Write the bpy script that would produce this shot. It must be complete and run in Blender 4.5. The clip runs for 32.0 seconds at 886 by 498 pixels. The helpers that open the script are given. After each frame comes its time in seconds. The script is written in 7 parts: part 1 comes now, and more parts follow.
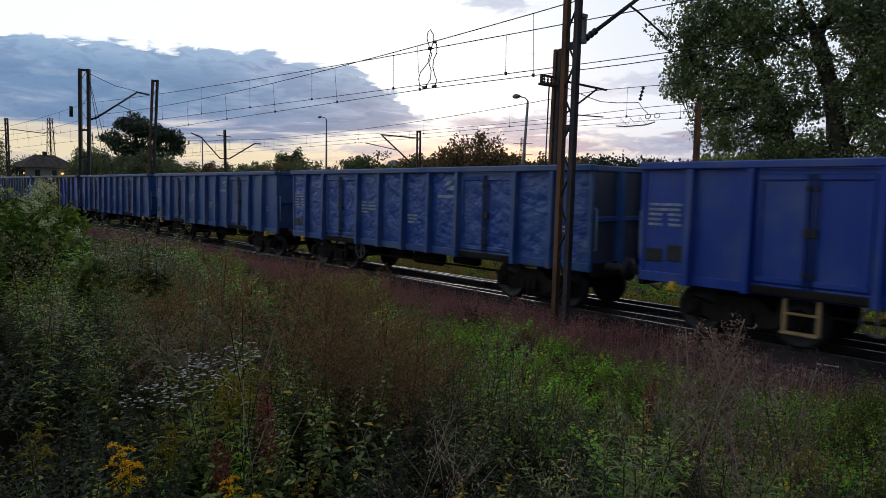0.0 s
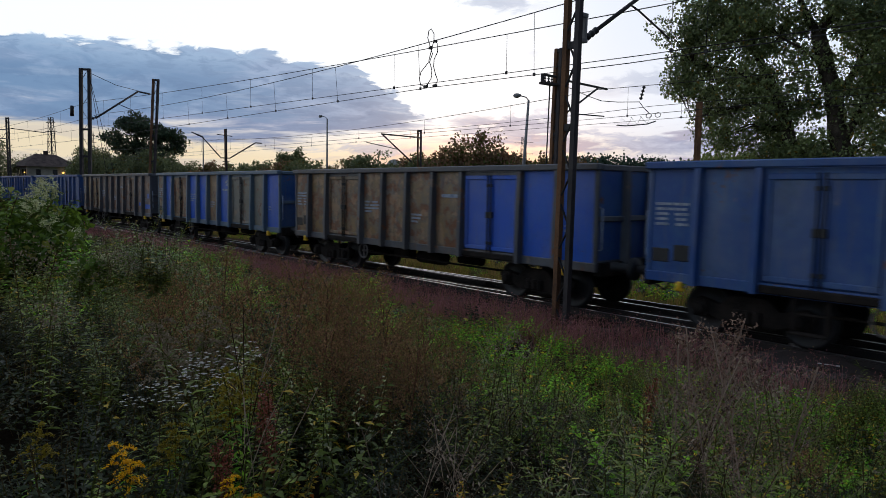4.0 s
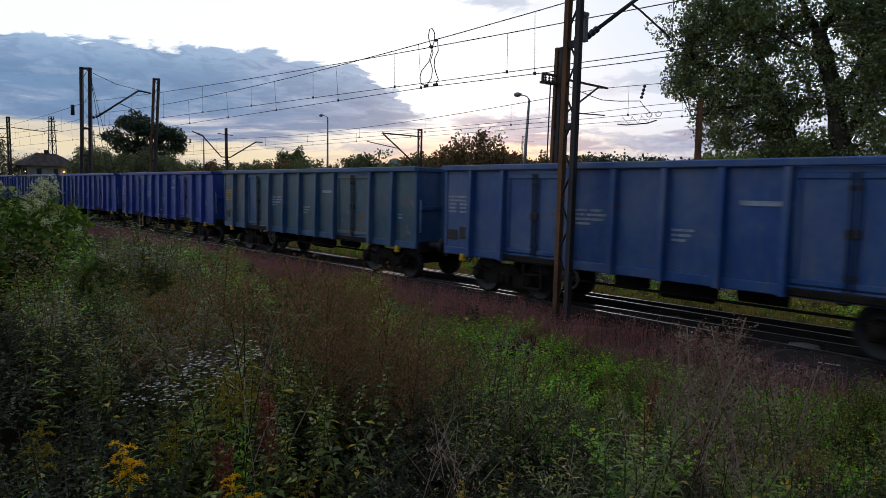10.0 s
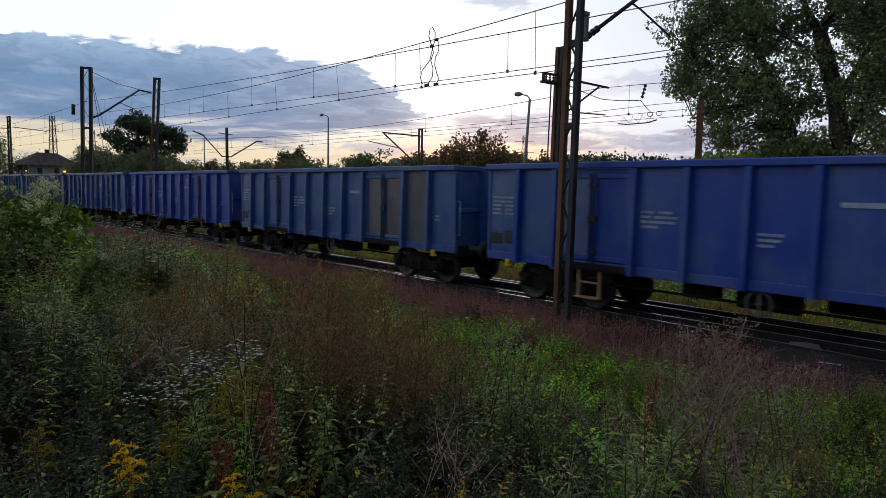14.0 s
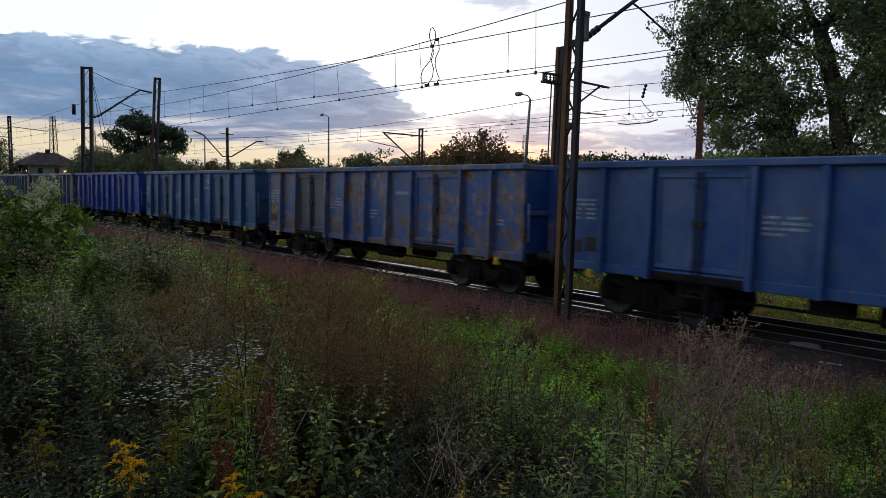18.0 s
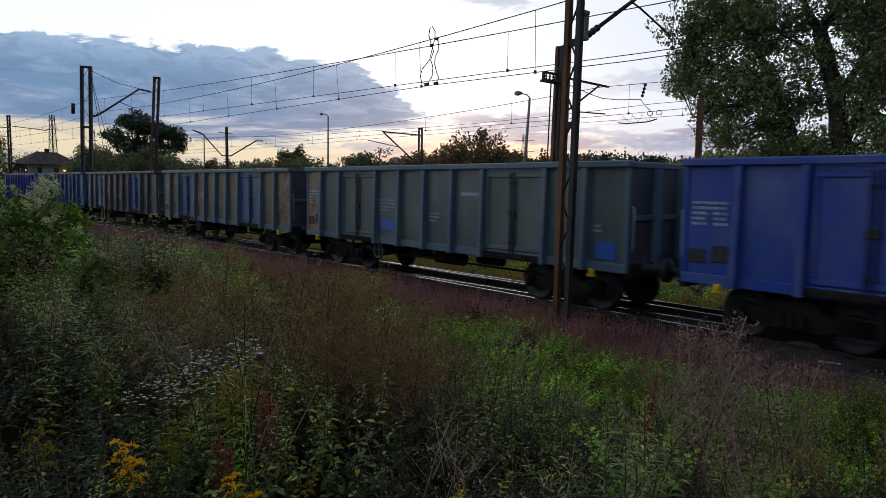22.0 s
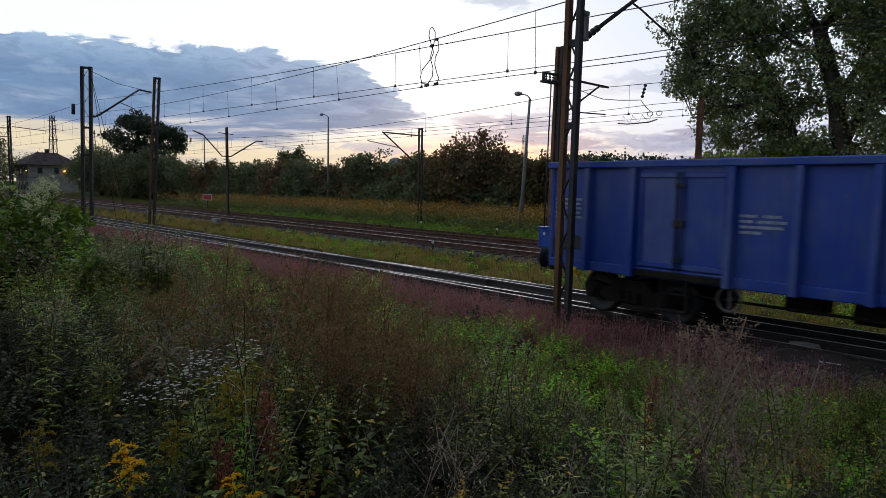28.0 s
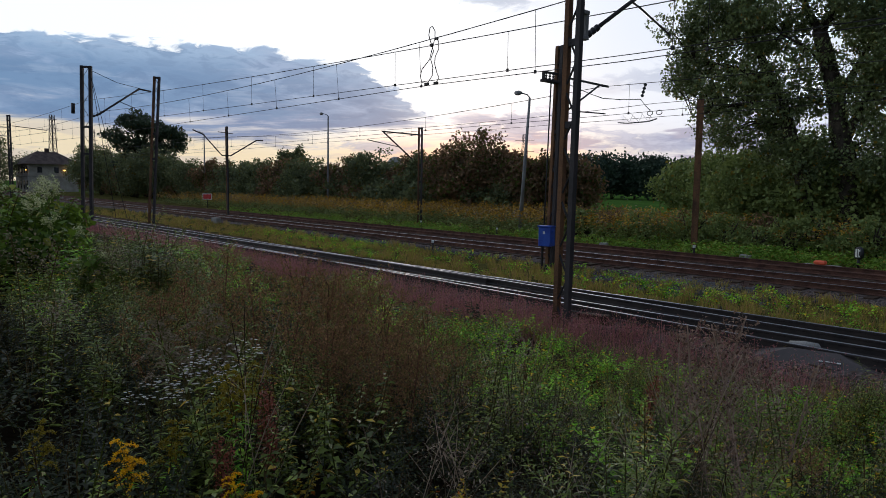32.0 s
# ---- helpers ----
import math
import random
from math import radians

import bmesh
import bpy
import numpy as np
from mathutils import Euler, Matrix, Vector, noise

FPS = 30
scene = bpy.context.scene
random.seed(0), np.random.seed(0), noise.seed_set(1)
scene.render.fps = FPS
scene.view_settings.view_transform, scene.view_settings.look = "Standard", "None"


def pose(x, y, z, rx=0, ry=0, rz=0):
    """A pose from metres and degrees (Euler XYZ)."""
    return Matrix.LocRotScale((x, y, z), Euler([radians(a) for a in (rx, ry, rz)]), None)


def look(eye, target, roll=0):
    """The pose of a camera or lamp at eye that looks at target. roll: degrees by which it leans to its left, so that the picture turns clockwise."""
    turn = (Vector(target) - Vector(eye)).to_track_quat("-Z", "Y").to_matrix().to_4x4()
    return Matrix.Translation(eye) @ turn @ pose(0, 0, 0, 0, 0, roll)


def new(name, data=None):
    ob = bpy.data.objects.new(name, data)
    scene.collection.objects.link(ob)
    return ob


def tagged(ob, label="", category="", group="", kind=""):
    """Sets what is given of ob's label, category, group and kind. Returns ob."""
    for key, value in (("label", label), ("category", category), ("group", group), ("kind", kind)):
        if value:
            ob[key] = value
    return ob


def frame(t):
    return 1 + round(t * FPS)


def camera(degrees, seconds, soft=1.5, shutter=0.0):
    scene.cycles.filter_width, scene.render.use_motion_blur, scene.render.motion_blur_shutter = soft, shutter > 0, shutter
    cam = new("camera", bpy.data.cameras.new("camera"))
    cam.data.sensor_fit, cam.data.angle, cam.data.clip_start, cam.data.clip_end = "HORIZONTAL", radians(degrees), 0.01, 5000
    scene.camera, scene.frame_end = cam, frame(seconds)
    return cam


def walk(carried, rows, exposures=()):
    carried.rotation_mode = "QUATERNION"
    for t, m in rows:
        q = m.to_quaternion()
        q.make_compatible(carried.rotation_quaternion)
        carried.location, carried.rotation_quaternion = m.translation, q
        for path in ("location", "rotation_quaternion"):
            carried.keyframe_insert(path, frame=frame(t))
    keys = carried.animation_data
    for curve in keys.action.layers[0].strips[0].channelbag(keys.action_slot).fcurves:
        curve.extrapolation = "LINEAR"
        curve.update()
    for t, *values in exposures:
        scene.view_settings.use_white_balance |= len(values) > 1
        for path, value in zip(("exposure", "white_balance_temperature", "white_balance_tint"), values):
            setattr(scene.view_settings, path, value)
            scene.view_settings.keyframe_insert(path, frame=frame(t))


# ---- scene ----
# ---------------------------------------------------------------- camera
# x runs along the train's track (its way of travel), y across the tracks, z = 0 at the rail tops
EYE = Vector((0.0, 0.0, 2.668))
FOCAL = 1198.45
cam = camera(66.38, 32.0, soft=0.8, shutter=0.25)


def aim(dx, dy):
    """The held camera's pose, drifting by small angles."""
    yaw = 0.7026 - dx / FOCAL
    dip = 0.0922 - dy / FOCAL
    way = Vector((-math.cos(yaw) * math.cos(dip), math.sin(yaw) * math.cos(dip), -math.sin(dip)))
    return look(EYE, EYE + way * 10, 0.78)


walk(cam, [(0, aim(-3, 3.8)), (1.5, aim(-2.8, 3.0)), (3.5, aim(-2, 2.6)), (5.5, aim(-1.2, 2.4)), (7.5, aim(-1, 2)),
           (10, aim(-0.8, 1)), (13, aim(0, 0.3)), (14.5, aim(0.3, 0)), (16.5, aim(1.5, 0.6)), (19, aim(0.3, -0.8)),
           (22, aim(0, -1.4)), (24, aim(0.2, -1.0)), (25.5, aim(0, -0.8)), (28, aim(0.2, -0.5)), (30, aim(1, -1.6)),
           (32, aim(0, -1.8))])

# ---------------------------------------------------------------- sky and light
SUN_AZ = math.atan2(0.70, -0.71)      # low sun behind the far trees
SUN_EL = radians(3.0)
world = bpy.data.worlds.new("dusk_sky")
scene.world = world
world.use_nodes = True


class Nodes:
    """Short hand for wiring a node tree."""

    def __init__(self, tree):
        self.t = tree
        tree.nodes.clear()

    def n(self, kind, **kw):
        node = self.t.nodes.new(kind)
        for k, v in kw.items():
            self.put(node.inputs[int(k[1:])] if k[0] == "i" and k[1:].isdigit() else node.inputs[k.replace("_", " ")], v)
        return node

    def put(self, socket, v):
        if isinstance(v, bpy.types.NodeSocket):
            self.t.links.new(v, socket)
        elif isinstance(v, bpy.types.Node):
            self.t.links.new(v.outputs[0], socket)
        else:
            socket.default_value = v

    def math(self, op, a, b=0.0, c=0.0, clamp=False):
        m = self.n("ShaderNodeMath")
        m.operation, m.use_clamp = op, clamp
        for i, v in enumerate((a, b, c)):
            self.put(m.inputs[i], v)
        return m.outputs[0]

    def mix(self, f, a, b):
        m = self.n("ShaderNodeMix")
        m.data_type = "RGBA"
        self.put(m.inputs[0], f), self.put(m.inputs[6], a), self.put(m.inputs[7], b)
        return m.outputs[2]

    def ramp(self, f, *stops):
        r = self.n("ShaderNodeValToRGB")
        e = r.color_ramp.elements
        while len(e) < len(stops):
            e.new(0.5)
        for el, (p, c) in zip(e, stops):
            el.position = p
            el.color = c if isinstance(c, tuple) else (c, c, c, 1)
        self.put(r.inputs[0], f)
        return r.outputs[0]

    def smooth(self, v, lo, hi):
        m = self.n("ShaderNodeMapRange")
        m.interpolation_type = "SMOOTHSTEP"
        for i, x in enumerate((v, lo, hi, 0.0, 1.0)):
            self.put(m.inputs[i], x)
        return m.outputs[0]

    def noise(self, vec, scale, detail=4.0, rough=0.55, dist=0.0):
        m = self.n("ShaderNodeTexNoise")
        self.put(m.inputs["Vector"], vec)
        m.inputs["Scale"].default_value, m.inputs["Detail"].default_value = scale, detail
        m.inputs["Roughness"].default_value, m.inputs["Distortion"].default_value = rough, dist
        return m.outputs[0]


def rgb(r, g, b):
    """Linear colour from everyday 0-255 values."""
    lin = [(c / 255 / 12.92 if c < 10.3 else ((c / 255 + 0.055) / 1.055) ** 2.4) for c in (r, g, b)]
    return (*lin, 1.0)


def build_sky():
    w = Nodes(world.node_tree)
    sky = w.n("ShaderNodeTexSky")
    sky.sky_type, sky.sun_disc, sky.sun_elevation, sky.sun_rotation = "NISHITA", False, SUN_EL, math.pi / 2 - SUN_AZ
    sky.altitude, sky.dust_density = 0.0, 2.0
    gen = w.n("ShaderNodeTexCoord").outputs["Generated"]
    sep = w.n("ShaderNodeSeparateXYZ", i0=gen)
    x, y, z = sep.outputs
    # angle round from the camera's general direction (to its right positive), and elevation, both in radians
    ax, ay = -math.cos(0.7026), math.sin(0.7026)
    fwd = w.math("ADD", w.math("MULTIPLY", x, ax), w.math("MULTIPLY", y, ay))
    side = w.math("ADD", w.math("MULTIPLY", x, ay), w.math("MULTIPLY", y, -ax))
    az = w.math("ARCTAN2", side, fwd)
    el = w.math("ARCSINE", z)
    # drawn-out clouds: noise stretched along the horizon
    flat = w.n("ShaderNodeCombineXYZ", i0=az, i1=w.math("MULTIPLY", el, 3.2), i2=0.0)
    puff = w.noise(flat, 7.0, 7, 0.6, 0.3)
    big = w.noise(flat, 2.2, 3, 0.5, 0.2)
    streak = w.noise(w.n("ShaderNodeCombineXYZ", i0=az, i1=w.math("MULTIPLY", el, 9.0), i2=3.0), 6.0, 6, 0.6, 0.4)
    # clear bright veil, glowing at the horizon near the sun
    off_sun = w.math("ABSOLUTE", w.math("SUBTRACT", az, 0.04))
    near_sun = w.math("SUBTRACT", 1.0, w.smooth(off_sun, 0.02, 0.20))
    low = w.math("SUBTRACT", 1.0, w.smooth(w.math("SUBTRACT", el, w.math("MULTIPLY", w.smooth(az, -0.2, -0.5), 0.03)), 0.03, 0.105))
    veil = w.mix(w.smooth(az, 0.0, 0.3), (0.97, 1.03, 1.10, 1), (0.78, 0.86, 0.99, 1))
    glow = w.mix(near_sun, (0.80, 0.68, 0.46, 1), (1.0, 0.62, 0.38, 1))
    glow = w.mix(w.smooth(az, 0.1, 0.35), glow, (0.58, 0.62, 0.70, 1))
    veil = w.mix(w.math("MULTIPLY", low, 0.9), veil, glow)
    # away from the sunset and overhead: dull blue-grey
    veil = w.mix(w.smooth(el, 0.35, 1.0), veil, (0.44, 0.56, 0.78, 1))
    back = w.smooth(fwd, 0.35, -0.6)
    dusk = w.mix(w.smooth(side, -0.7, 0.6), (0.27, 0.36, 0.50, 1), (0.075, 0.10, 0.15, 1))
    veil = w.mix(back, veil, dusk)
    veil = w.mix(w.math("MULTIPLY", w.smooth(az, 0.5, 1.2), w.smooth(fwd, -0.5, 0.2)), veil, (0.12, 0.155, 0.21, 1))
    # the long cloud bank, ending to the right
    slope = w.math("MULTIPLY", w.math("MAXIMUM", w.math("ADD", az, 0.30), 0.0), 0.10)
    fall = w.math("MULTIPLY", w.math("MAXIMUM", w.math("ADD", az, 0.125), 0.0), 0.55)
    edge = w.math("SUBTRACT", 0.187, w.math("ADD", slope, fall))
    billow = w.noise(flat, 22.0, 6, 0.6, 0.5)
    ragged = w.math("ADD", w.math("MULTIPLY", w.math("SUBTRACT", puff, 0.5), 0.035), w.math("MULTIPLY", w.math("SUBTRACT", billow, 0.5), 0.06))
    top = w.math("SUBTRACT", w.math("ADD", edge, ragged), el)
    bank = w.smooth(top, 0.0, 0.008)
    base = w.math("ADD", 0.058, w.math("MULTIPLY", w.math("SUBTRACT", streak, 0.5), 0.12))
    base = w.math("ADD", base, w.math("MULTIPLY", w.smooth(az, -0.40, -0.55), 0.012))
    base = w.math("ADD", base, w.math("MULTIPLY", w.smooth(az, -0.26, -0.03), 0.034))
    bank = w.math("MULTIPLY", bank, w.smooth(w.math("SUBTRACT", el, base), -0.008, 0.02))
    bank = w.math("MULTIPLY", bank, w.math("SUBTRACT", 1.0, w.smooth(w.math("SUBTRACT", az, w.math("MULTIPLY", ragged, 2.0)), -0.02, 0.03)))
    bank = w.math("MULTIPLY", bank, w.smooth(az, -1.5, -0.9))
    # broken low clouds along the horizon, and a few high wisps
    low_cloud = w.math("MULTIPLY", w.smooth(streak, 0.50, 0.60), w.math("SUBTRACT", 1.0, w.smooth(el, 0.085, 0.125)))
    low_cloud = w.math("MULTIPLY", low_cloud, w.math("ADD", 0.3, w.math("MULTIPLY", w.smooth(az, -0.03, 0.06), 0.7)))
    wisp = w.math("MULTIPLY", w.smooth(w.math("MULTIPLY", puff, big), 0.27, 0.40), w.smooth(az, -0.1, 0.1))
    cloud_col = w.mix(w.smooth(top, 0.0, 0.05), rgb(160, 188, 220), rgb(110, 144, 184))
    cloud_col = w.mix(w.smooth(puff, 0.46, 0.66), cloud_col, rgb(150, 174, 208))
    cloud_col = w.mix(w.math("MULTIPLY", w.smooth(streak, 0.52, 0.64), 0.3), cloud_col, rgb(172, 190, 216))
    cloud_col = w.mix(w.math("MULTIPLY", w.smooth(billow, 0.56, 0.40), 0.5), cloud_col, rgb(92, 126, 168))
    cloud_col = w.mix(w.smooth(el, 0.10, 0.06), cloud_col, rgb(114, 140, 180))
    sky_col = w.mix(bank, veil, cloud_col)
    sky_col = w.mix(w.math("MULTIPLY", low_cloud, 0.85), sky_col, rgb(146, 154, 188))
    # separate lavender clouds beyond the end of the bank
    for a0, e0, ra, re, k in ((0.11, 0.088, 0.13, 0.026, 0.85), (0.30, 0.062, 0.13, 0.022, 0.8), (0.075, 0.262, 0.07, 0.022, 0.55), (0.30, 0.150, 0.09, 0.022, 0.45), (-0.10, 0.055, 0.10, 0.012, 0.6)):
        da = w.math("DIVIDE", w.math("SUBTRACT", az, a0), ra)
        de = w.math("DIVIDE", w.math("SUBTRACT", el, e0), re)
        far = w.math("SQRT", w.math("ADD", w.math("MULTIPLY", da, da), w.math("MULTIPLY", de, de)))
        body = w.math("SUBTRACT", w.math("ADD", 0.9, w.math("MULTIPLY", w.math("SUBTRACT", billow, 0.5), 2.6)), far)
        sky_col = w.mix(w.math("MULTIPLY", w.smooth(body, 0.0, 0.55), k), sky_col, w.mix(w.smooth(billow, 0.4, 0.65), rgb(126, 150, 190), rgb(164, 182, 214)))
    sky_col = w.mix(w.math("MULTIPLY", wisp, 0.5), sky_col, rgb(196, 202, 222))
    sky_col = w.mix(w.smooth(el, -0.02, -0.2), sky_col, (0.05, 0.05, 0.05, 1))
    mixed = w.mix(0.008, sky_col, sky)
    bg = w.n("ShaderNodeBackground", Color=mixed, Strength=SKY_STRENGTH)
    w.n("ShaderNodeOutputWorld", i0=bg)


SKY_STRENGTH = 1.0
build_sky()
sun_data = bpy.data.lights.new("sun", "SUN")
sun_data.energy, sun_data.angle, sun_data.color = 0.4, radians(20), (1.0, 0.88, 0.76)
sun = new("sun", sun_data)
sun.matrix_world = look((0, 0, 30), (0 - math.cos(SUN_AZ) * 50, 0 - math.sin(SUN_AZ) * 50, 30 - math.sin(radians(6)) * 50))
scene.view_settings.exposure = 0.0

# ---------------------------------------------------------------- materials
def material(name, build, rough=0.8, metal=0.0, matt=False):
    m = bpy.data.materials.new(name)
    m.use_nodes = True
    w = Nodes(m.node_tree)
    p = w.n("ShaderNodeBsdfDiffuse", Roughness=0.6) if matt else w.n("ShaderNodeBsdfPrincipled", Roughness=rough, Metallic=metal)
    build(w, p)
    w.n("ShaderNodeOutputMaterial", i0=p)
    return m


def place_vec(w):
    """Object space, shifted for each object so that repeats differ."""
    co = w.n("ShaderNodeTexCoord").outputs["Object"]
    rnd = w.n("ShaderNodeObjectInfo").outputs["Random"]
    shift = w.n("ShaderNodeCombineXYZ", i0=w.math("MULTIPLY", rnd, 57.0), i1=w.math("MULTIPLY", rnd, 91.0), i2=w.math("MULTIPLY", rnd, 13.0))
    return w.n("ShaderNodeVectorMath", i0=co, i1=shift).outputs[0]


def bumped(w, p, height, strength=0.3, dist=0.02):
    w.put(p.inputs["Normal"], w.n("ShaderNodeBump", Strength=strength, Distance=dist, Height=height).outputs[0])


def mottled(name, dark, light, scale=3.0, fine=40.0, rough=0.85, metal=0.0, bump=0.3, dist=0.01):
    def build(w, p):
        v = place_vec(w)
        a, b = w.noise(v, scale, 5), w.noise(v, fine, 3)
        f = w.math("ADD", w.math("MULTIPLY", a, 0.65), w.math("MULTIPLY", b, 0.35))
        w.put(p.inputs["Base Color"], w.mix(w.smooth(f, 0.32, 0.68), dark, light))
        w.put(p.inputs["Roughness"], w.math("ADD", rough - 0.1, w.math("MULTIPLY", b, 0.2)))
        p.inputs["Specular IOR Level"].default_value = 0.15 if rough > 0.83 else 0.5
        bumped(w, p, f, bump, dist)
    return material(name, build, rough, metal)


def leafy(name, dark, light, odd=None, odd_share=0.08, gloss=0.5, patch=0.35, shine=0.10, thin=0.25):
    """Leaves: each one its own tone, slow changes over the ground, a share of odd-coloured ones."""
    m = bpy.data.materials.new(name)
    m.use_nodes = True
    w = Nodes(m.node_tree)
    geo = w.n("ShaderNodeNewGeometry")
    rnd = geo.outputs["Random Per Island"]
    slow = w.noise(w.n("ShaderNodeTexCoord").outputs["Object"], patch, 3)
    f = w.math("ADD", w.math("MULTIPLY", w.math("MULTIPLY", rnd, rnd), 0.6), w.math("MULTIPLY", w.smooth(slow, 0.3, 0.7), 0.4))
    col = w.mix(f, dark, light)
    if odd:
        pick = w.math("FRACT", w.math("MULTIPLY", rnd, 37.7))
        col = w.mix(w.math("LESS_THAN", pick, odd_share), col, odd)
    p = w.n("ShaderNodeBsdfPrincipled", Base_Color=col, Roughness=gloss, Specular_IOR_Level=shine)
    warm = w.n("ShaderNodeHueSaturation", Hue=0.49, Saturation=1.05, Value=1.35, i4=col)
    t = w.n("ShaderNodeBsdfTranslucent", Color=warm.outputs[0])
    s = w.n("ShaderNodeMixShader", i0=thin, i1=p.outputs[0], i2=t.outputs[0])
    w.n("ShaderNodeOutputMaterial", i0=s)
    return m


def wagon_paint(name, col, worn, rust=0.35, faded=0.5, streaks=0.5, dented=0.35):
    """Old wagon paint: faded patches, rust breaking through low down, grey dust streaks."""
    def build(w, p):
        v = place_vec(w)
        obj = w.n("ShaderNodeTexCoord").outputs["Object"]
        big, mid, fine = w.noise(v, 0.8, 4), w.noise(v, 3.5, 6, 0.65), w.noise(v, 28, 4)
        tall = w.n("ShaderNodeMapping", Scale=(7.0, 7.0, 0.7), i0=v)
        run = w.noise(tall, 1.6, 5, 0.6)
        blot = w.math("ADD", w.math("MULTIPLY", big, 0.5), w.math("MULTIPLY", mid, 0.5))
        c = w.mix(w.math("MULTIPLY", w.smooth(blot, 0.42, 0.60), faded), col, worn)
        c = w.mix(w.math("MULTIPLY", w.smooth(run, 0.5, 0.75), streaks), c, rgb(104, 100, 96))
        dust = w.math("MULTIPLY", w.smooth(w.noise(v, 0.45, 5, 0.6), 0.42, 0.72), 0.20 + 0.35 * streaks)
        c = w.mix(dust, c, rgb(132, 136, 140))
        patch = w.math("ADD", w.math("MULTIPLY", mid, 0.7), w.math("MULTIPLY", big, 0.3))
        rusts = w.mix(w.noise(v, 9, 3), rgb(80, 50, 38), rgb(140, 90, 54))
        c = w.mix(w.smooth(patch, 0.66 - 0.24 * rust, 0.74 - 0.24 * rust), c, rusts)
        # bare primer where the paint has flaked, and bluish scuffs
        flake = w.math("ADD", w.math("MULTIPLY", w.noise(v, 1.9, 7, 0.7, 0.4), 0.75), w.math("MULTIPLY", run, 0.25))
        c = w.mix(w.math("MULTIPLY", w.smooth(flake, 0.66 - 0.20 * rust, 0.71 - 0.20 * rust), min(0.5, 0.8 * rust)), c, w.mix(fine, rgb(150, 112, 80), rgb(196, 156, 122)))
        scuff = w.noise(w.n("ShaderNodeMapping", Location=(3.0, 8.0, 5.0), Scale=(1.0, 1.0, 0.45), i0=v), 2.6, 7, 0.72, 0.5)
        c = w.mix(w.math("MULTIPLY", w.smooth(scuff, 0.56, 0.66), 0.25 + 0.4 * rust), c, rgb(66, 78, 96))
        c = w.mix(w.math("MULTIPLY", w.smooth(fine, 0.55, 0.8), 0.35), c, rgb(58, 54, 54))
        w.put(p.inputs["Base Color"], c)
        w.put(p.inputs["Roughness"], w.math("ADD", 0.28, w.math("MULTIPLY", mid, 0.40)))
        dents = w.math("ADD", w.math("MULTIPLY", w.noise(v, 1.5 + 2.0 * (dented > 0.9), 2), 1.0), w.math("MULTIPLY", fine, 0.05))
        bumped(w, p, dents, dented, 0.05 + 0.06 * (dented > 0.9))
    return material(name, build, 0.55)


MAT = {}
MAT["steel"] = mottled("rail_steel", rgb(120, 118, 124), rgb(160, 158, 164), 2, 60, 0.34, 1.0, 0.05)
MAT["rail_rust"] = mottled("rail_rust", rgb(62, 44, 38), rgb(108, 76, 64), 3, 50, 0.85)
MAT["rail_dark"] = mottled("oily_rail_steel", rgb(26, 22, 22), rgb(56, 46, 42), 3, 50, 0.7)
MAT["sleeper"] = mottled("sleeper_wood", rgb(46, 35, 29), rgb(84, 66, 54), 4, 60, 0.9)
MAT["concrete"] = mottled("old_concrete", rgb(120, 116, 112), rgb(168, 164, 158), 2, 40, 0.9)
MAT["under"] = mottled("wagon_underframe", rgb(22, 20, 19), rgb(50, 43, 39), 2, 30, 0.85)
MAT["dull_iron"] = mottled("dull_grey_iron", rgb(66, 62, 60), rgb(104, 98, 94), 2, 30, 0.7)
MAT["black"] = mottled("black_iron", rgb(22, 22, 24), rgb(44, 42, 44), 2, 30, 0.6)
MAT["mast"] = mottled("mast_steel", rgb(34, 31, 33), rgb(64, 56, 56), 1.5, 30, 0.75)
MAT["mast_rust"] = mottled("rusted_mast_steel", rgb(72, 54, 44), rgb(136, 98, 70), 0.8, 30, 0.85)
MAT["pole"] = mottled("grey_pole", rgb(110, 108, 108), rgb(150, 148, 146), 1.0, 30, 0.8)
MAT["bark"] = mottled("bark", rgb(44, 38, 32), rgb(88, 78, 66), 3, 30, 0.95, 0, 0.8, 0.05)
MAT["wire"] = mottled("wire_copper", rgb(40, 40, 42), rgb(70, 66, 64), 3, 30, 0.6, 0.6)
MAT["white"] = mottled("white_paint", rgb(196, 196, 192), rgb(226, 226, 222), 3, 40, 0.7)
MAT["mark"] = mottled("faded_white_lettering", rgb(112, 124, 146), rgb(172, 178, 188), 8, 60, 0.8)
MAT["yellow"] = mottled("yellow_paint", rgb(214, 166, 20), rgb(236, 190, 40), 4, 40, 0.6)
MAT["stem"] = mottled("dry_stem", rgb(84, 66, 48), rgb(128, 106, 78), 3, 40, 0.9)
MAT["green_stem"] = mottled("green_stem", rgb(52, 66, 30), rgb(86, 104, 48), 3, 40, 0.8)


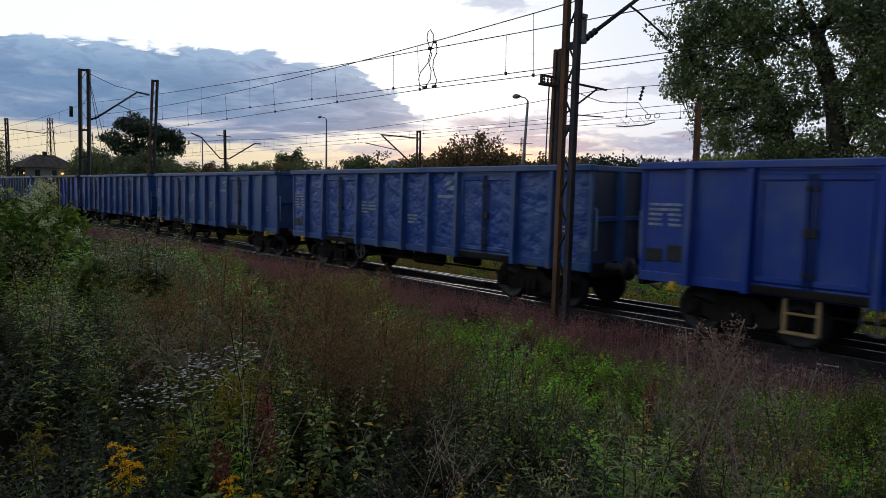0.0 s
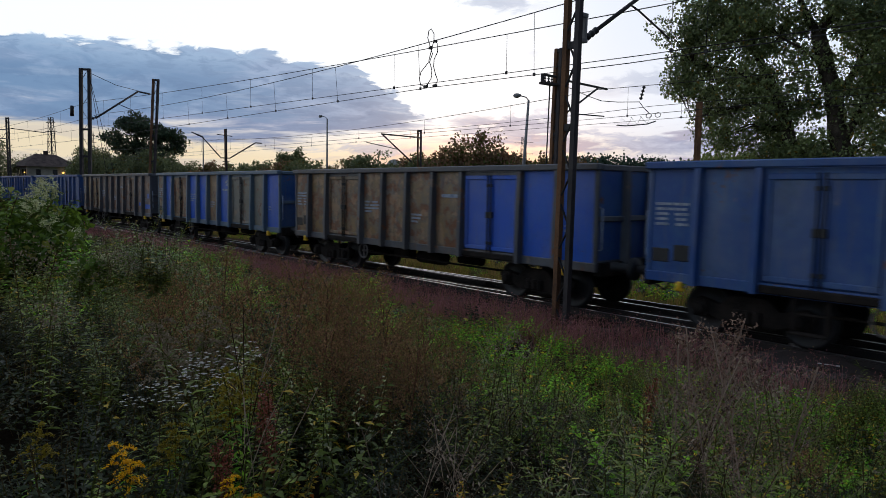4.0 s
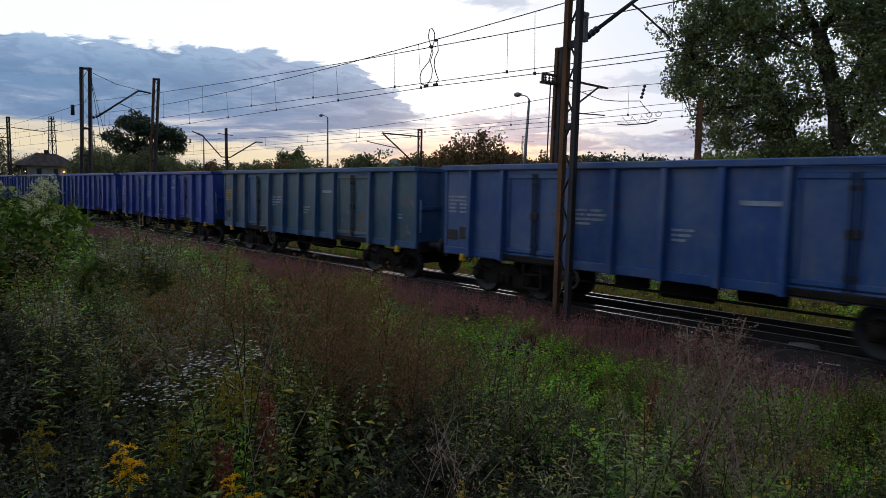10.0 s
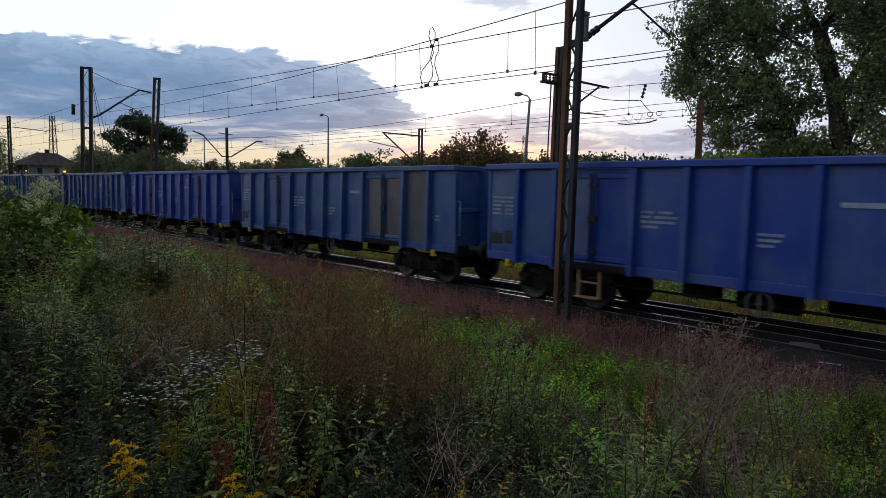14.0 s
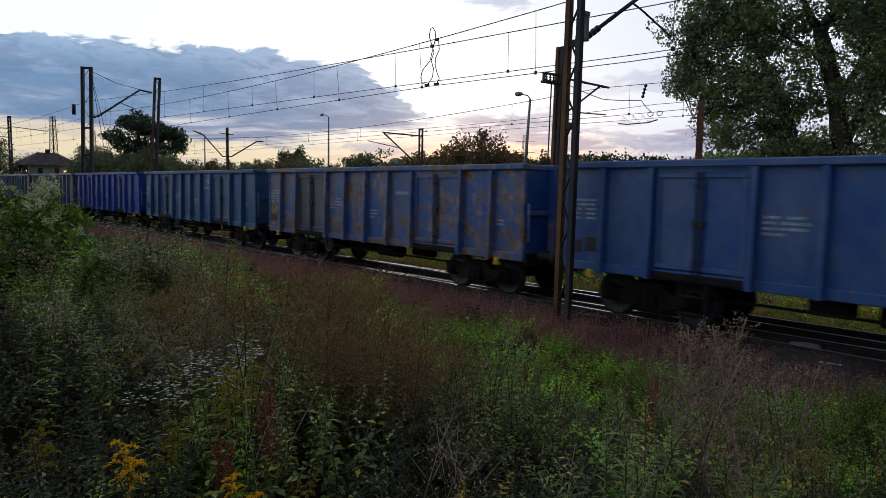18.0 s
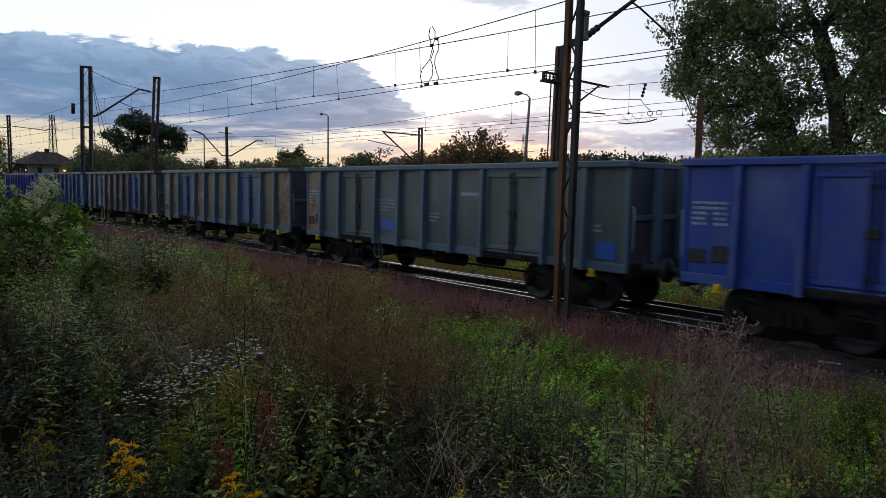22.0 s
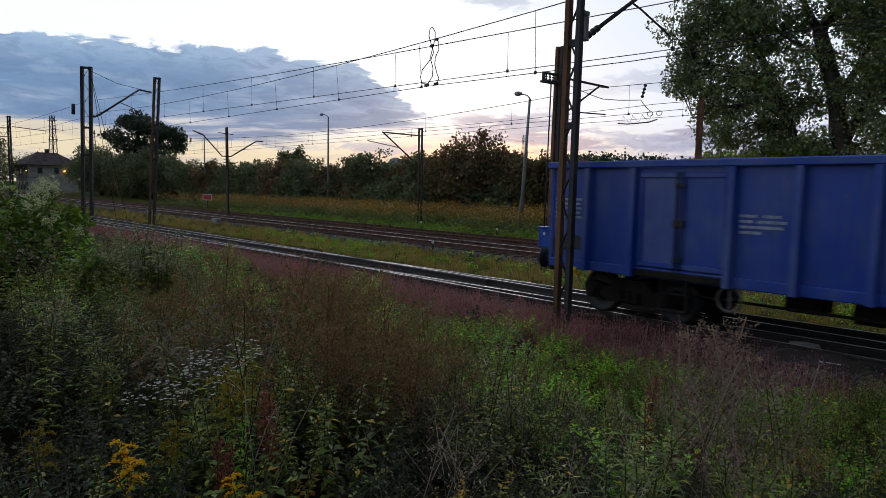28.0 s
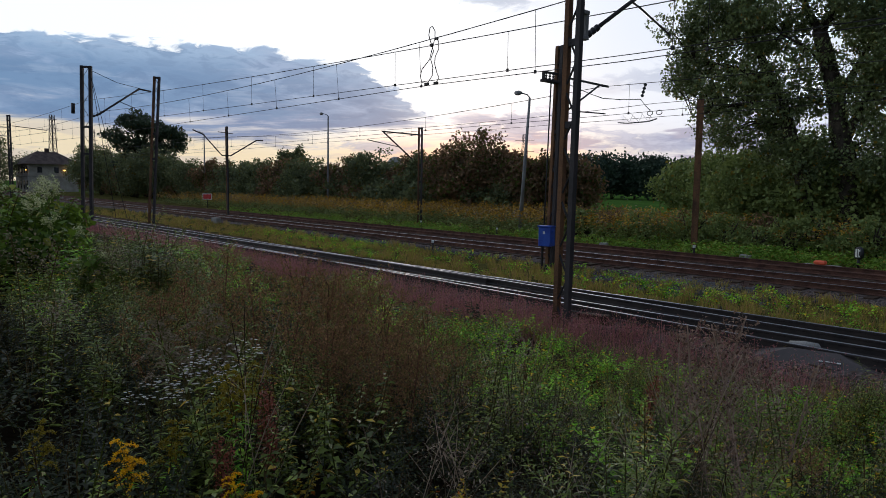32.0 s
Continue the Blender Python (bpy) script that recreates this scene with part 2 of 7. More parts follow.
# ---------------------------------------------------------------- mesh tools
class Geo:
    """Gathers points and faces of one mesh."""

    def __init__(self):
        self.v, self.f, self.s = [], [], []

    def add(self, vs, fs, smooth=False):
        n = len(self.v)
        self.v += [tuple(p) for p in vs]
        self.f += [tuple(i + n for i in f) for f in fs]
        self.s += [smooth] * len(fs)
        return self

    def box(self, x0, x1, y0, y1, z0, z1, bev=0.0):
        """A block, with its edges along x, y and z chamfered by bev."""
        if bev <= 0:
            vs = [(x, y, z) for x in (x0, x1) for y in (y0, y1) for z in (z0, z1)]
            return self.add(vs, [(0, 1, 3, 2), (4, 6, 7, 5), (0, 4, 5, 1), (2, 3, 7, 6), (0, 2, 6, 4), (1, 5, 7, 3)])
        b = min(bev, abs(x1 - x0) * 0.45, abs(y1 - y0) * 0.45, abs(z1 - z0) * 0.45)
        bm = bmesh.new()
        bmesh.ops.create_cube(bm, size=1.0)
        for p in bm.verts:
            p.co = ((x0 + x1) / 2 + p.co.x * (x1 - x0), (y0 + y1) / 2 + p.co.y * (y1 - y0), (z0 + z1) / 2 + p.co.z * (z1 - z0))
        bmesh.ops.bevel(bm, geom=bm.edges[:], offset=b, segments=1, affect="EDGES")
        self.bm(bm)
        return self

    def bm(self, bm):
        bm.verts.index_update()
        self.add([p.co[:] for p in bm.verts], [[p.index for p in f.verts] for f in bm.faces])
        bm.free()
        return self

    def tube(self, path, radii, sides=8, cap=True, smooth=True):
        """A tapered tube along a path of points."""
        pts = [Vector(p) for p in path]
        if not hasattr(radii, "__len__"):
            radii = [radii] * len(pts)
        vs, fs = [], []
        ref = None
        for i, p in enumerate(pts):
            t = (pts[min(i + 1, len(pts) - 1)] - pts[max(i - 1, 0)])
            t = t.normalized() if t.length > 1e-9 else Vector((0, 0, 1))
            if ref is None:
                ref = t.orthogonal().normalized()
            a = (ref - t * ref.dot(t))
            a = a.normalized() if a.length > 1e-6 else t.orthogonal().normalized()
            ref, b = a, t.cross(a)
            for k in range(sides):
                q = 2 * math.pi * k / sides
                vs.append(p + (a * math.cos(q) + b * math.sin(q)) * radii[i])
        for i in range(len(pts) - 1):
            for k in range(sides):
                j = (k + 1) % sides
                fs.append((i * sides + k, i * sides + j, (i + 1) * sides + j, (i + 1) * sides + k))
        self.add(vs, fs, smooth)
        if cap:
            n = len(self.v) - len(vs)
            self.f += [tuple(n + k for k in reversed(range(sides))), tuple(n + (len(pts) - 1) * sides + k for k in range(sides))]
            self.s += [False, False]
        return self

    def bar(self, a, b, w, h=None):
        """A square bar from a to b."""
        a, b = Vector(a), Vector(b)
        h = h or w
        t = (b - a).normalized()
        up = Vector((0, 0, 1)) if abs(t.z) < 0.95 else Vector((0, 1, 0))
        s = t.cross(up).normalized()
        u = s.cross(t)
        vs = [p + s * (i * w / 2) + u * (j * h / 2) for p in (a, b) for i, j in ((-1, -1), (1, -1), (1, 1), (-1, 1))]
        return self.add(vs, [(3, 2, 1, 0), (4, 5, 6, 7), (0, 1, 5, 4), (1, 2, 6, 5), (2, 3, 7, 6), (3, 0, 4, 7)])

    def lathe(self, prof, sides=20, axis="y", at=(0, 0, 0)):
        """A turned form: prof holds (radius, along)."""
        vs, fs = [], []
        for r, h in prof:
            for k in range(sides):
                q = 2 * math.pi * k / sides
                c, s = r * math.cos(q), r * math.sin(q)
                p = (c, h, s) if axis == "y" else ((h, c, s) if axis == "x" else (c, s, h))
                vs.append((p[0] + at[0], p[1] + at[1], p[2] + at[2]))
        for i in range(len(prof) - 1):
            for k in range(sides):
                j = (k + 1) % sides
                fs.append((i * sides + k, i * sides + j, (i + 1) * sides + j, (i + 1) * sides + k))
        fs += [tuple(range(sides)), tuple((len(prof) - 1) * sides + k for k in range(sides))]
        return self.add(vs, fs, True)

    def mesh(self, name, mat):
        m = bpy.data.meshes.new(name)
        m.from_pydata(self.v, [], self.f)
        m.polygons.foreach_set("use_smooth", self.s)
        m.materials.append(mat)
        bm = bmesh.new()
        bm.from_mesh(m)
        bmesh.ops.recalc_face_normals(bm, faces=bm.faces[:])
        bm.to_mesh(m)
        bm.free()
        return m


def thing(name, x, y, z, rz=0.0, label="", category="", group="", kind=""):
    """An Empty at the base of a thing, which its parts hang from."""
    ob = new(name)
    ob.matrix_basis = pose(x, y, z, 0, 0, rz)
    ob.empty_display_size = 0.2
    return tagged(ob, label, category, group, kind)


def part(name, geo, mat, parent, label=""):
    ob = new(name, geo.mesh(name, mat) if isinstance(geo, Geo) else geo)
    ob.parent = parent
    return tagged(ob, label)


def solid(name, geo, mat, label, category, group="", kind=""):
    """A thing of one mesh."""
    return tagged(new(name, geo.mesh(name, mat)), label, category, group, kind)


def quick(name, verts, faces, mats, index=None, smooth=False):
    """A mesh from number arrays; all faces have the same count of corners."""
    verts, faces = np.asarray(verts, np.float32), np.asarray(faces, np.int32)
    m = bpy.data.meshes.new(name)
    m.vertices.add(len(verts))
    m.vertices.foreach_set("co", verts.ravel())
    k = faces.shape[1]
    m.loops.add(faces.size)
    m.loops.foreach_set("vertex_index", faces.ravel())
    m.polygons.add(len(faces))
    m.polygons.foreach_set("loop_start", np.arange(0, faces.size, k, dtype=np.int32))
    for mat in (mats if isinstance(mats, (list, tuple)) else [mats]):
        m.materials.append(mat)
    if index is not None:
        m.polygons.foreach_set("material_index", np.asarray(index, np.int32))
    if smooth:
        m.polygons.foreach_set("use_smooth", np.ones(len(faces), bool))
    m.update(calc_edges=True)
    return m


def leaf_cards(centers, size, rng, aspect=1.7, droop=0.0, jitter=0.45):
    """A four-cornered, slightly folded leaf at each centre, turned at random."""
    n = len(centers)
    d = rng.normal(size=(n, 3))
    d[:, 2] -= droop
    d /= np.linalg.norm(d, axis=1)[:, None]
    s = np.cross(d, rng.normal(size=(n, 3)))
    s /= np.linalg.norm(s, axis=1)[:, None] + 1e-9
    k = (size * (1 + jitter * rng.uniform(-1, 1, n)))[:, None]
    up = np.cross(s, d) * k * 0.12
    L, W = d * k * 0.5 * aspect ** 0.5, s * k * 0.5 / aspect ** 0.5
    c = np.asarray(centers)
    v = np.stack([c - L, c + W + up, c + L, c - W + up], 1).reshape(-1, 3)
    f = np.arange(n * 4).reshape(n, 4)
    return v, f

# ---------------------------------------------------------------- lie of the land
T1_Y, T2_Y, T3_Y = 12.954, 21.65, 25.3


def track_y(x):
    """Centre line of the train's track: straight, bending slightly towards the left."""
    return T1_Y - 2.64e-4 * x * x if x < 0 else T1_Y


def cross_y(x):
    """Centre line of the track that crosses it at a shallow angle."""
    return 12.85 + 0.055 * (x + 20.5)


def ease(a, b, v):
    u = np.clip((v - a) / (b - a), 0, 1)
    return u * u * (3 - 2 * u)


def ground_z(x, y):
    """Height of the soil: a bank by the camera, the flat of the tracks, fields rising gently behind."""
    x, y = np.asarray(x, float), np.asarray(y, float)
    edge = 10.2 - 2.2 * ease(-20, -70, x)
    z = -0.32 + 1.35 * (1 - ease(edge - 9.4, edge - 2.4, y)) + 0.25 * ease(-9, -15, x) * (1 - ease(edge - 7, edge - 1.5, y))
    z = z - 0.10 * ease(15.5, 16.5, y) * (1 - ease(19, 20, y))
    z = z + 0.25 * ease(28, 40, y) - 0.15 * ease(45, 90, y)
    return z + 0.06 * np.sin(x * 0.9 + 1.3 * np.sin(y * 0.7)) * np.where(y > 10.4, 0.35, 1) * np.sin(y * 1.1 + 0.4)


def ground_mat():
    def build(w, p):
        co = w.n("ShaderNodeTexCoord").outputs["Object"]
        sep = w.n("ShaderNodeSeparateXYZ", i0=co)
        y = sep.outputs[1]
        big, mid, fine = w.noise(co, 0.25, 4), w.noise(co, 1.7, 5), w.noise(co, 22, 4)
        # bank soil coloured near black, standing in for the shade between the weeds
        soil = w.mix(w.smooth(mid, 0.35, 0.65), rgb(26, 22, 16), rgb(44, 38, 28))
        grass = w.mix(w.smooth(mid, 0.3, 0.7), rgb(66, 66, 36), rgb(112, 104, 60))
        verge = w.mix(w.smooth(mid, 0.3, 0.7), rgb(80, 62, 54), rgb(108, 86, 74))
        field = w.mix(w.smooth(big, 0.3, 0.7), rgb(62, 92, 40), rgb(84, 116, 52))
        wob = w.math("ADD", y, w.math("MULTIPLY", w.math("SUBTRACT", mid, 0.5), 1.2))
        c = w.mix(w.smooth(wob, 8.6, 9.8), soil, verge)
        c = w.mix(w.smooth(wob, 15.2, 15.7), c, grass)
        c = w.mix(w.smooth(wob, 34, 44), c, field)
        w.put(p.inputs["Color"], w.mix(w.math("MULTIPLY", w.smooth(fine, 0.4, 0.8), 0.5), c, rgb(46, 40, 32)))
        bumped(w, p, w.math("ADD", mid, w.math("MULTIPLY", fine, 0.4)), 0.6, 0.06)
    return material("ground_earth", build, matt=True)


def build_ground():
    xs = np.concatenate([-np.geomspace(2500, 62, 26), np.linspace(-60, 14, 112), np.geomspace(16, 2500, 26)])
    ys = np.concatenate([-np.geomspace(2500, 8, 20), np.linspace(-6, 32, 96), np.geomspace(34, 3000, 34)])
    X, Y = np.meshgrid(xs, ys, indexing="ij")
    Z = ground_z(X, Y)
    v = np.stack([X, Y, Z], -1).reshape(-1, 3)
    a = np.arange(len(xs) * len(ys)).reshape(len(xs), len(ys))
    f = np.stack([a[:-1, :-1], a[1:, :-1], a[1:, 1:], a[:-1, 1:]], -1).reshape(-1, 4)
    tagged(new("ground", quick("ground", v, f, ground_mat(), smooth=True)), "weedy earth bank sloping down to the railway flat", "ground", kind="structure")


build_ground()

# ---------------------------------------------------------------- tracks
RAIL = [(-0.07, -0.17), (0.07, -0.17), (0.07, -0.155), (0.012, -0.13), (0.012, -0.045), (0.035, -0.035), (0.035, -0.012)]
HEAD = [(0.035, -0.012), (0.03, 0.0), (-0.03, 0.0), (-0.035, -0.012)]


def rail_geo(line, profile):
    """Sweeps a rail's cross-section along points (x, y)."""
    g = Geo()
    n = len(profile)
    pts = [Vector((x, y, 0)) for x, y in line]
    vs = []
    for i, p in enumerate(pts):
        t = (pts[min(i + 1, len(pts) - 1)] - pts[max(i - 1, 0)]).normalized()
        s = Vector((-t.y, t.x, 0))
        vs += [p + s * a + Vector((0, 0, b)) for a, b in profile]
    fs = [(i * n + k, i * n + (k + 1) % n, (i + 1) * n + (k + 1) % n, (i + 1) * n + k) for i in range(len(pts) - 1) for k in range(n)]
    return g.add(vs, fs + [tuple(range(n)), tuple(range((len(pts) - 1) * n, len(pts) * n))])


FULL = RAIL + [(0.03, -0.002), (-0.03, -0.002), (-0.035, -0.012), (-0.035, -0.035), (-0.012, -0.045), (-0.012, -0.13), (-0.07, -0.155)]
TOPSTRIP = [(0.031, -0.004), (0.026, 0.002), (-0.026, 0.002), (-0.031, -0.004)]


def rail(parent, fn, off, x0, x1, shiny=True, step=4.0, mat="rail_rust"):
    xs = np.linspace(x0, x1, max(2, int((x1 - x0) / step)))
    line = [(x, fn(x) + off) for x in xs]
    r = part("rail", rail_geo(line, FULL), MAT[mat], parent)
    if shiny:
        part("running_surface", rail_geo(line, TOPSTRIP), MAT["steel"], r, "polished steel rail head")


def build_tracks():
    sl = Geo().box(-0.13, 0.13, -1.28, 1.28, -0.33, -0.172, 0.015).mesh("sleeper", MAT["sleeper"])
    plate = Geo().box(-0.16, 0.16, -0.12, 0.12, -0.175, -0.14, 0.01).mesh("rail_plate", MAT["rail_rust"])

    def sleepers(parent, fn, x0, x1, y_off=0.0):
        n = int((x1 - x0) / 0.62)
        for i in range(n):
            x = x0 + i * 0.62
            o = part("sleeper", sl, None, parent)
            slope = (fn(x + 0.5) - fn(x - 0.5))
            o.matrix_basis = pose(x, fn(x) + y_off + random.uniform(-0.03, 0.03), random.uniform(-0.012, 0.0), 0, 0, math.degrees(math.atan(slope)) + random.uniform(-0.6, 0.6))

    main = thing("main_track", 0, 0, 0, label="polished steel rails on dark sleepers under the goods train", category="railway track", kind="structure")
    for off in (-0.7525, 0.7525):
        rail(main, track_y, off, -260, 60, mat="rail_dark")
    sleepers(main, track_y, -62, 4)
    # guard rails inside the crossing
    for off, a, b in ((-0.62, -26, -14), (0.62, -26, -14)):
        rail(main, track_y, off, a, b, False, mat="rail_dark")
    cross = thing("crossing_track", 0, 0, 0, label="worn rails crossing the main track at a shallow angle", category="railway track", kind="structure")
    for off in (-0.7525, 0.7525):
        rail(cross, cross_y, off, -120, 40, mat="rail_dark")
    for off, a, b in ((-0.62, -30, -12), (0.62, -30, -12)):
        rail(cross, cross_y, off, a, b, False, mat="rail_dark")
    sleepers(cross, cross_y, -60, -36)
    sleepers(cross, cross_y, -9, 3)
    t2 = thing("second_track", 0, 0, 0, label="second track with bright rails on weedy ballast", category="railway track", kind="structure")
    t3 = thing("third_track", 0, 0, 0, label="rust-brown third track beside the goldenrod verge", category="railway track", kind="structure")
    for off in (-0.7525, 0.7525):
        rail(t2, lambda x: T2_Y, off, -400, 90, True, 40)
        rail(t3, lambda x: T3_Y, off, -400, 90, False, 40)
    sleepers(t2, lambda x: T2_Y, -64, 4)
    sleepers(t3, lambda x: T3_Y, -64, 4)


build_tracks()


def ballast_mat():
    def build(w, p):
        co = w.n("ShaderNodeTexCoord").outputs["Object"]
        vor = w.n("ShaderNodeTexVoronoi", Vector=co, Scale=17.0)
        big = w.noise(co, 0.8, 4)
        c = w.mix(w.n("ShaderNodeSeparateColor", i0=vor.outputs["Color"]).outputs[0], rgb(56, 48, 45), rgb(108, 96, 92))
        c = w.mix(w.smooth(big, 0.4, 0.7), c, rgb(74, 52, 42))
        w.put(p.inputs["Base Color"], c)
        p.inputs["Specular IOR Level"].default_value = 0.15
        bumped(w, p, vor.outputs["Distance"], 1.0, -0.05)
    return material("ballast", build, 0.95)


MAT["ballast"] = ballast_mat()


def ballast_bed(name, fn, x0, x1, half, label):
    """A low bank of crushed stone under a track."""
    rng = np.random.default_rng(5)
    xs, off = np.linspace(x0, x1, int((x1 - x0) / 0.5)), np.linspace(-half - 0.5, half + 0.5, 13)
    X, O = np.meshgrid(xs, off, indexing="ij")
    Y = np.vectorize(fn)(X) + O
    Z = -0.195 - 0.34 * ease(half - 0.3, half + 0.5, np.abs(O)) + rng.normal(0, 0.012, X.shape)
    a = np.arange(X.size).reshape(X.shape)
    f = np.stack([a[:-1, :-1], a[1:, :-1], a[1:, 1:], a[:-1, 1:]], -1).reshape(-1, 4)
    tagged(new(name, quick(name, np.stack([X, Y, Z], -1).reshape(-1, 3), f, MAT["ballast"], smooth=True)), label, "ballast", kind="structure")


ballast_bed("ballast_main", track_y, -260, 40, 1.75, "dark brown crushed stone ballast under the main track")
ballast_bed("ballast_far", lambda x: (T2_Y + T3_Y) / 2, -300, 60, 3.4, "rust-stained ballast under the two far tracks")

# ---------------------------------------------------------------- goods wagons
PITCH, BODY, HALF = 14.04, 12.83, 1.36
SILL, TOP = 0.96, 3.20
BAYS = [0.0, 1.04, 2.15, 4.15, 5.28, 6.415, 7.55, 8.68, 10.68, 11.79, 12.83]
DOORS = (2, 7)
X_TABLE = [(0, -316.42), (1, -305.92), (2, -295.35), (3, -284.88), (6, -253.05), (7, -242.4), (8, -231.6), (9, -220.95), (10, -210.02), (11, -199.15), (12, -188.25), (13, -177.37), (14, -166.37),
           (17, -133.17), (19, -110.75), (20, -99.45), (21, -88.38), (22, -76.88), (23, -65.65), (24, -54.35), (25, -43.15), (27.5, -15.43), (28, -9.97), (28.3, -6.75)]
PAINT = {
    "blue": wagon_paint("deep_blue_paint", rgb(8, 54, 146), rgb(34, 78, 150), 0.08, 0.35, 0.25),
    "mid": wagon_paint("dull_blue_paint", rgb(20, 68, 134), rgb(62, 100, 142), 0.24, 0.5, 0.4),
    "pale": wagon_paint("faded_blue_grey_paint", rgb(104, 122, 150), rgb(136, 146, 160), 0.3, 0.6, 0.5),
    "grey": wagon_paint("grey_green_paint", rgb(112, 108, 96), rgb(132, 128, 116), 0.5, 0.7, 0.6),
    "tan": wagon_paint("rusty_tan_paint", rgb(132, 104, 66), rgb(78, 88, 92), 0.72, 0.9, 0.5),
    "bright": wagon_paint("bright_blue_paint", rgb(22, 84, 190), rgb(50, 104, 184), 0.1, 0.3, 0.3),
}
PAINT["teal"] = wagon_paint("teal_blue_paint", rgb(18, 74, 124), rgb(60, 100, 130), 0.24, 0.5, 0.4)
PAINT["brown"] = wagon_paint("brown_rusted_paint", rgb(112, 90, 78), rgb(96, 92, 92), 0.6, 0.5, 0.4)
PAINT["dim"] = wagon_paint("dark_grey_paint", rgb(66, 68, 76), rgb(92, 84, 78), 0.35, 0.5, 0.4)
PAINT["slate"] = wagon_paint("slate_blue_paint", rgb(74, 98, 118), rgb(96, 112, 120), 0.2, 0.5, 0.4)
PAINT["peel"] = wagon_paint("peeling_blue_paint", rgb(30, 80, 146), rgb(128, 112, 88), 0.6, 0.9, 0.3)
PAINT["rusty"] = wagon_paint("rust_blotched_teal_paint", rgb(38, 84, 108), rgb(92, 100, 94), 0.42, 0.55, 0.4)
PAINT["khaki"] = wagon_paint("khaki_paint", rgb(104, 98, 70), rgb(86, 96, 92), 0.45, 0.6, 0.5)
PAINT["olive"] = wagon_paint("olive_grey_paint", rgb(82, 92, 82), rgb(72, 90, 108), 0.3, 0.6, 0.5)
PAINT["dent"] = wagon_paint("dented_blue_paint", rgb(24, 68, 146), rgb(70, 100, 150), 0.2, 0.5, 0.3, 1.0)
SHAPES = {}


def shape(name, make, mat):
    """Builds a wagon part's mesh once; all wagons share it."""
    if name not in SHAPES:
        SHAPES[name] = make().mesh(name, mat)
    return SHAPES[name]


def repaint(ob, mat):
    """Gives this one object its own paint on the shared mesh."""
    ob.material_slots[0].link = "OBJECT"
    ob.material_slots[0].material = mat
    return ob


def panel_geo(w):
    """A pressed sheet of side wall, slightly bulged by its loads."""
    g = Geo()
    nx, nz = 5, 6
    vs, fs = [], []
    for s in (0, 1):
        for i in range(nx):
            for k in range(nz):
                u, t = i / (nx - 1), k / (nz - 1)
                b = 0.028 * math.sin(math.pi * u) * math.sin(math.pi * t)
                vs.append((u * w, (-0.012 - b) if s == 0 else 0.012 - b, SILL + 0.17 + t * (TOP - SILL - 0.29)))
    n = nx * nz
    for i in range(nx - 1):
        for k in range(nz - 1):
            q = (i * nz + k, (i + 1) * nz + k, (i + 1) * nz + k + 1, i * nz + k + 1)
            fs += [q, tuple(n + j for j in reversed(q))]
    return g.add(vs, fs, True)


def stake_geo():
    """A pressed steel stake, deeper at the foot."""
    g = Geo()
    prof = [(-0.08, 0.0), (-0.055, 1.0), (0.055, 1.0), (0.08, 0.0)]
    vs = []
    for z, dep in ((SILL - 0.02, 0.19), (SILL + 0.5, 0.19), (TOP - 0.12, 0.14)):
        vs += [(a, -b * dep, z) for a, b in prof]
    fs = [(r * 4 + k, r * 4 + k + 1, r * 4 + k + 5, r * 4 + k + 4) for r in range(2) for k in range(3)]
    return g.add(vs, fs + [(0, 1, 2, 3), (8, 9, 10, 11), (0, 3, 7, 4), (4, 7, 11, 8)])


def leaf_geo(w=0.9):
    g = Geo()
    g.box(0, w, -0.02, 0.02, SILL + 0.20, TOP - 0.22, 0.008)
    return g


def leaf_frame_geo(w=0.9):
    g = Geo()
    z0, z1, b = SILL + 0.20, TOP - 0.22, 0.10
    for a in ((0, w, z0, z0 + b), (0, w, z1 - b, z1), (0, b, z0 + b, z1 - b), (w - b, w, z0 + b, z1 - b)):
        g.box(a[0], a[1], -0.055, -0.02, a[2], a[3], 0.012)
    return g


def wheel_geo():
    return Geo().lathe([(0.06, -0.09), (0.12, -0.09), (0.12, -0.05), (0.36, -0.03), (0.40, -0.07), (0.46, -0.065), (0.465, 0.03), (0.49, 0.04), (0.49, 0.07), (0.40, 0.07), (0.36, 0.02), (0.12, 0.0), (0.06, 0.02)], 28)


def handwheel_geo():
    """A brake handwheel: a plain ring held by one flat bar."""
    g = Geo()
    g.tube([(0.22 * math.cos(q), 0, 0.22 * math.sin(q)) for q in np.linspace(0, 2 * math.pi, 25)], 0.026, 6, False)
    g.bar((0, 0.02, -0.21), (0, 0.02, 0.21), 0.05, 0.02)
    g.tube([(0, -0.03, 0), (0, 0.35, 0)], 0.03, 6)
    return g


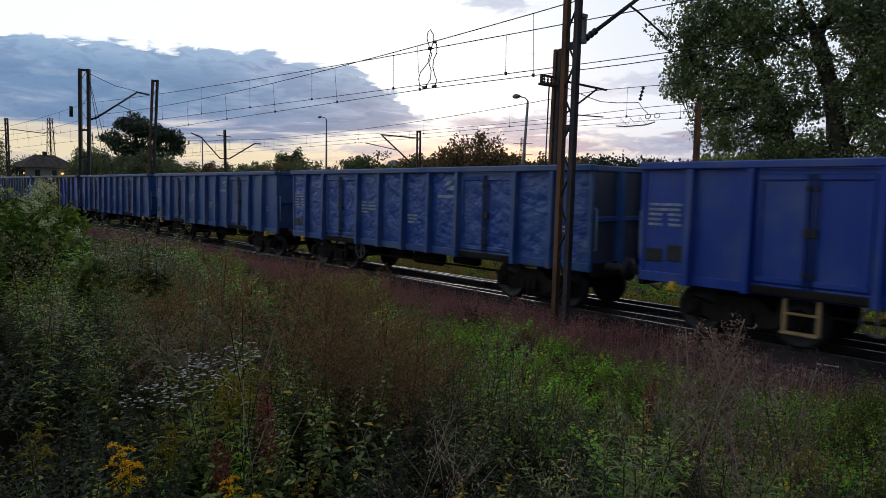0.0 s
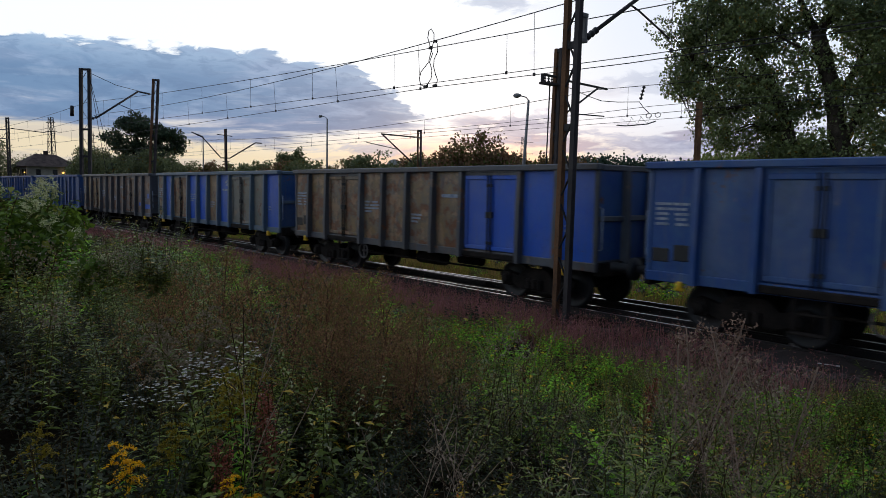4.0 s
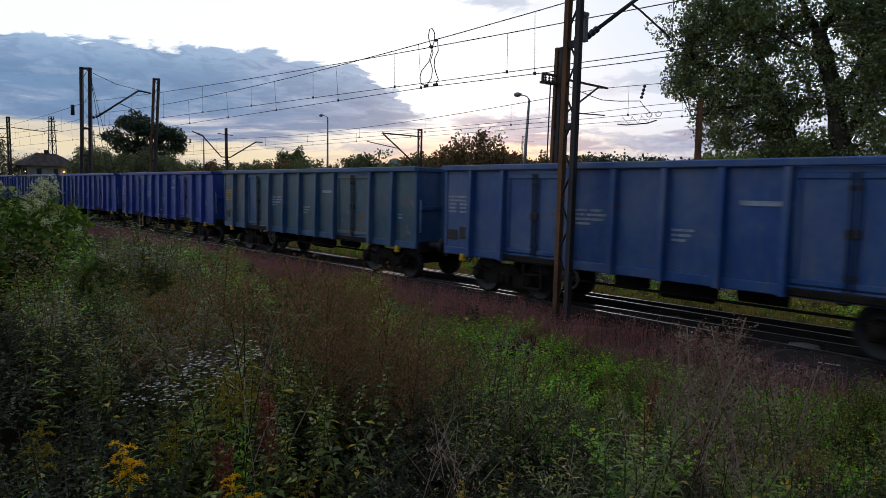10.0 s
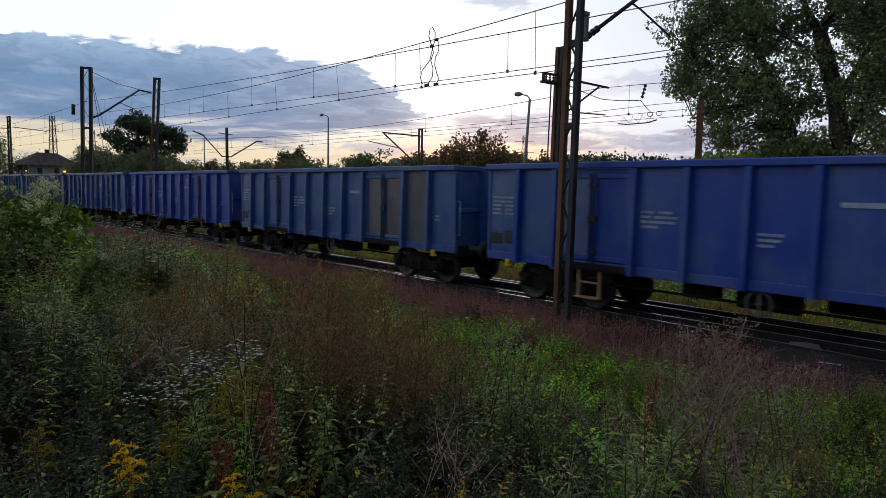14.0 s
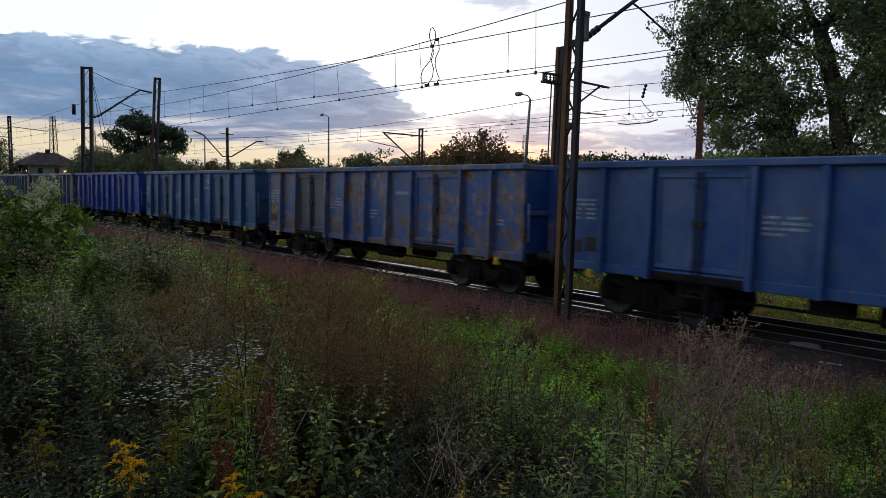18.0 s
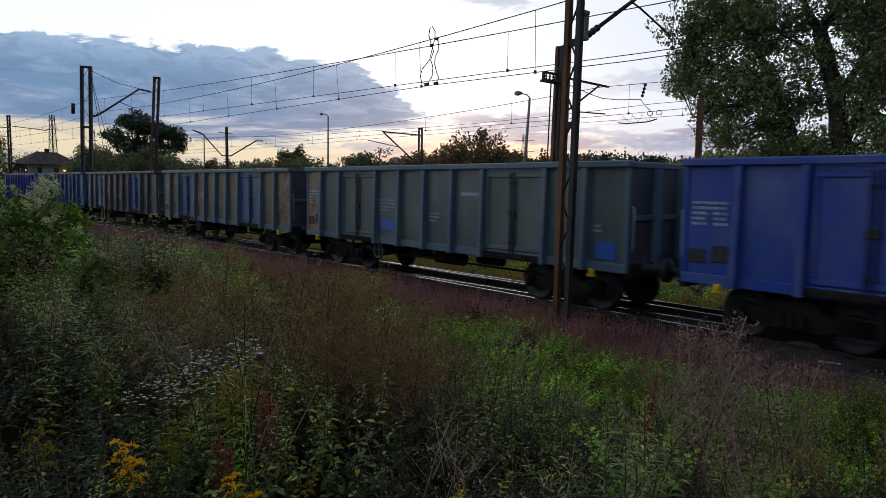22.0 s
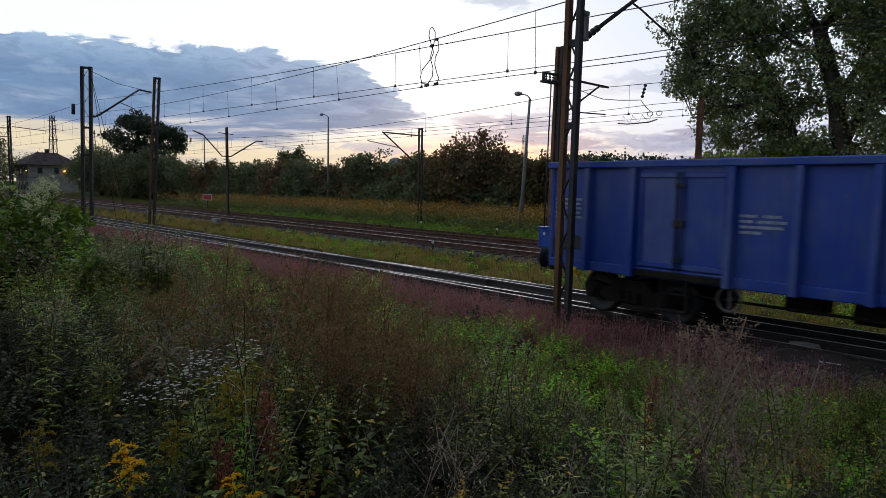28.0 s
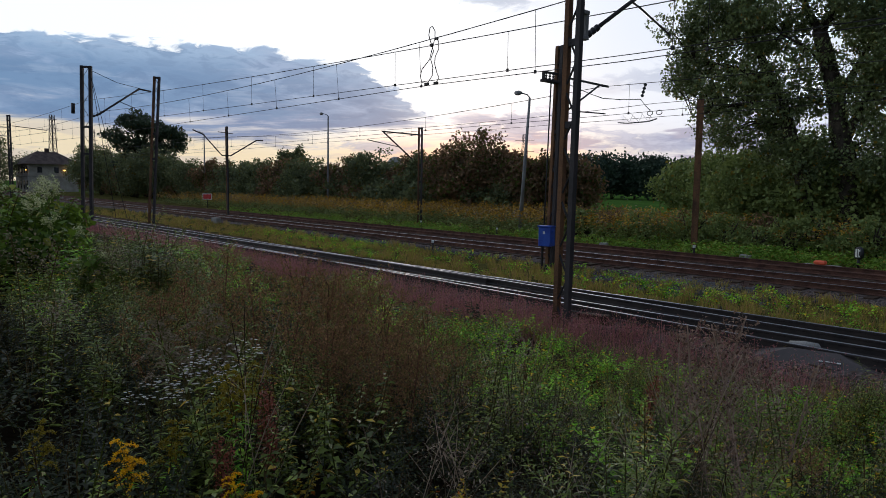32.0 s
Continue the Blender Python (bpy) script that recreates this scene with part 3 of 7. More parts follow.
def bogie_frame_geo():
    """Side frame of a cast bogie, arched over its two wheels, with a spring nest."""
    g = Geo()
    for y in (-1.02, 1.02):
        s = -1 if y < 0 else 1
        pts = [(-1.15, 0.62), (-0.95, 0.70), (-0.55, 0.60), (-0.32, 0.80), (0.32, 0.80), (0.55, 0.60), (0.95, 0.70), (1.15, 0.62), (1.1, 0.45), (0.75, 0.40), (0.5, 0.30), (-0.5, 0.30), (-0.75, 0.40), (-1.1, 0.45)]
        n = len(pts)
        vs = [(px, y + d, pz) for d in (-0.07, 0.07) for px, pz in pts]
        g.add(vs, [tuple(range(n)), tuple(range(n, 2 * n))] + [(k, (k + 1) % n, n + (k + 1) % n, n + k) for k in range(n)])
        for sx in (-0.17, 0.0, 0.17):
            g.lathe([(0.07, 0.32), (0.085, 0.36), (0.07, 0.40), (0.085, 0.44), (0.07, 0.48), (0.085, 0.52), (0.07, 0.56)], 10, "z", (sx, y + s * 0.10, 0))
    g.box(-0.22, 0.22, -1.1, 1.1, 0.52, 0.74, 0.03)
    return g


def axle_box_geo():
    return Geo().box(-0.15, 0.15, -0.10, 0.10, -0.16, 0.16, 0.03).lathe([(0.11, -0.10), (0.11, -0.15), (0.07, -0.17)], 14)


def marks_geo(rows, h=0.05, gap=0.045):
    """Unreadable lettering: rows of short bars. rows holds lists of (start, end)."""
    g = Geo()
    for i, row in enumerate(rows):
        z = -i * (h + gap)
        for a, b in row:
            x = a
            while x < b - 0.02:
                e = min(b, x + 0.07 + 0.05 * ((i * 7 + int(x * 31)) % 3))
                g.box(x, e - 0.018, -0.006, 0.0, z - h, z)
                x = e
    return g


def emblem_geo():
    """A plain two-stroke emblem over a bar."""
    g = Geo()
    g.add([(0.10, -0.005, 0.10), (0.28, -0.005, 0.24), (0.46, -0.005, 0.24), (0.34, -0.005, 0.14)], [(0, 1, 2, 3)])
    g.add([(0.22, -0.005, 0.02), (0.38, -0.005, 0.12), (0.62, -0.005, 0.14), (0.48, -0.005, 0.0)], [(0, 1, 2, 3)])
    return g


def build_wagon(spec):
    """One four-axle open goods wagon; spec: label, frame paint, panel paints, door paints and extras."""
    label, frame_paint, panels, doors, ends, extras = spec
    F = PAINT[frame_paint]
    w = thing("open_goods_wagon", 0, 0, 0, label=label, category="goods wagon", group="wagons of the goods train")
    half = BODY / 2

    def put(name, mesh, x=0, y=0, z=0, rz=0, paint=None, parent=w, lab=""):
        o = part(name, mesh, None, parent, lab)
        o.matrix_basis = pose(x, y, z, 0, 0, rz)
        if paint:
            repaint(o, paint)
        return o

    put("floor", shape("floor", lambda: Geo().box(-half, half, -HALF + 0.02, HALF - 0.02, SILL + 0.16, SILL + 0.22), MAT["under"]), paint=F)
    put("centre_sill", shape("centre_sill", lambda: Geo().box(-half - 0.02, half + 0.02, -0.28, 0.28, SILL - 0.18, SILL + 0.15, 0.02), MAT["under"]))
    put("load", shape("load", lambda: Geo().box(-half + 0.05, half - 0.05, -HALF + 0.05, HALF - 0.05, SILL + 0.22, SILL + 0.34, 0.03), MAT["ballast"]), lab="low heap of crushed stone left in the wagon")
    for side, rz in ((-1, 0), (1, 180)):
        def sx(a):
            return (a - half) if side < 0 else (half - a)
        y = side * HALF
        put("side_sill", shape("side_sill", lambda: Geo().box(-half, half, -0.05, 0.05, SILL - 0.02, SILL + 0.17, 0.015), MAT["under"]), 0, y + side * 0.01, 0, 0, F)
        put("top_rail", shape("top_rail", lambda: Geo().box(-half - 0.04, half + 0.04, -0.13, 0.06, TOP - 0.12, TOP + 0.02, 0.02), MAT["under"]), 0, y, 0, rz, F)
        for i in range(len(BAYS) - 1):
            a, b = BAYS[i], BAYS[i + 1]
            if i in DOORS:
                for k in (0, 1):
                    lw = (b - a - 0.2) / 2
                    pos = sx(a + 0.1 + k * lw)
                    d = put("door_leaf", shape("door_leaf", lambda: leaf_geo(0.88), MAT["under"]), pos, y, 0, rz, PAINT[doors[(i == 7) * 2 + k]])
                    put("door_frame", shape("door_frame", lambda: leaf_frame_geo(0.88), MAT["under"]), 0, 0, 0, 0, F if doors[0] in ("blue", "mid") else PAINT[doors[(i == 7) * 2 + k]], d)
                    put("locking_bar", shape("locking_bar", lambda: Geo().tube([(0, -0.075, SILL + 0.12), (0, -0.075, TOP - 0.2)], 0.016, 6).box(-0.05, 0.05, -0.10, -0.02, 1.95, 2.1, 0.01).box(-0.04, 0.04, -0.09, -0.02, 1.3, 1.38, 0.01).box(-0.04, 0.04, -0.09, -0.02, 2.7, 2.78, 0.01), MAT["black"]), 0.83 if k == 0 else 0.05, 0, 0, 0, None, d)
                put("door_lintel", shape("door_lintel", lambda: Geo().box(0.06, 1.94, -0.03, 0.03, TOP - 0.22, TOP - 0.13), MAT["under"]), sx(a), y, 0, rz, F)
                put("door_step_plate", shape("door_step_plate", lambda: Geo().box(0.05, 1.95, -0.10, 0.04, SILL + 0.0, SILL + 0.14, 0.02), MAT["under"]), sx(a), y, 0, rz)
            else:
                pw = round(b - a, 3)
                put("wall_panel", shape("wall_panel_%d" % (pw * 1000), lambda: panel_geo(pw), MAT["under"]), sx(a), y, 0, rz, PAINT[panels[i if i < 2 else (i - 1 if i < 7 else i - 2)]])
            if i:
                put("stake", shape("stake", stake_geo, MAT["under"]), sx(a), y, 0, rz, F)
        for a in (0.04, BODY - 0.04):
            put("corner_post", shape("corner_post", lambda: Geo().box(-0.05, 0.05, -0.045, 0.05, SILL - 0.02, TOP - 0.1, 0.015), MAT["under"]), sx(a), y, 0, rz, F)
        # lettering and plates
        for a, z, key in ((0.18, 2.45, "m1"), (4.3, 2.25, "m2"), (6.6, 1.95, "m3"), (12.0, 1.9, "m4")):
            rows = {"m1": [[(0, 0.7)], [(0, 0.66)], [(0, 0.3), (0.4, 0.7)], [(0, 0.28), (0.42, 0.68)], [(0, 0.3), (0.42, 0.7)]],
                    "m2": [[(0, 0.3), (0.4, 0.7)], [(0, 0.25), (0.3, 0.8)], [(0, 0.75)], [(0, 0.4)]],
                    "m3": [[(0, 0.45)], [(0, 0.42)], [(0, 0.3)]], "m4": [[(0, 0.2)], [(0, 0.22)]]}[key]
            put("lettering", shape("lettering_" + key, lambda: marks_geo(rows), MAT["mark"]), sx(a), y + side * 0.045, z, rz, MAT["ochre"] if extras.get("ochre") and key == "m1" else None)
        if extras.get("emblem"):
            put("emblem", shape("emblem", emblem_geo, MAT["mark"]), sx(8.0), y + side * 0.05, 2.62, rz, MAT["orange_mark"] if extras.get("orange") else None)
        put("emblem_bar", shape("emblem_bar", lambda: Geo().box(0, 0.88, -0.006, 0, 0, 0.085), MAT["mark"]), sx(7.88), y + side * 0.05, 2.42, rz, MAT["orange_mark"] if extras.get("orange") else None)
        put("label_frame", shape("label_frame", lambda: Geo().box(0.12, 0.48, -0.03, 0, 1.32, 1.58, 0.01).box(0.58, 0.92, -0.04, 0, 1.36, 1.66, 0.01), MAT["black"]), sx(0), y + side * 0.01, 0, rz)
        put("hook_bracket", shape("hook_bracket", lambda: Geo().lathe([(0.05, 0.0), (0.065, 0.02), (0.065, 0.14), (0.045, 0.16)], 12, "z", (0, -0.07, SILL - 0.14)).box(-0.09, 0.09, -0.12, 0.0, SILL - 0.16, SILL - 0.10, 0.02), MAT["yellow"]), sx(0.75), y, 0, rz, None, w, "yellow roping bracket")
        put("hook_bracket", SHAPES["hook_bracket"], sx(12.0), y, 0, rz, None, w, "yellow roping bracket")
        put("step_ladder", shape("step_ladder", lambda: Geo().box(0, 0.06, -0.03, 0.03, 0.34, SILL, 0.01).box(0.54, 0.60, -0.03, 0.03, 0.34, SILL, 0.01).box(0, 0.6, -0.12, 0.06, 0.34, 0.38, 0.01).box(0.05, 0.55, -0.02, 0.02, 0.66, 0.70, 0.005), MAT["under"]), sx(2.75), y - side * 0.02, 0, rz, MAT["tan_step"] if extras.get("step") else None)
        if extras.get("patch"):
            for a, z, wd, hh in (((4.3, 1.35, 0.7, 0.3), (12.0, 1.2, 0.55, 0.35)) if extras["patch"] == 1 else ((10.95, 1.5, 0.8, 0.16), (11.95, 1.35, 0.8, 0.24), (12.3, 1.9, 0.35, 0.25))):
                put("paint_patch", shape("paint_patch_%d" % (wd * 100 + a), lambda: Geo().box(0.06, wd, -0.006, 0.0, 0, hh), MAT["under"]), sx(a), y + side * 0.042, z, rz, PAINT["bright"], w, "fresh blue overpainted patch")
        put("handwheel", shape("handwheel", handwheel_geo, MAT["dull_iron"]), sx(6.65 if extras.get("wheel_mid") else 4.15), y - side * 0.02, 0.72, rz)
    # end walls
    for end in (-1, 1):
        x = end * (half - 0.02)
        rz = -90 if end < 0 else 90
        put("end_wall", shape("end_wall", lambda: Geo().box(-HALF + 0.03, HALF - 0.03, -0.015, 0.015, SILL + 0.1, TOP - 0.1), MAT["under"]), x, 0, 0, rz, PAINT[ends])
        put("end_rail", shape("end_rail", lambda: Geo().box(-HALF + 0.06, HALF - 0.06, -0.07, 0.05, TOP - 0.13, TOP, 0.02), MAT["under"]), x, 0, 0, rz, F)
        put("end_band", shape("end_band", lambda: Geo().box(-HALF + 0.06, HALF - 0.06, -0.08, 0.0, 2.0, 2.12, 0.02), MAT["under"]), x, 0, 0, rz, F)
        for o in (-0.45, 0.45):
            put("end_stake", shape("end_stake", stake_geo, MAT["under"]), x, o, 0, rz, F)
        put("headstock", shape("headstock", lambda: Geo().box(-HALF + 0.02, HALF - 0.02, -0.10, 0.06, 0.84, 1.14, 0.02), MAT["under"]), x, 0, 0, rz)
        for o in (-0.875, 0.875):
            b = put("buffer", shape("buffer", lambda: Geo().lathe([(0.13, 0.0), (0.13, -0.05), (0.10, -0.06), (0.10, -0.32), (0.075, -0.33), (0.075, -0.50)], 14), MAT["black"]), x + end * 0.07, o, 1.04, rz)
            put("buffer_plate", shape("buffer_plate", lambda: Geo().lathe([(0.08, -0.49), (0.24, -0.51), (0.235, -0.545), (0.1, -0.555)], 18), MAT["black"]), 0, 0, 0, 0, None, b)
        put("coupling", shape("coupling", lambda: Geo().bar((0, -0.05, 0.98), (0, -0.62, 0.92), 0.09).box(-0.12, 0.12, -0.3, -0.1, 0.9, 1.02, 0.02).tube([(0.2, -0.05, 0.95), (0.25, -0.3, 0.6), (0.2, -0.6, 0.72)], 0.025, 6), MAT["black"]), x, 0, 0, rz)
        for o in (-1.3, 1.3):
            put("grab_rail", shape("grab_rail", lambda: Geo().tube([(0, 0, 1.4), (0, -0.09, 1.42), (0, -0.09, 2.28), (0, 0, 2.3)], 0.016, 6), MAT["mark"]), x, o, 0, rz)
    # running gear
    for bx in (-4.5, 4.5):
        b = put("bogie", shape("bogie", bogie_frame_geo, MAT["under"]), bx, 0, 0, 0)
        for ax in (-0.9, 0.9):
            put("axle", shape("axle", lambda: Geo().tube([(0, -1.0, 0), (0, 1.0, 0)], 0.075, 10), MAT["under"]), ax, 0, 0.46, 0, None, b)
            for s in (-1, 1):
                put("wheel", shape("wheel", wheel_geo, MAT["black"]), ax, s * 0.75, 0.46, 0 if s < 0 else 180, None, b)
                put("axle_box", shape("axle_box", axle_box_geo, MAT["under"]), ax, s * 1.05, 0.5, 0 if s < 0 else 180, None, b)
    put("brake_gear", shape("brake_gear", lambda: Geo().box(-1.6, -0.9, -0.7, -0.3, 0.55, 0.85, 0.05).tube([(-0.5, -0.5, 0.66), (0.6, -0.5, 0.66)], 0.19, 14).tube([(-3.2, -0.85, 0.62), (3.2, -0.85, 0.62)], 0.03, 6).tube([(1.0, -0.3, 0.7), (1.9, -0.3, 0.7)], 0.13, 12), MAT["under"]))
    return w


MAT["orange_mark"] = mottled("worn_orange_paint", rgb(150, 84, 36), rgb(196, 122, 56), 8, 60, 0.8)
MAT["ochre"] = mottled("ochre_lettering", rgb(150, 120, 60), rgb(196, 160, 84), 8, 60, 0.8)
MAT["tan_step"] = mottled("worn_yellow_steel", rgb(150, 120, 80), rgb(180, 150, 104), 3, 40, 0.8)
WAGONS = [
    ("deep blue open wagon, clean, last of the train", "blue", ["blue"] * 8, ["blue"] * 4, "blue", {"emblem": 1, }),
    # first panel in paler paint: imitates the sky's sheen at a grazing view
    ("faded teal-blue wagon, one end panel coloured paler for sky sheen", "teal", ["pale", "teal", "teal", "teal", "teal", "teal", "teal", "teal"], ["teal"] * 4, "teal", {"wheel_mid": 0}),
    ("rust-brown wagon with blue doors", "dim", ["tan", "pale", "brown", "brown", "dim", "dim", "dim", "dim"], ["pale", "pale", "mid", "mid"], "dim", {"step": 1, "emblem": 1, "orange": 1}),
    ("tan wagon with rusty blue doors", "slate", ["tan", "tan", "tan", "khaki", "khaki", "khaki", "khaki", "tan"], ["teal", "teal", "mid", "teal"], "dim", {"emblem": 1, "orange": 1}),
    ("olive-grey wagon with tan and scraped blue patches", "slate", ["tan", "olive", "olive", "olive", "olive", "olive", "olive", "olive"], ["olive"] * 4, "dim", {"patch": 1}),
    ("clean violet-blue wagon with a white emblem", "blue", ["blue"] * 8, ["blue"] * 4, "blue", {"emblem": 1, }),
    ("dull teal-blue wagon with white lettering", "teal", ["teal"] * 8, ["teal"] * 4, "teal", {"emblem": 1, }),
    ("blue wagon peeling to tan primer", "peel", ["peel"] * 8, ["dim", "dim", "peel", "peel"], "mid", {}),
    ("dull blue-grey wagon with dusty panels", "mid", ["mid"] * 8, ["mid"] * 4, "mid", {"wheel_mid": 1}),
    ("clean deep blue wagon with a white emblem", "blue", ["blue"] * 8, ["blue"] * 4, "blue", {"emblem": 1, }),
    ("dusty navy wagon with rust-spotted doors", "mid", ["mid"] * 6 + ["dim", "mid"], ["mid", "mid", "dim", "dim"], "mid", {"wheel_mid": 1}),
    # first two panels and a door leaf toned paler, a painted-in sheen
    ("blue wagon, two end panels coloured paler for sky sheen", "blue", ["mid", "mid", "blue", "blue", "blue", "blue", "blue", "blue"], ["mid", "blue", "blue", "blue"], "blue", {"step": 1, "wheel_mid": 1}),
    ("clean blue wagon with a yellow step", "blue", ["blue"] * 8, ["blue"] * 4, "blue", {"emblem": 1, "step": 1, }),
    ("teal-grey wagon blotched with rust", "teal", ["rusty"] * 8, ["teal", "rusty", "rusty", "rusty"], "teal", {"ochre": 1}),
    ("dull blue wagon with a worn emblem", "mid", ["mid"] * 8, ["mid"] * 4, "mid", {}),
    ("grey-blue wagon with white number rows", "mid", ["teal", "teal", "mid", "mid", "mid", "mid", "mid", "mid"], ["mid"] * 4, "mid", {"wheel_mid": 1}),
    ("rusty brown wagon with a blue painted stripe", "dim", ["brown", "tan", "brown", "brown", "brown", "brown", "brown", "brown"], ["tan", "tan", "brown", "brown"], "dim", {"patch": 2}),
    ("patchwork wagon of bright blue, tan and grey panels", "slate", ["tan", "bright", "bright", "bright", "tan", "bright", "grey", "bright"], ["tan", "tan", "grey", "grey"], "mid", {"emblem": 1, }),
    ("half tan, half bright blue wagon", "dim", ["tan", "tan", "tan", "tan", "tan", "tan", "bright", "bright"], ["tan", "tan", "bright", "bright"], "mid", {}),
    ("dull blue wagon with scraped middle panels", "mid", ["mid"] * 8, ["mid"] * 4, "mid", {}),
    ("dull blue wagon with a faded emblem bar", "mid", ["mid"] * 8, ["mid"] * 4, "mid", {"emblem": 1, }),
    ("blue wagon with badly dented panels", "mid", ["dent"] * 8, ["dent"] * 4, "dim", {"emblem": 1, }),
    ("deep blue wagon with a tan step", "blue", ["blue"] * 8, ["blue"] * 4, "blue", {"emblem": 1, "step": 1, }),
]
TRAIN = [build_wagon(s) for s in WAGONS]

# ---------------------------------------------------------------- masts, wires, lamps
def lattice_mast(x, y, z, height, gap, leg, label, rust=0.0, rz=0.0, lean=0.0, foot=True, name="catenary_mast", step=0.55):
    """Two channel legs joined by zigzag bars."""
    m = thing(name, x, y, z, rz, label, "railway mast", "masts along the tracks")
    for s in (-1, 1):
        g = Geo()
        cx = s * gap / 2
        g.box(cx - leg * 0.5, cx + leg * 0.5, -leg * 0.5, leg * 0.5, 0, height, 0.008)
        for e in (-1, 1):
            g.box(cx - leg * 0.5 - 0.004, cx + leg * 0.5 + 0.004, e * leg * 0.5 - 0.012, e * leg * 0.5 + 0.012, 0.02, height - 0.02)
        part("leg", g, MAT["mast_rust"] if (s < 0 and rust) or rust > 1 else MAT["mast"], m, "rust-brown channel leg" if (s < 0 and rust) or rust > 1 else "")
    n = int(height / step)
    for i in range(n):
        a, b = i * step + 0.1, (i + 1) * step + 0.1
        s = 1 if i % 2 else -1
        part("brace", Geo().bar((-s * gap / 2, -leg * 0.3, a), (s * gap / 2, -leg * 0.3, b), 0.05, 0.016), MAT["mast"], m)
    for zz in (height - 0.08, height * 0.62, height * 0.45):
        part("tie_plate", Geo().box(-gap / 2, gap / 2, -leg * 0.45, leg * 0.45, zz - 0.07, zz + 0.07, 0.008), MAT["mast"], m)
    if foot:
        part("footing", Geo().box(-gap / 2 - leg * 0.7, gap / 2 + leg * 0.7, -leg * 0.8, leg * 0.8, -0.6, 0.12, 0.03), MAT["black"], m, "dark tarred concrete footing")
    if lean:
        m.matrix_basis = m.matrix_basis @ pose(0, 0, 0, 0, lean, 0)
    return m


def insulator(g, a, b, n=4, r=0.07):
    a, b = Vector(a), Vector(b)
    pts, rad = [], []
    for i in range(n):
        for f, k in ((0.1, 0.4), (0.35, 1.0), (0.65, 1.0), (0.9, 0.4)):
            pts.append(a.lerp(b, (i + f) / n))
            rad.append(r * k)
    return g.tube(pts, rad, 8)


def cantilever(m, root, tip, drop, reach):
    """A slanting tube arm with insulator, tie and registration arm; points are relative to the mast's base."""
    root, tip = Vector(root), Vector(tip)
    d = (tip - root).normalized()
    arm = part("cantilever_arm", Geo().tube([root + d * 0.45, tip], 0.045, 8), MAT["mast"], m)
    part("insulator", insulator(Geo(), root, root + d * 0.45, 3, 0.075), MAT["black"], arm, "ribbed brown insulator")
    part("bracket", Geo().box(-0.06 + root.x, 0.06 + root.x, root.y - 0.32, root.y, root.z - 0.10, root.z - 0.02, 0.01)
         .box(-0.06 + root.x, 0.06 + root.x, root.y - 0.32, root.y, root.z + 0.4, root.z + 0.48, 0.01)
         .box(-0.05 + root.x, 0.05 + root.x, root.y - 0.09, root.y - 0.01, root.z - 0.05, root.z + 0.45, 0.01), MAT["pole"], m, "light grey insulator bracket")
    mid = root.lerp(tip, 0.55)
    end = Vector((tip.x, reach, drop))
    part("registration_arm", Geo().tube([mid, mid + Vector((0, 0.35, -0.08)), end], 0.022, 6), MAT["mast"], arm)
    return arm


def span_wire(g, pts, r=0.012, sag=0.0, n=10):
    out = []
    for i in range(len(pts) - 1):
        a, b = Vector(pts[i]), Vector(pts[i + 1])
        for k in range(n):
            f = k / n
            out.append(a.lerp(b, f) - Vector((0, 0, sag * 4 * f * (1 - f))))
    out.append(Vector(pts[-1]))
    g.tube(out, r, 4, True)
    return out


def catenary(label, messenger, contact, sag, step=5.0, r=0.012):
    c = thing("catenary", *messenger[0], label=label, category="overhead wire", group="overhead wires")
    base = Vector(messenger[0])
    gm = Geo()
    top = span_wire(gm, [Vector(p) - base for p in messenger], r * 1.15, sag, 14)
    part("messenger_wire", gm, MAT["wire"], c)
    gc = Geo()
    low = span_wire(gc, [Vector(p) - base for p in contact], r, 0.0, 4)
    part("contact_wire", gc, MAT["wire"], c)
    # droppers
    x = min(messenger[0][0], messenger[-1][0]) + 2.0
    hi_x = max(messenger[0][0], messenger[-1][0]) - 1.0

    def at_x(line, xx):
        for i in range(len(line) - 1):
            a, b = line[i], line[i + 1]
            if min(a.x, b.x) <= xx <= max(a.x, b.x) and abs(a.x - b.x) > 1e-6:
                return a.lerp(b, (xx - a.x) / (b.x - a.x))
        return None
    while x < hi_x:
        p, q = at_x(top, x - base.x), at_x(low, x - base.x)
        if p and q and p.z > q.z:
            part("dropper", Geo().tube([p, q], 0.006, 4).box(q.x - 0.03, q.x + 0.03, q.y - 0.02, q.y + 0.02, q.z - 0.03, q.z + 0.05), MAT["wire"], c)
        x += step
    return c


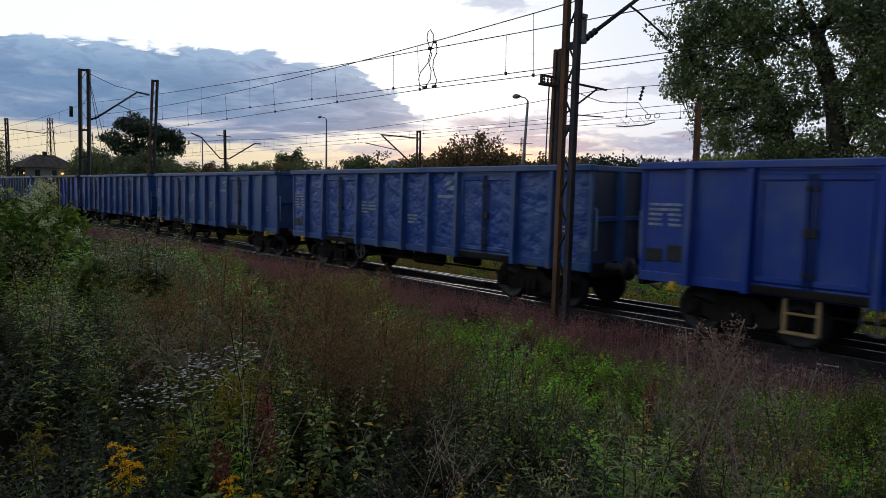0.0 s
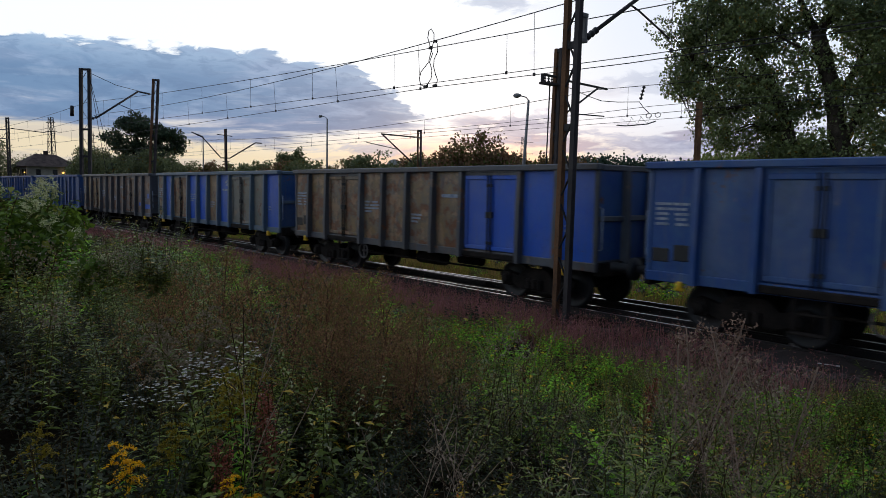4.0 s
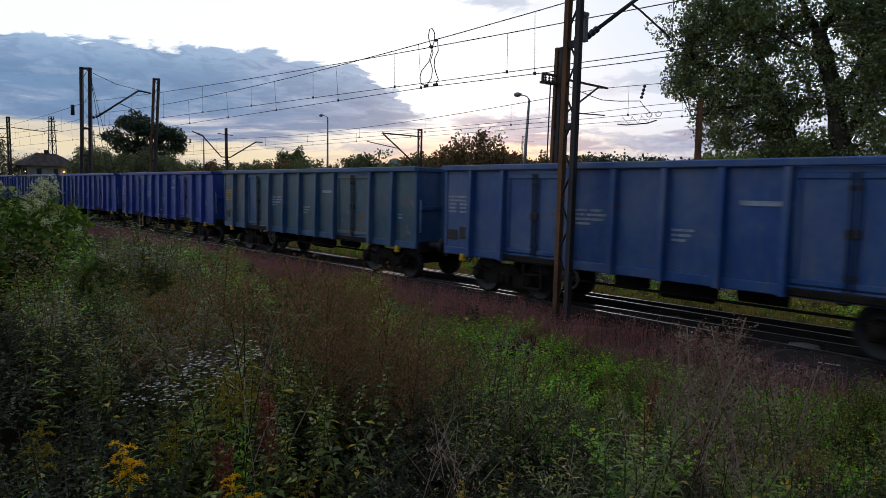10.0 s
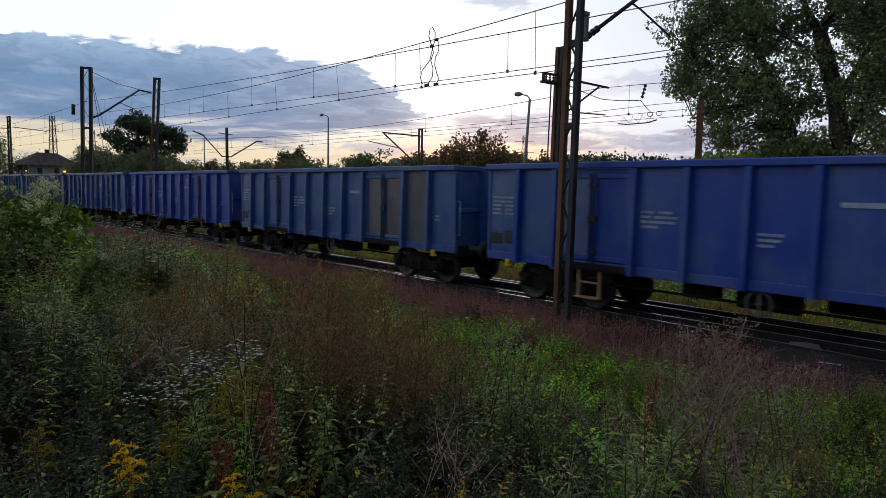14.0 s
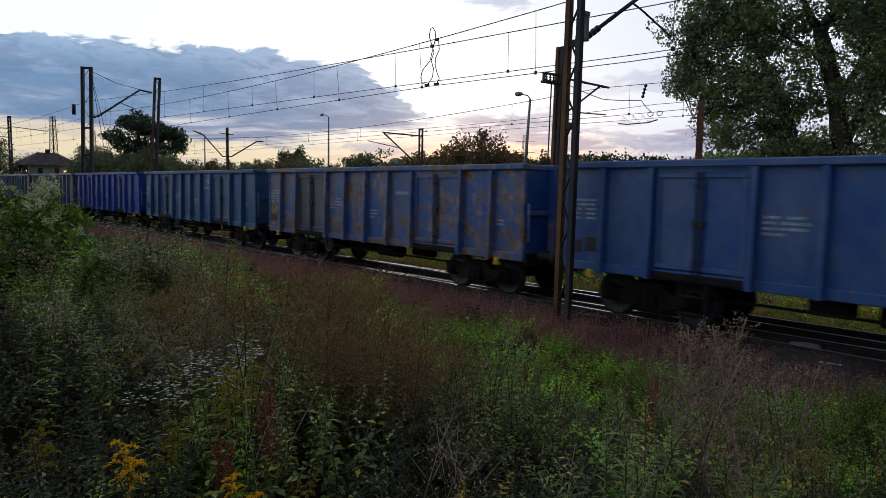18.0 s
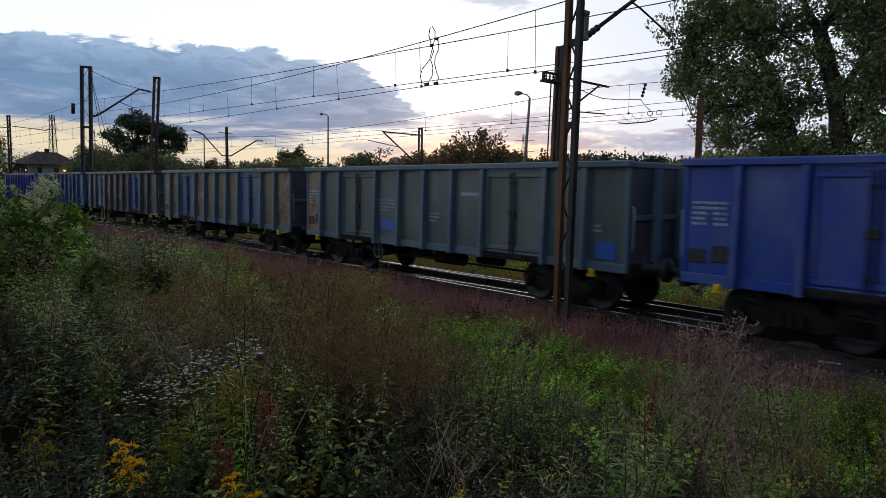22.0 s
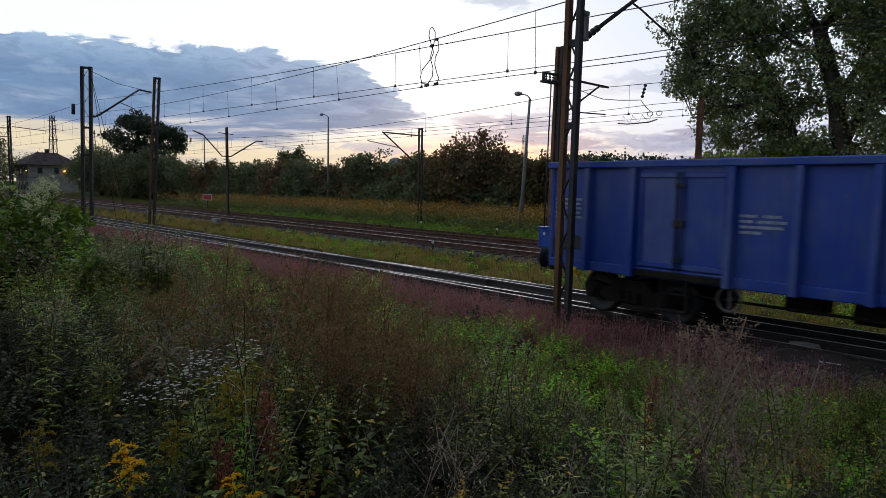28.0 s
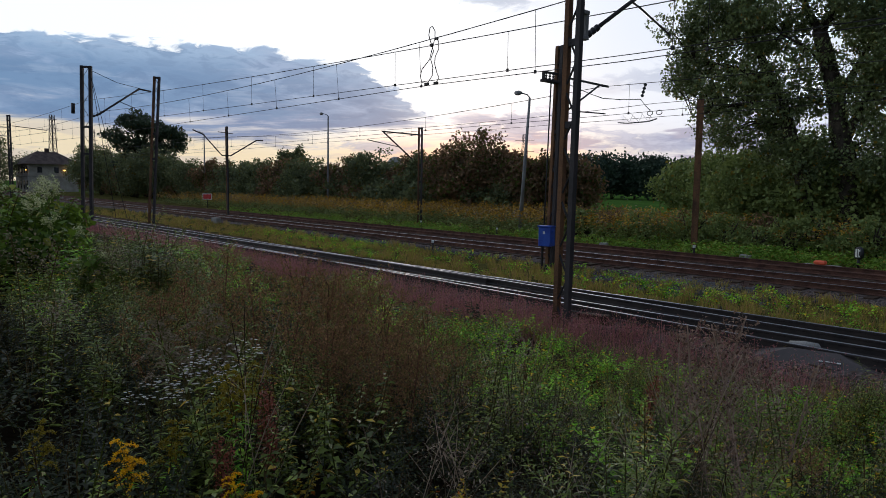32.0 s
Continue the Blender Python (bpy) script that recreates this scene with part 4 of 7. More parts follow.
def build_masts():
    # tall near mast beside the main track
    m = lattice_mast(-9.05, 10.93, -0.40, 9.6, 0.29, 0.10, "tall riveted steel mast with a rust-brown leg beside the track", 1, 0, 0.9)
    cantilever(m, (0.0, 0.42, 6.15), (0.0, 3.1, 7.85), 6.6, 3.5)
    part("tie_rod", Geo().tube([(0, 0.1, 9.2), (0, 3.0, 7.9)], 0.015, 6), MAT["mast"], m)
    # far pair on both sides of the track, joined by an arm
    a = lattice_mast(-52.2, 11.58, -0.4, 10.9, 0.56, 0.19, "tall dark lattice mast with stay cables", 0, 55, 1.4, step=0.9)
    arm = part("cantilever_arm", Geo().tube([(0.5, 0.75, 7.7), (2.1, 4.1, 10.0)], 0.07, 8).tube([(2.1, 4.1, 10.0), (2.7, 4.9, 9.95)], 0.06, 8), MAT["mast"], a)
    part("insulator", insulator(Geo(), (0.1, 0.25, 7.45), (0.5, 0.75, 7.7), 3, 0.10), MAT["black"], arm)
    part("registration_arm", Geo().tube([(1.25, 2.3, 8.85), (1.9, 3.5, 8.55), (2.2, 4.0, 8.1)], 0.03, 6), MAT["mast"], arm)
    part("tie_cable", Geo().tube([(0.3, 0.3, 10.6), (1.2, 2.2, 10.15), (2.1, 4.1, 10.05)], 0.02, 6), MAT["wire"], a)
    for q in (2.2, 3.0):
        part("stay_cable", Geo().tube([(0.3, -0.05, 10.4), (q, -0.4, -0.3)], 0.018, 5), MAT["wire"], a)
    part("tension_weight", Geo().lathe([(0.12, 0), (0.12, 0.7)], 12, "z", (-0.75, -0.3, 7.6)), MAT["black"], a, "stack of dark tension weights")
    lattice_mast(-49.7, 15.1, -0.4, 10.3, 0.34, 0.13, "slim dark lattice mast between the tracks", 1, 45, 3.8, step=0.6)
    b = lattice_mast(-16.66, 19.35, -0.35, 8.1, 0.22, 0.12, "steel mast with a small insulator platform between the tracks", 1, 0, 1.6)
    part("platform", Geo().box(-0.15, 0.15, -0.85, -0.1, 6.75, 6.83, 0.01).box(-0.05, 0.05, -0.85, -0.1, 7.05, 7.12, 0.01)
         .box(-0.05, 0.05, -0.88, -0.80, 6.8, 7.12, 0.01), MAT["mast"], b)
    for yy in (-0.7, -0.5, -0.32):
        part("insulator", insulator(Geo(), (0, yy, 6.83), (0, yy, 7.1), 3, 0.05), MAT["black"], b)
    part("down_pipe", Geo().tube([(0.0, -0.42, 6.75), (0.0, -0.42, 0.1)], 0.025, 6), MAT["mast"], b)
    part("cantilever_arm", Geo().bar((0, 0.1, 7.02), (0, 2.95, 6.95), 0.07).tube([(0, 0.15, 5.6), (0, 2.4, 6.95)], 0.035, 6).tube([(0, 1.1, 5.85), (0, 2.85, 5.9)], 0.025, 6), MAT["mast"], b)
    c = lattice_mast(-57.65, 24.0, -0.3, 7.8, 0.24, 0.10, "mast with two slanting arms between the far tracks", 1, 45)
    c.matrix_basis = pose(-57.65, 24.0, -0.3)
    part("cantilever_arm", Geo().tube([(0.0, -0.1, 5.3), (0.0, -0.45, 5.3), (0.0, -2.05, 7.0), (0.0, -2.95, 7.35)], 0.055, 6), MAT["mast"], c)
    part("cantilever_arm", Geo().tube([(0.0, 0.1, 5.3), (0.0, 0.35, 5.3), (0.0, 2.75, 6.75), (0.0, 3.35, 6.75)], 0.055, 6), MAT["mast"], c)
    part("cross_bar", Geo().bar((0.0, -0.75, 7.3), (0.0, 0.6, 7.2), 0.06), MAT["mast"], c)
    part("cross_bar", Geo().bar((0.0, -0.3, 5.0), (0.0, 0.3, 5.0), 0.06), MAT["mast"], c)
    d = lattice_mast(-38.7, 30.5, -0.3, 7.1, 0.26, 0.09, "leaning-armed lattice mast behind the far tracks", 1, 20)
    part("cantilever_arm", Geo().tube([(0, 0, 6.55), (0, -4.75, 6.45)], 0.05, 6).tube([(0, -1.1, 4.8), (0, -4.6, 6.4)], 0.05, 6).tube([(0, -2.8, 5.55), (0, -6.4, 5.8)], 0.03, 6), MAT["mast"], d)
    lattice_mast(-16.65, 29.6, -0.3, 7.1, 0.14, 0.13, "rust-streaked steel mast at the goldenrod edge", 2, 20)
    # lamp posts
    for x, y, h, lean in ((-62.8, 37.1, 9.9, 0.6), (-29.68, 31.5, 8.35, 4.0), (-94.4, 36.0, 9.5, 0.8)):
        p = thing("street_lamp", x, y, -0.2, label="slim grey concrete lamp post with a small lamp head", category="lamp post", group="lamp posts behind the tracks")
        part("post", Geo().tube([(0, 0, 0), (0, 0, h)], [0.14, 0.07], 10), MAT["pole"], p)
        part("bracket", Geo().tube([(0, 0, h), (-0.12, -0.12, h + 0.18), (-0.4, -0.35, h + 0.26)], 0.035, 6), MAT["pole"], p)
        part("lamp_head", Geo().lathe([(0.03, -0.35), (0.13, -0.22), (0.15, 0.0), (0.08, 0.25)], 12, "x", (-0.55, -0.45, h + 0.26)), MAT["pole"], p)
        p.matrix_basis = p.matrix_basis @ pose(0, 0, 0, 0, lean, 0)
    # tall mast with a gantry at the far left
    g = lattice_mast(-92, 12.6, -0.4, 10.4, 0.30, 0.12, "grey steel gantry mast by the far tracks", 0, 40)
    part("gantry_beam", Geo().bar((0, 0, 9.0), (-3.2, -3.2, 9.0), 0.1).bar((0, 0, 8.0), (-3.2, -3.2, 8.0), 0.1), MAT["pole"], g)
    for i in range(8):
        q = i * 0.4
        part("brace", Geo().bar((-q, -q, 8.0 if i % 2 else 9.0), (-q - 0.4, -q - 0.4, 9.0 if i % 2 else 8.0), 0.05), MAT["pole"], g)
    part("cantilever_arm", Geo().bar((0.1, 0.3, 9.2), (2.4, 3.0, 8.9), 0.08), MAT["mast"], g)
    # overhead wires
    catenary("overhead wires above the main track", [(-92, 10.6, 8.0), (-50.5, 12.3, 7.35), (-9, 12.95, 7.15), (30, 12.95, 7.4)],
             [(-92, 10.7, 6.2), (-50.5, 12.3, 5.75), (-16, 12.95, 5.64), (-9, 12.95, 5.46), (30, 12.95, 5.2)], 0.45, 4.6)
    catenary("overhead wires above the crossing track", [(-92, 8.9, 8.2), (-50.5, 11.4, 8.0), (8, 14.5, 6.7), (40, 16.2, 7.2)],
             [(-92, 9.0, 6.6), (-50.5, 11.4, 6.3), (-9, 13.6, 5.73), (8, 14.5, 5.7), (40, 16.2, 5.6)], 0.38, 4.8)
    catenary("thin overhead wires above the second track", [(-95, 21.6, 7.3), (-61, 21.6, 6.6), (-16.3, 21.6, 6.5), (35, 21.6, 7.3)],
             [(-95, 21.6, 5.6), (-61, 21.6, 5.45), (-16.3, 21.6, 5.4), (35, 21.6, 5.7)], 0.63, 6.0)
    catenary("thin overhead wires above the third track", [(-95, 25.3, 7.0), (-61, 25.3, 6.9), (-38.7, 25.3, 6.2), (-16.3, 25.3, 6.2), (35, 25.3, 6.3)],
             [(-95, 25.3, 5.6), (-61, 25.3, 5.6), (-38.7, 25.3, 5.65), (35, 25.3, 5.6)], 0.15, 6.0)
    # feeder cable with a hanging insulator, and a section insulator on the second track's wire
    f = thing("feeder_cable", -16.2, 20.9, 6.1, label="slack feeder cable with a ribbed insulator and small loops", category="cable")
    part("cable", Geo().tube([(-0.3, -1.3, 0.4), (0, 0, 0.05), (0.5, 0.05, -0.14), (1.2, 0.1, -0.24), (2.1, 0.1, -0.31), (2.3, 0.1, -0.55), (2.5, 0.1, -0.72)], 0.014, 6), MAT["wire"], f)
    part("insulator", insulator(Geo(), (2.14, 0.1, -0.25), (2.28, 0.1, 0.24), 4, 0.06), MAT["black"], f)
    for q in (0.0, 0.36):
        part("loop", Geo().tube([(2.5 + q + 0.11 * math.cos(a), 0.1, -0.82 + 0.08 * math.sin(a)) for a in np.linspace(0, 2 * math.pi, 13)], 0.012, 5), MAT["wire"], f)
    s = thing("section_insulator", -15.35, 21.6, 5.08, label="black section insulator with wire struts on the contact wire", category="insulator")
    part("runner", Geo().tube([(-0.1, 0, 0.02), (0.3, 0, -0.03), (1.2, 0, -0.02), (1.55, 0, 0.06)], 0.022, 6), MAT["black"], s)
    for a, b in ((0.1, 0.4), (0.5, 0.8), (0.9, 1.2)):
        part("strut", Geo().tube([(a, 0, 0.28), (b, 0, 0.0), (b + 0.15, 0, 0.28)], 0.006, 5), MAT["wire"], s)
    # jumper loop hanging between two wires
    j = thing("jumper_cable", -15.95, 12.95, 6.81, label="looped jumper cable hanging between the overhead wires", category="cable")
    for q in ([(0, 0), (-0.13, 0.3), (-0.08, 0.5), (0.03, 0.53), (0.16, 0.37), (0.16, 0.17), (0.03, -0.13), (-0.08, -0.42), (-0.44, -0.66), (-0.52, -0.86), (-0.44, -1.05), (-0.2, -1.11)],
              [(0.23, 0.15), (0.31, 0.07), (0.34, -0.17), (0.18, -0.37), (0.16, -0.58), (0.26, -0.83), (0.36, -1.0), (0.23, -1.13)],
              [(0, 0), (0.1, -0.2), (-0.03, -0.42), (0.08, -0.66), (0.05, -0.91), (-0.2, -1.13)]):
        part("loop", Geo().tube([(a, 0, b) for a, b in q], 0.013, 6), MAT["wire"], j)
    part("clamp", Geo().box(-0.3, -0.12, -0.03, 0.03, -1.17, -1.08, 0.01).box(0.14, 0.32, -0.03, 0.03, -1.17, -1.1, 0.01).box(-0.06, 0.08, -0.03, 0.03, -0.05, 0.03, 0.01).box(0.16, 0.3, -0.03, 0.03, 0.11, 0.18, 0.01), MAT["wire"], j)


build_masts()

# ---------------------------------------------------------------- trees and shrubs
MAT["leaf_dark"] = leafy("dark_leaves", rgb(80, 88, 64), rgb(130, 136, 92), rgb(110, 96, 44), 0.05)
MAT["leaf_poplar"] = leafy("poplar_leaves", rgb(66, 80, 48), rgb(150, 162, 102), rgb(150, 124, 50), 0.03, 0.4, 0.35, 0.3, 0.22)
MAT["leaf_oak"] = leafy("oak_leaves", rgb(56, 68, 56), rgb(98, 112, 84), rgb(92, 82, 46), 0.04)
MAT["leaf_red"] = leafy("autumn_shrub_leaves", rgb(98, 82, 64), rgb(158, 122, 88), rgb(84, 92, 44), 0.25)
MAT["leaf_scrub"] = leafy("scrub_leaves", rgb(92, 108, 62), rgb(150, 160, 94), rgb(128, 112, 50), 0.05)
MAT["leaf_far"] = leafy("far_wood_leaves", rgb(48, 62, 54), rgb(72, 88, 68))
MAT["verge"] = leafy("verge_leaves", rgb(88, 122, 44), rgb(150, 180, 76), rgb(150, 130, 60), 0.08)
MAT["golden"] = leafy("goldenrod_heads", rgb(136, 104, 46), rgb(206, 164, 62), rgb(132, 114, 84), 0.3)


def crown_cards(rng, blobs, per, size, droop=0.3):
    """Leaves gathered round blobs (x, y, z, radius), denser towards their outsides."""
    pts = []
    for x, y, z, r in blobs:
        d = rng.normal(size=(per, 3))
        d /= np.linalg.norm(d, axis=1)[:, None]
        k = r * rng.uniform(0.35, 1.12, per) ** 0.6
        pts.append(np.array((x, y, z)) + d * k[:, None] * np.array((1, 1, 0.8)))
    return leaf_cards(np.concatenate(pts), size, rng, 1.5, droop)


def shrub(name, x, y, top, radius, mat, seed, label, category="shrub", group="", leaf=0.28, per=60, twigs=90):
    """A multi-stemmed shrub: stems from the ground, and leaves along twigs that reach a lumpy, ragged outline."""
    rng = np.random.default_rng(seed)
    z0 = float(ground_z(x, y))
    h = top - z0
    s = thing(name, x, y, z0, label=label, category=category, group=group)
    g = Geo()
    for i in range(7):
        q = rng.uniform(0, 2 * math.pi)
        rr = radius * rng.uniform(0.2, 0.8)
        tip = Vector((rr * math.cos(q), rr * math.sin(q), h * rng.uniform(0.55, 0.9)))
        g.tube([(0.15 * math.cos(q), 0.15 * math.sin(q), -0.1), tip * 0.5 + Vector((0, 0, h * 0.08)), tip], [0.09, 0.06, 0.015], 5)
    part("branchwork", g, MAT["bark"], s)
    ph = rng.uniform(0, 6.28, 6)
    pts = []
    for i in range(twigs):
        q, u = rng.uniform(0, 2 * math.pi), rng.uniform(-0.95, 1.0)
        d = np.array((math.cos(q) * math.sqrt(1 - u * u), math.sin(q) * math.sqrt(1 - u * u), u))
        lump = 1 + 0.16 * math.sin(3 * q + ph[0]) * (1 - u * u) + 0.12 * math.sin(5 * u + ph[1] + 2 * q) + 0.1 * math.sin(7 * q + ph[2] + 4 * u)
        reach = lump * (0.78 + 0.22 * rng.uniform() ** 2 + (0.14 if rng.uniform() < 0.12 else 0))
        end = np.array((0, 0, h * 0.56)) + d * np.array((radius, radius, h * 0.46)) * reach
        start = np.array((0, 0, h * 0.45)) + d * np.array((radius, radius, h * 0.4)) * 0.45
        end[2], start[2] = max(end[2], 0.15), max(start[2], 0.1)
        f = rng.uniform(0.0, 1.0, per) ** 0.6
        wide = (0.20 * (1.15 - f) + 0.05)[:, None] * radius * np.array((1, 1, 0.7))
        pts.append(start + (end - start) * f[:, None] + rng.normal(size=(per, 3)) * wide)
    pts = np.concatenate(pts)
    pts[:, 2] = np.maximum(pts[:, 2], 0.05)
    v, f = leaf_cards(pts, leaf, rng, 1.5, 0.3)
    part("crown", quick("crown", v, f, mat), None, s)
    return s


def tree(name, x, y, seed, label, stems, clumps, mat, leaf, per, blob, group="", rz=0.0):
    """A tree of grown form. stems: (radii from, to, path points); clumps: (x, z, half width, half height, count) of foliage
    masses, each filled by small leaf balls and reached by boughs from the nearest stem."""
    rng = np.random.default_rng(seed)
    t = thing(name, x, y, float(ground_z(x, y)), rz, label, "tree", group)
    g, joints = Geo(), []
    for r0, r1, path in stems:
        pts = [Vector(p) for p in path]
        fine = []
        for a, b in zip(pts[:-1], pts[1:]):
            for k in range(3):
                fine.append(a.lerp(b, k / 3) + (Vector(rng.normal(size=3)) * r1 * 0.25 if k else Vector()))
        fine.append(pts[-1])
        rad = [r0 + (r1 - r0) * (i / (len(fine) - 1)) ** 0.8 for i in range(len(fine))]
        g.tube(fine, rad, 10)
        joints += list(zip(fine[2:], rad[2:]))
    part("trunk", g, MAT["bark"], t)
    balls, gb = [], Geo()
    for cx, cz, rx, rz, n in clumps:
        deep = min(rx, 2.6)
        for i in range(n):
            d = rng.normal(size=3)
            d = d / np.linalg.norm(d) * rng.uniform(0.05, 1.0) ** 0.4
            c = Vector((cx + d[0] * rx, d[1] * deep, cz + d[2] * rz))
            balls.append((c.x, c.y, c.z, blob * rng.uniform(0.55, 1.25)))
            if i % 3 == 0:
                j, r = min(joints, key=lambda q: (q[0] - c).length + (2.0 if q[0].z > c.z + 1 else 0))
                mid = j.lerp(c, 0.5) + Vector((0, 0, 0.12 * (c - j).length))
                gb.tube([j, mid, c], [min(r * 0.45, 0.02 * (c - j).length + 0.02), 0.035, 0.012], 5)
    tagged(part("branchwork", gb, MAT["bark"], t), kind="stuff")
    v, f = crown_cards(rng, balls, per, leaf, 0.6)
    part("crown", quick("crown", v, f, mat), None, t)
    return t


HEDGE = [(-130.0, 36.5, 6.1, 3.4), (-116.1, 37.5, 6.5, 4.5), (-101.4, 37.3, 5.9, 3.6), (-94.7, 38.0, 6.3, 3.2), (-89.8, 39.2, 5.9, 3.4), (-83.1, 39.4, 6.0, 3.2), (-77.5, 39.6, 5.6, 3.2), (-71.9, 39.4, 6.0, 3.2), (-67.3, 39.4, 5.2, 2.4), (-64.5, 40.2, 5.3, 3.0), (-59.8, 40.1, 6.4, 2.6), (-56.8, 40.9, 5.2, 2.4), (-54.0, 41.3, 5.8, 2.4), (-49.9, 40.1, 6.0, 2.4)]
RED = [(-45.4, 39.3, 6.7, 2.6), (-42.6, 39.3, 7.4, 3.0), (-41.3, 40.7, 6.6, 2.6), (-38.7, 40.5, 5.3, 2.2), (-36.2, 40.1, 5.6, 2.4), (-35.0, 41.1, 5.5, 2.2), (-33.8, 42.1, 5.1, 2.2)]
WOOD = [(-120.2, 147.2, 9.9, 7.0), (-110.0, 142.5, 11.2, 8.0), (-102.5, 141.8, 11.4, 8.0), (-98.0, 144.9, 9.8, 6.0), (-91.5, 143.3, 10.5, 7.0), (-84.5, 141.7, 8.9, 7.0), (-73.1, 131.0, 8.8, 7.0), (-62, 128, 9.0, 7.0), (-50, 130, 9.5, 7.5)]
SCRUB = [(-30.8, 53.8, 5.2, 3.0), (-27.4, 51.1, 5.4, 3.0), (-24.3, 48.2, 6.0, 3.4), (-19.7, 41.6, 4.8, 2.8), (-17.7, 40.3, 4.2, 2.6), (-16.1, 39.9, 4.2, 2.8), (-15.0, 40.3, 4.5, 3.0), (-13.4, 39.8, 4.2, 3.0), (-12.6, 41.1, 4.3, 3.2), (-9.5, 40.5, 4.5, 3.2)]


def build_trees():
    k = 100
    for i, (x, y, top, r) in enumerate(HEDGE):
        shrub("hedge_shrub", x, y, top, r, MAT["leaf_dark"] if i % 3 else MAT["leaf_red"], k + i, "dark rounded shrub in the hedge behind the tracks", "shrub", "hedge behind the tracks", 0.23, 66, 100)
    rng = np.random.default_rng(9)
    for i in range(30):
        x = -158 + i * 4.1 + rng.uniform(-1, 1)
        shrub("undergrowth_shrub", x, 37.2 + rng.uniform(-0.6, 1.2) + 0.02 * (x + 90), rng.uniform(2.6, 4.0), rng.uniform(2.2, 3.0), MAT["leaf_dark"] if i % 4 else MAT["leaf_red"], 400 + i, "low dark shrub filling the foot of the hedge", "shrub", "hedge behind the tracks", 0.24, 34, 62)
    for i, (x, y, top, r) in enumerate(RED):
        shrub("autumn_shrub", x, y, top, r, MAT["leaf_red"], k + 40 + i, "reddish-brown autumn shrub in the hedge", "shrub", "hedge behind the tracks", 0.21, 62, 110)
    for i, (x, y, top, r) in enumerate(WOOD):
        shrub("far_tree", x, y, top, r, MAT["leaf_far"], k + 60 + i, "dark distant tree at the wood's edge", "tree", "wood beyond the field", 0.66, 46, 90)
    for i, (x, y, top, r) in enumerate(SCRUB):
        shrub("scrub_bush", x, y, top, r, MAT["leaf_scrub"], k + 80 + i, "dense green bush under the big tree", "shrub", "scrub under the tree", 0.21, 66, 110)
    rng = np.random.default_rng(14)
    for i in range(26):
        x = -27 + i * 0.98 + rng.uniform(-0.4, 0.4)
        shrub("verge_bush", x, 31.4 + rng.uniform(-0.5, 1.9), rng.uniform(0.9, 1.7), rng.uniform(0.8, 1.3), MAT["leaf_scrub"] if i % 4 else MAT["leaf_red"], 700 + i, "low bush on the far verge, dark green with seed heads", "shrub", "bushes on the far verge", 0.12, 26, 44)
    tree("poplar_tree", -13.6, 37.9, 11, "tall poplar with two trunks and glittering leaves",
         [(0.48, 0.30, [(-1.0, 0, -0.2), (-1.76, 0, 3.9), (-2.63, 0, 6.3), (-3.5, 0, 8.5)]), (0.28, 0.10, [(-3.5, 0, 8.5), (-4.5, 0.2, 10.4), (-5.6, 0.4, 12.6), (-6.3, 0.5, 15)]),
          (0.56, 0.36, [(0.6, 0.3, -0.2), (0.3, 0.3, 3.9), (-0.28, 0.3, 6.7), (-0.9, 0.3, 9.1), (-1.4, 0.3, 10.9)]), (0.26, 0.08, [(-1.4, 0.3, 10.9), (-2.1, 0.2, 12.3), (-3.0, 0, 14.5)]), (0.28, 0.10, [(-1.4, 0.3, 10.9), (-0.75, 0.4, 12.2), (0.2, 0.6, 15)]),
          (0.26, 0.08, [(0.1, 0.3, 5.2), (0.9, 0.2, 7.2), (2.1, 0, 9.2), (3.4, -0.2, 11)]), (0.24, 0.08, [(-0.4, 0.3, 7.3), (0.4, 0.4, 8.9), (1.1, 0.5, 10.5), (1.6, 0.6, 13)]),
          (0.14, 0.05, [(-0.9, 0.3, 9.1), (-1.8, -0.2, 10.2), (-3.0, -0.6, 11.0)]), (0.17, 0.05, [(-2.9, 0, 6.8), (-4.2, -0.4, 7.6), (-6.0, -0.8, 7.4), (-7.6, -1, 6.9)]), (0.17, 0.05, [(-3.4, 0, 8.3), (-5.5, -0.3, 9.6), (-8, -0.5, 10.2)])],
         [(-7.2, 11.8, 3.3, 2.2, 92), (-8.6, 9.9, 1.6, 1.9, 34), (-5.8, 8.7, 2.4, 1.7, 62), (-4.6, 12.0, 2.2, 2.2, 56), (-2.8, 11.0, 1.2, 1.8, 22), (-5.6, 6.0, 1.9, 0.8, 24), (-6.6, 7.0, 1.6, 0.7, 14), (-2.9, 7.8, 1.7, 2.0, 38), (-3.4, 5.2, 1.2, 1.2, 18),
          (0.1, 11.8, 1.8, 1.2, 46), (1.2, 10.0, 1.3, 1.8, 44), (0.9, 7.5, 1.3, 1.7, 36), (1.8, 4.4, 1.5, 1.8, 44), (-1.0, 4.4, 1.4, 1.6, 40), (-2.4, 5.0, 1.1, 0.9, 16), (-6.1, 15.3, 4.4, 1.9, 80), (-1.5, 14.6, 3.2, 1.7, 46), (3.2, 9.2, 1.6, 3.8, 66), (-1.5, 8.6, 0.9, 2.4, 19)],
         MAT["leaf_poplar"], 0.14, 108, 0.86)
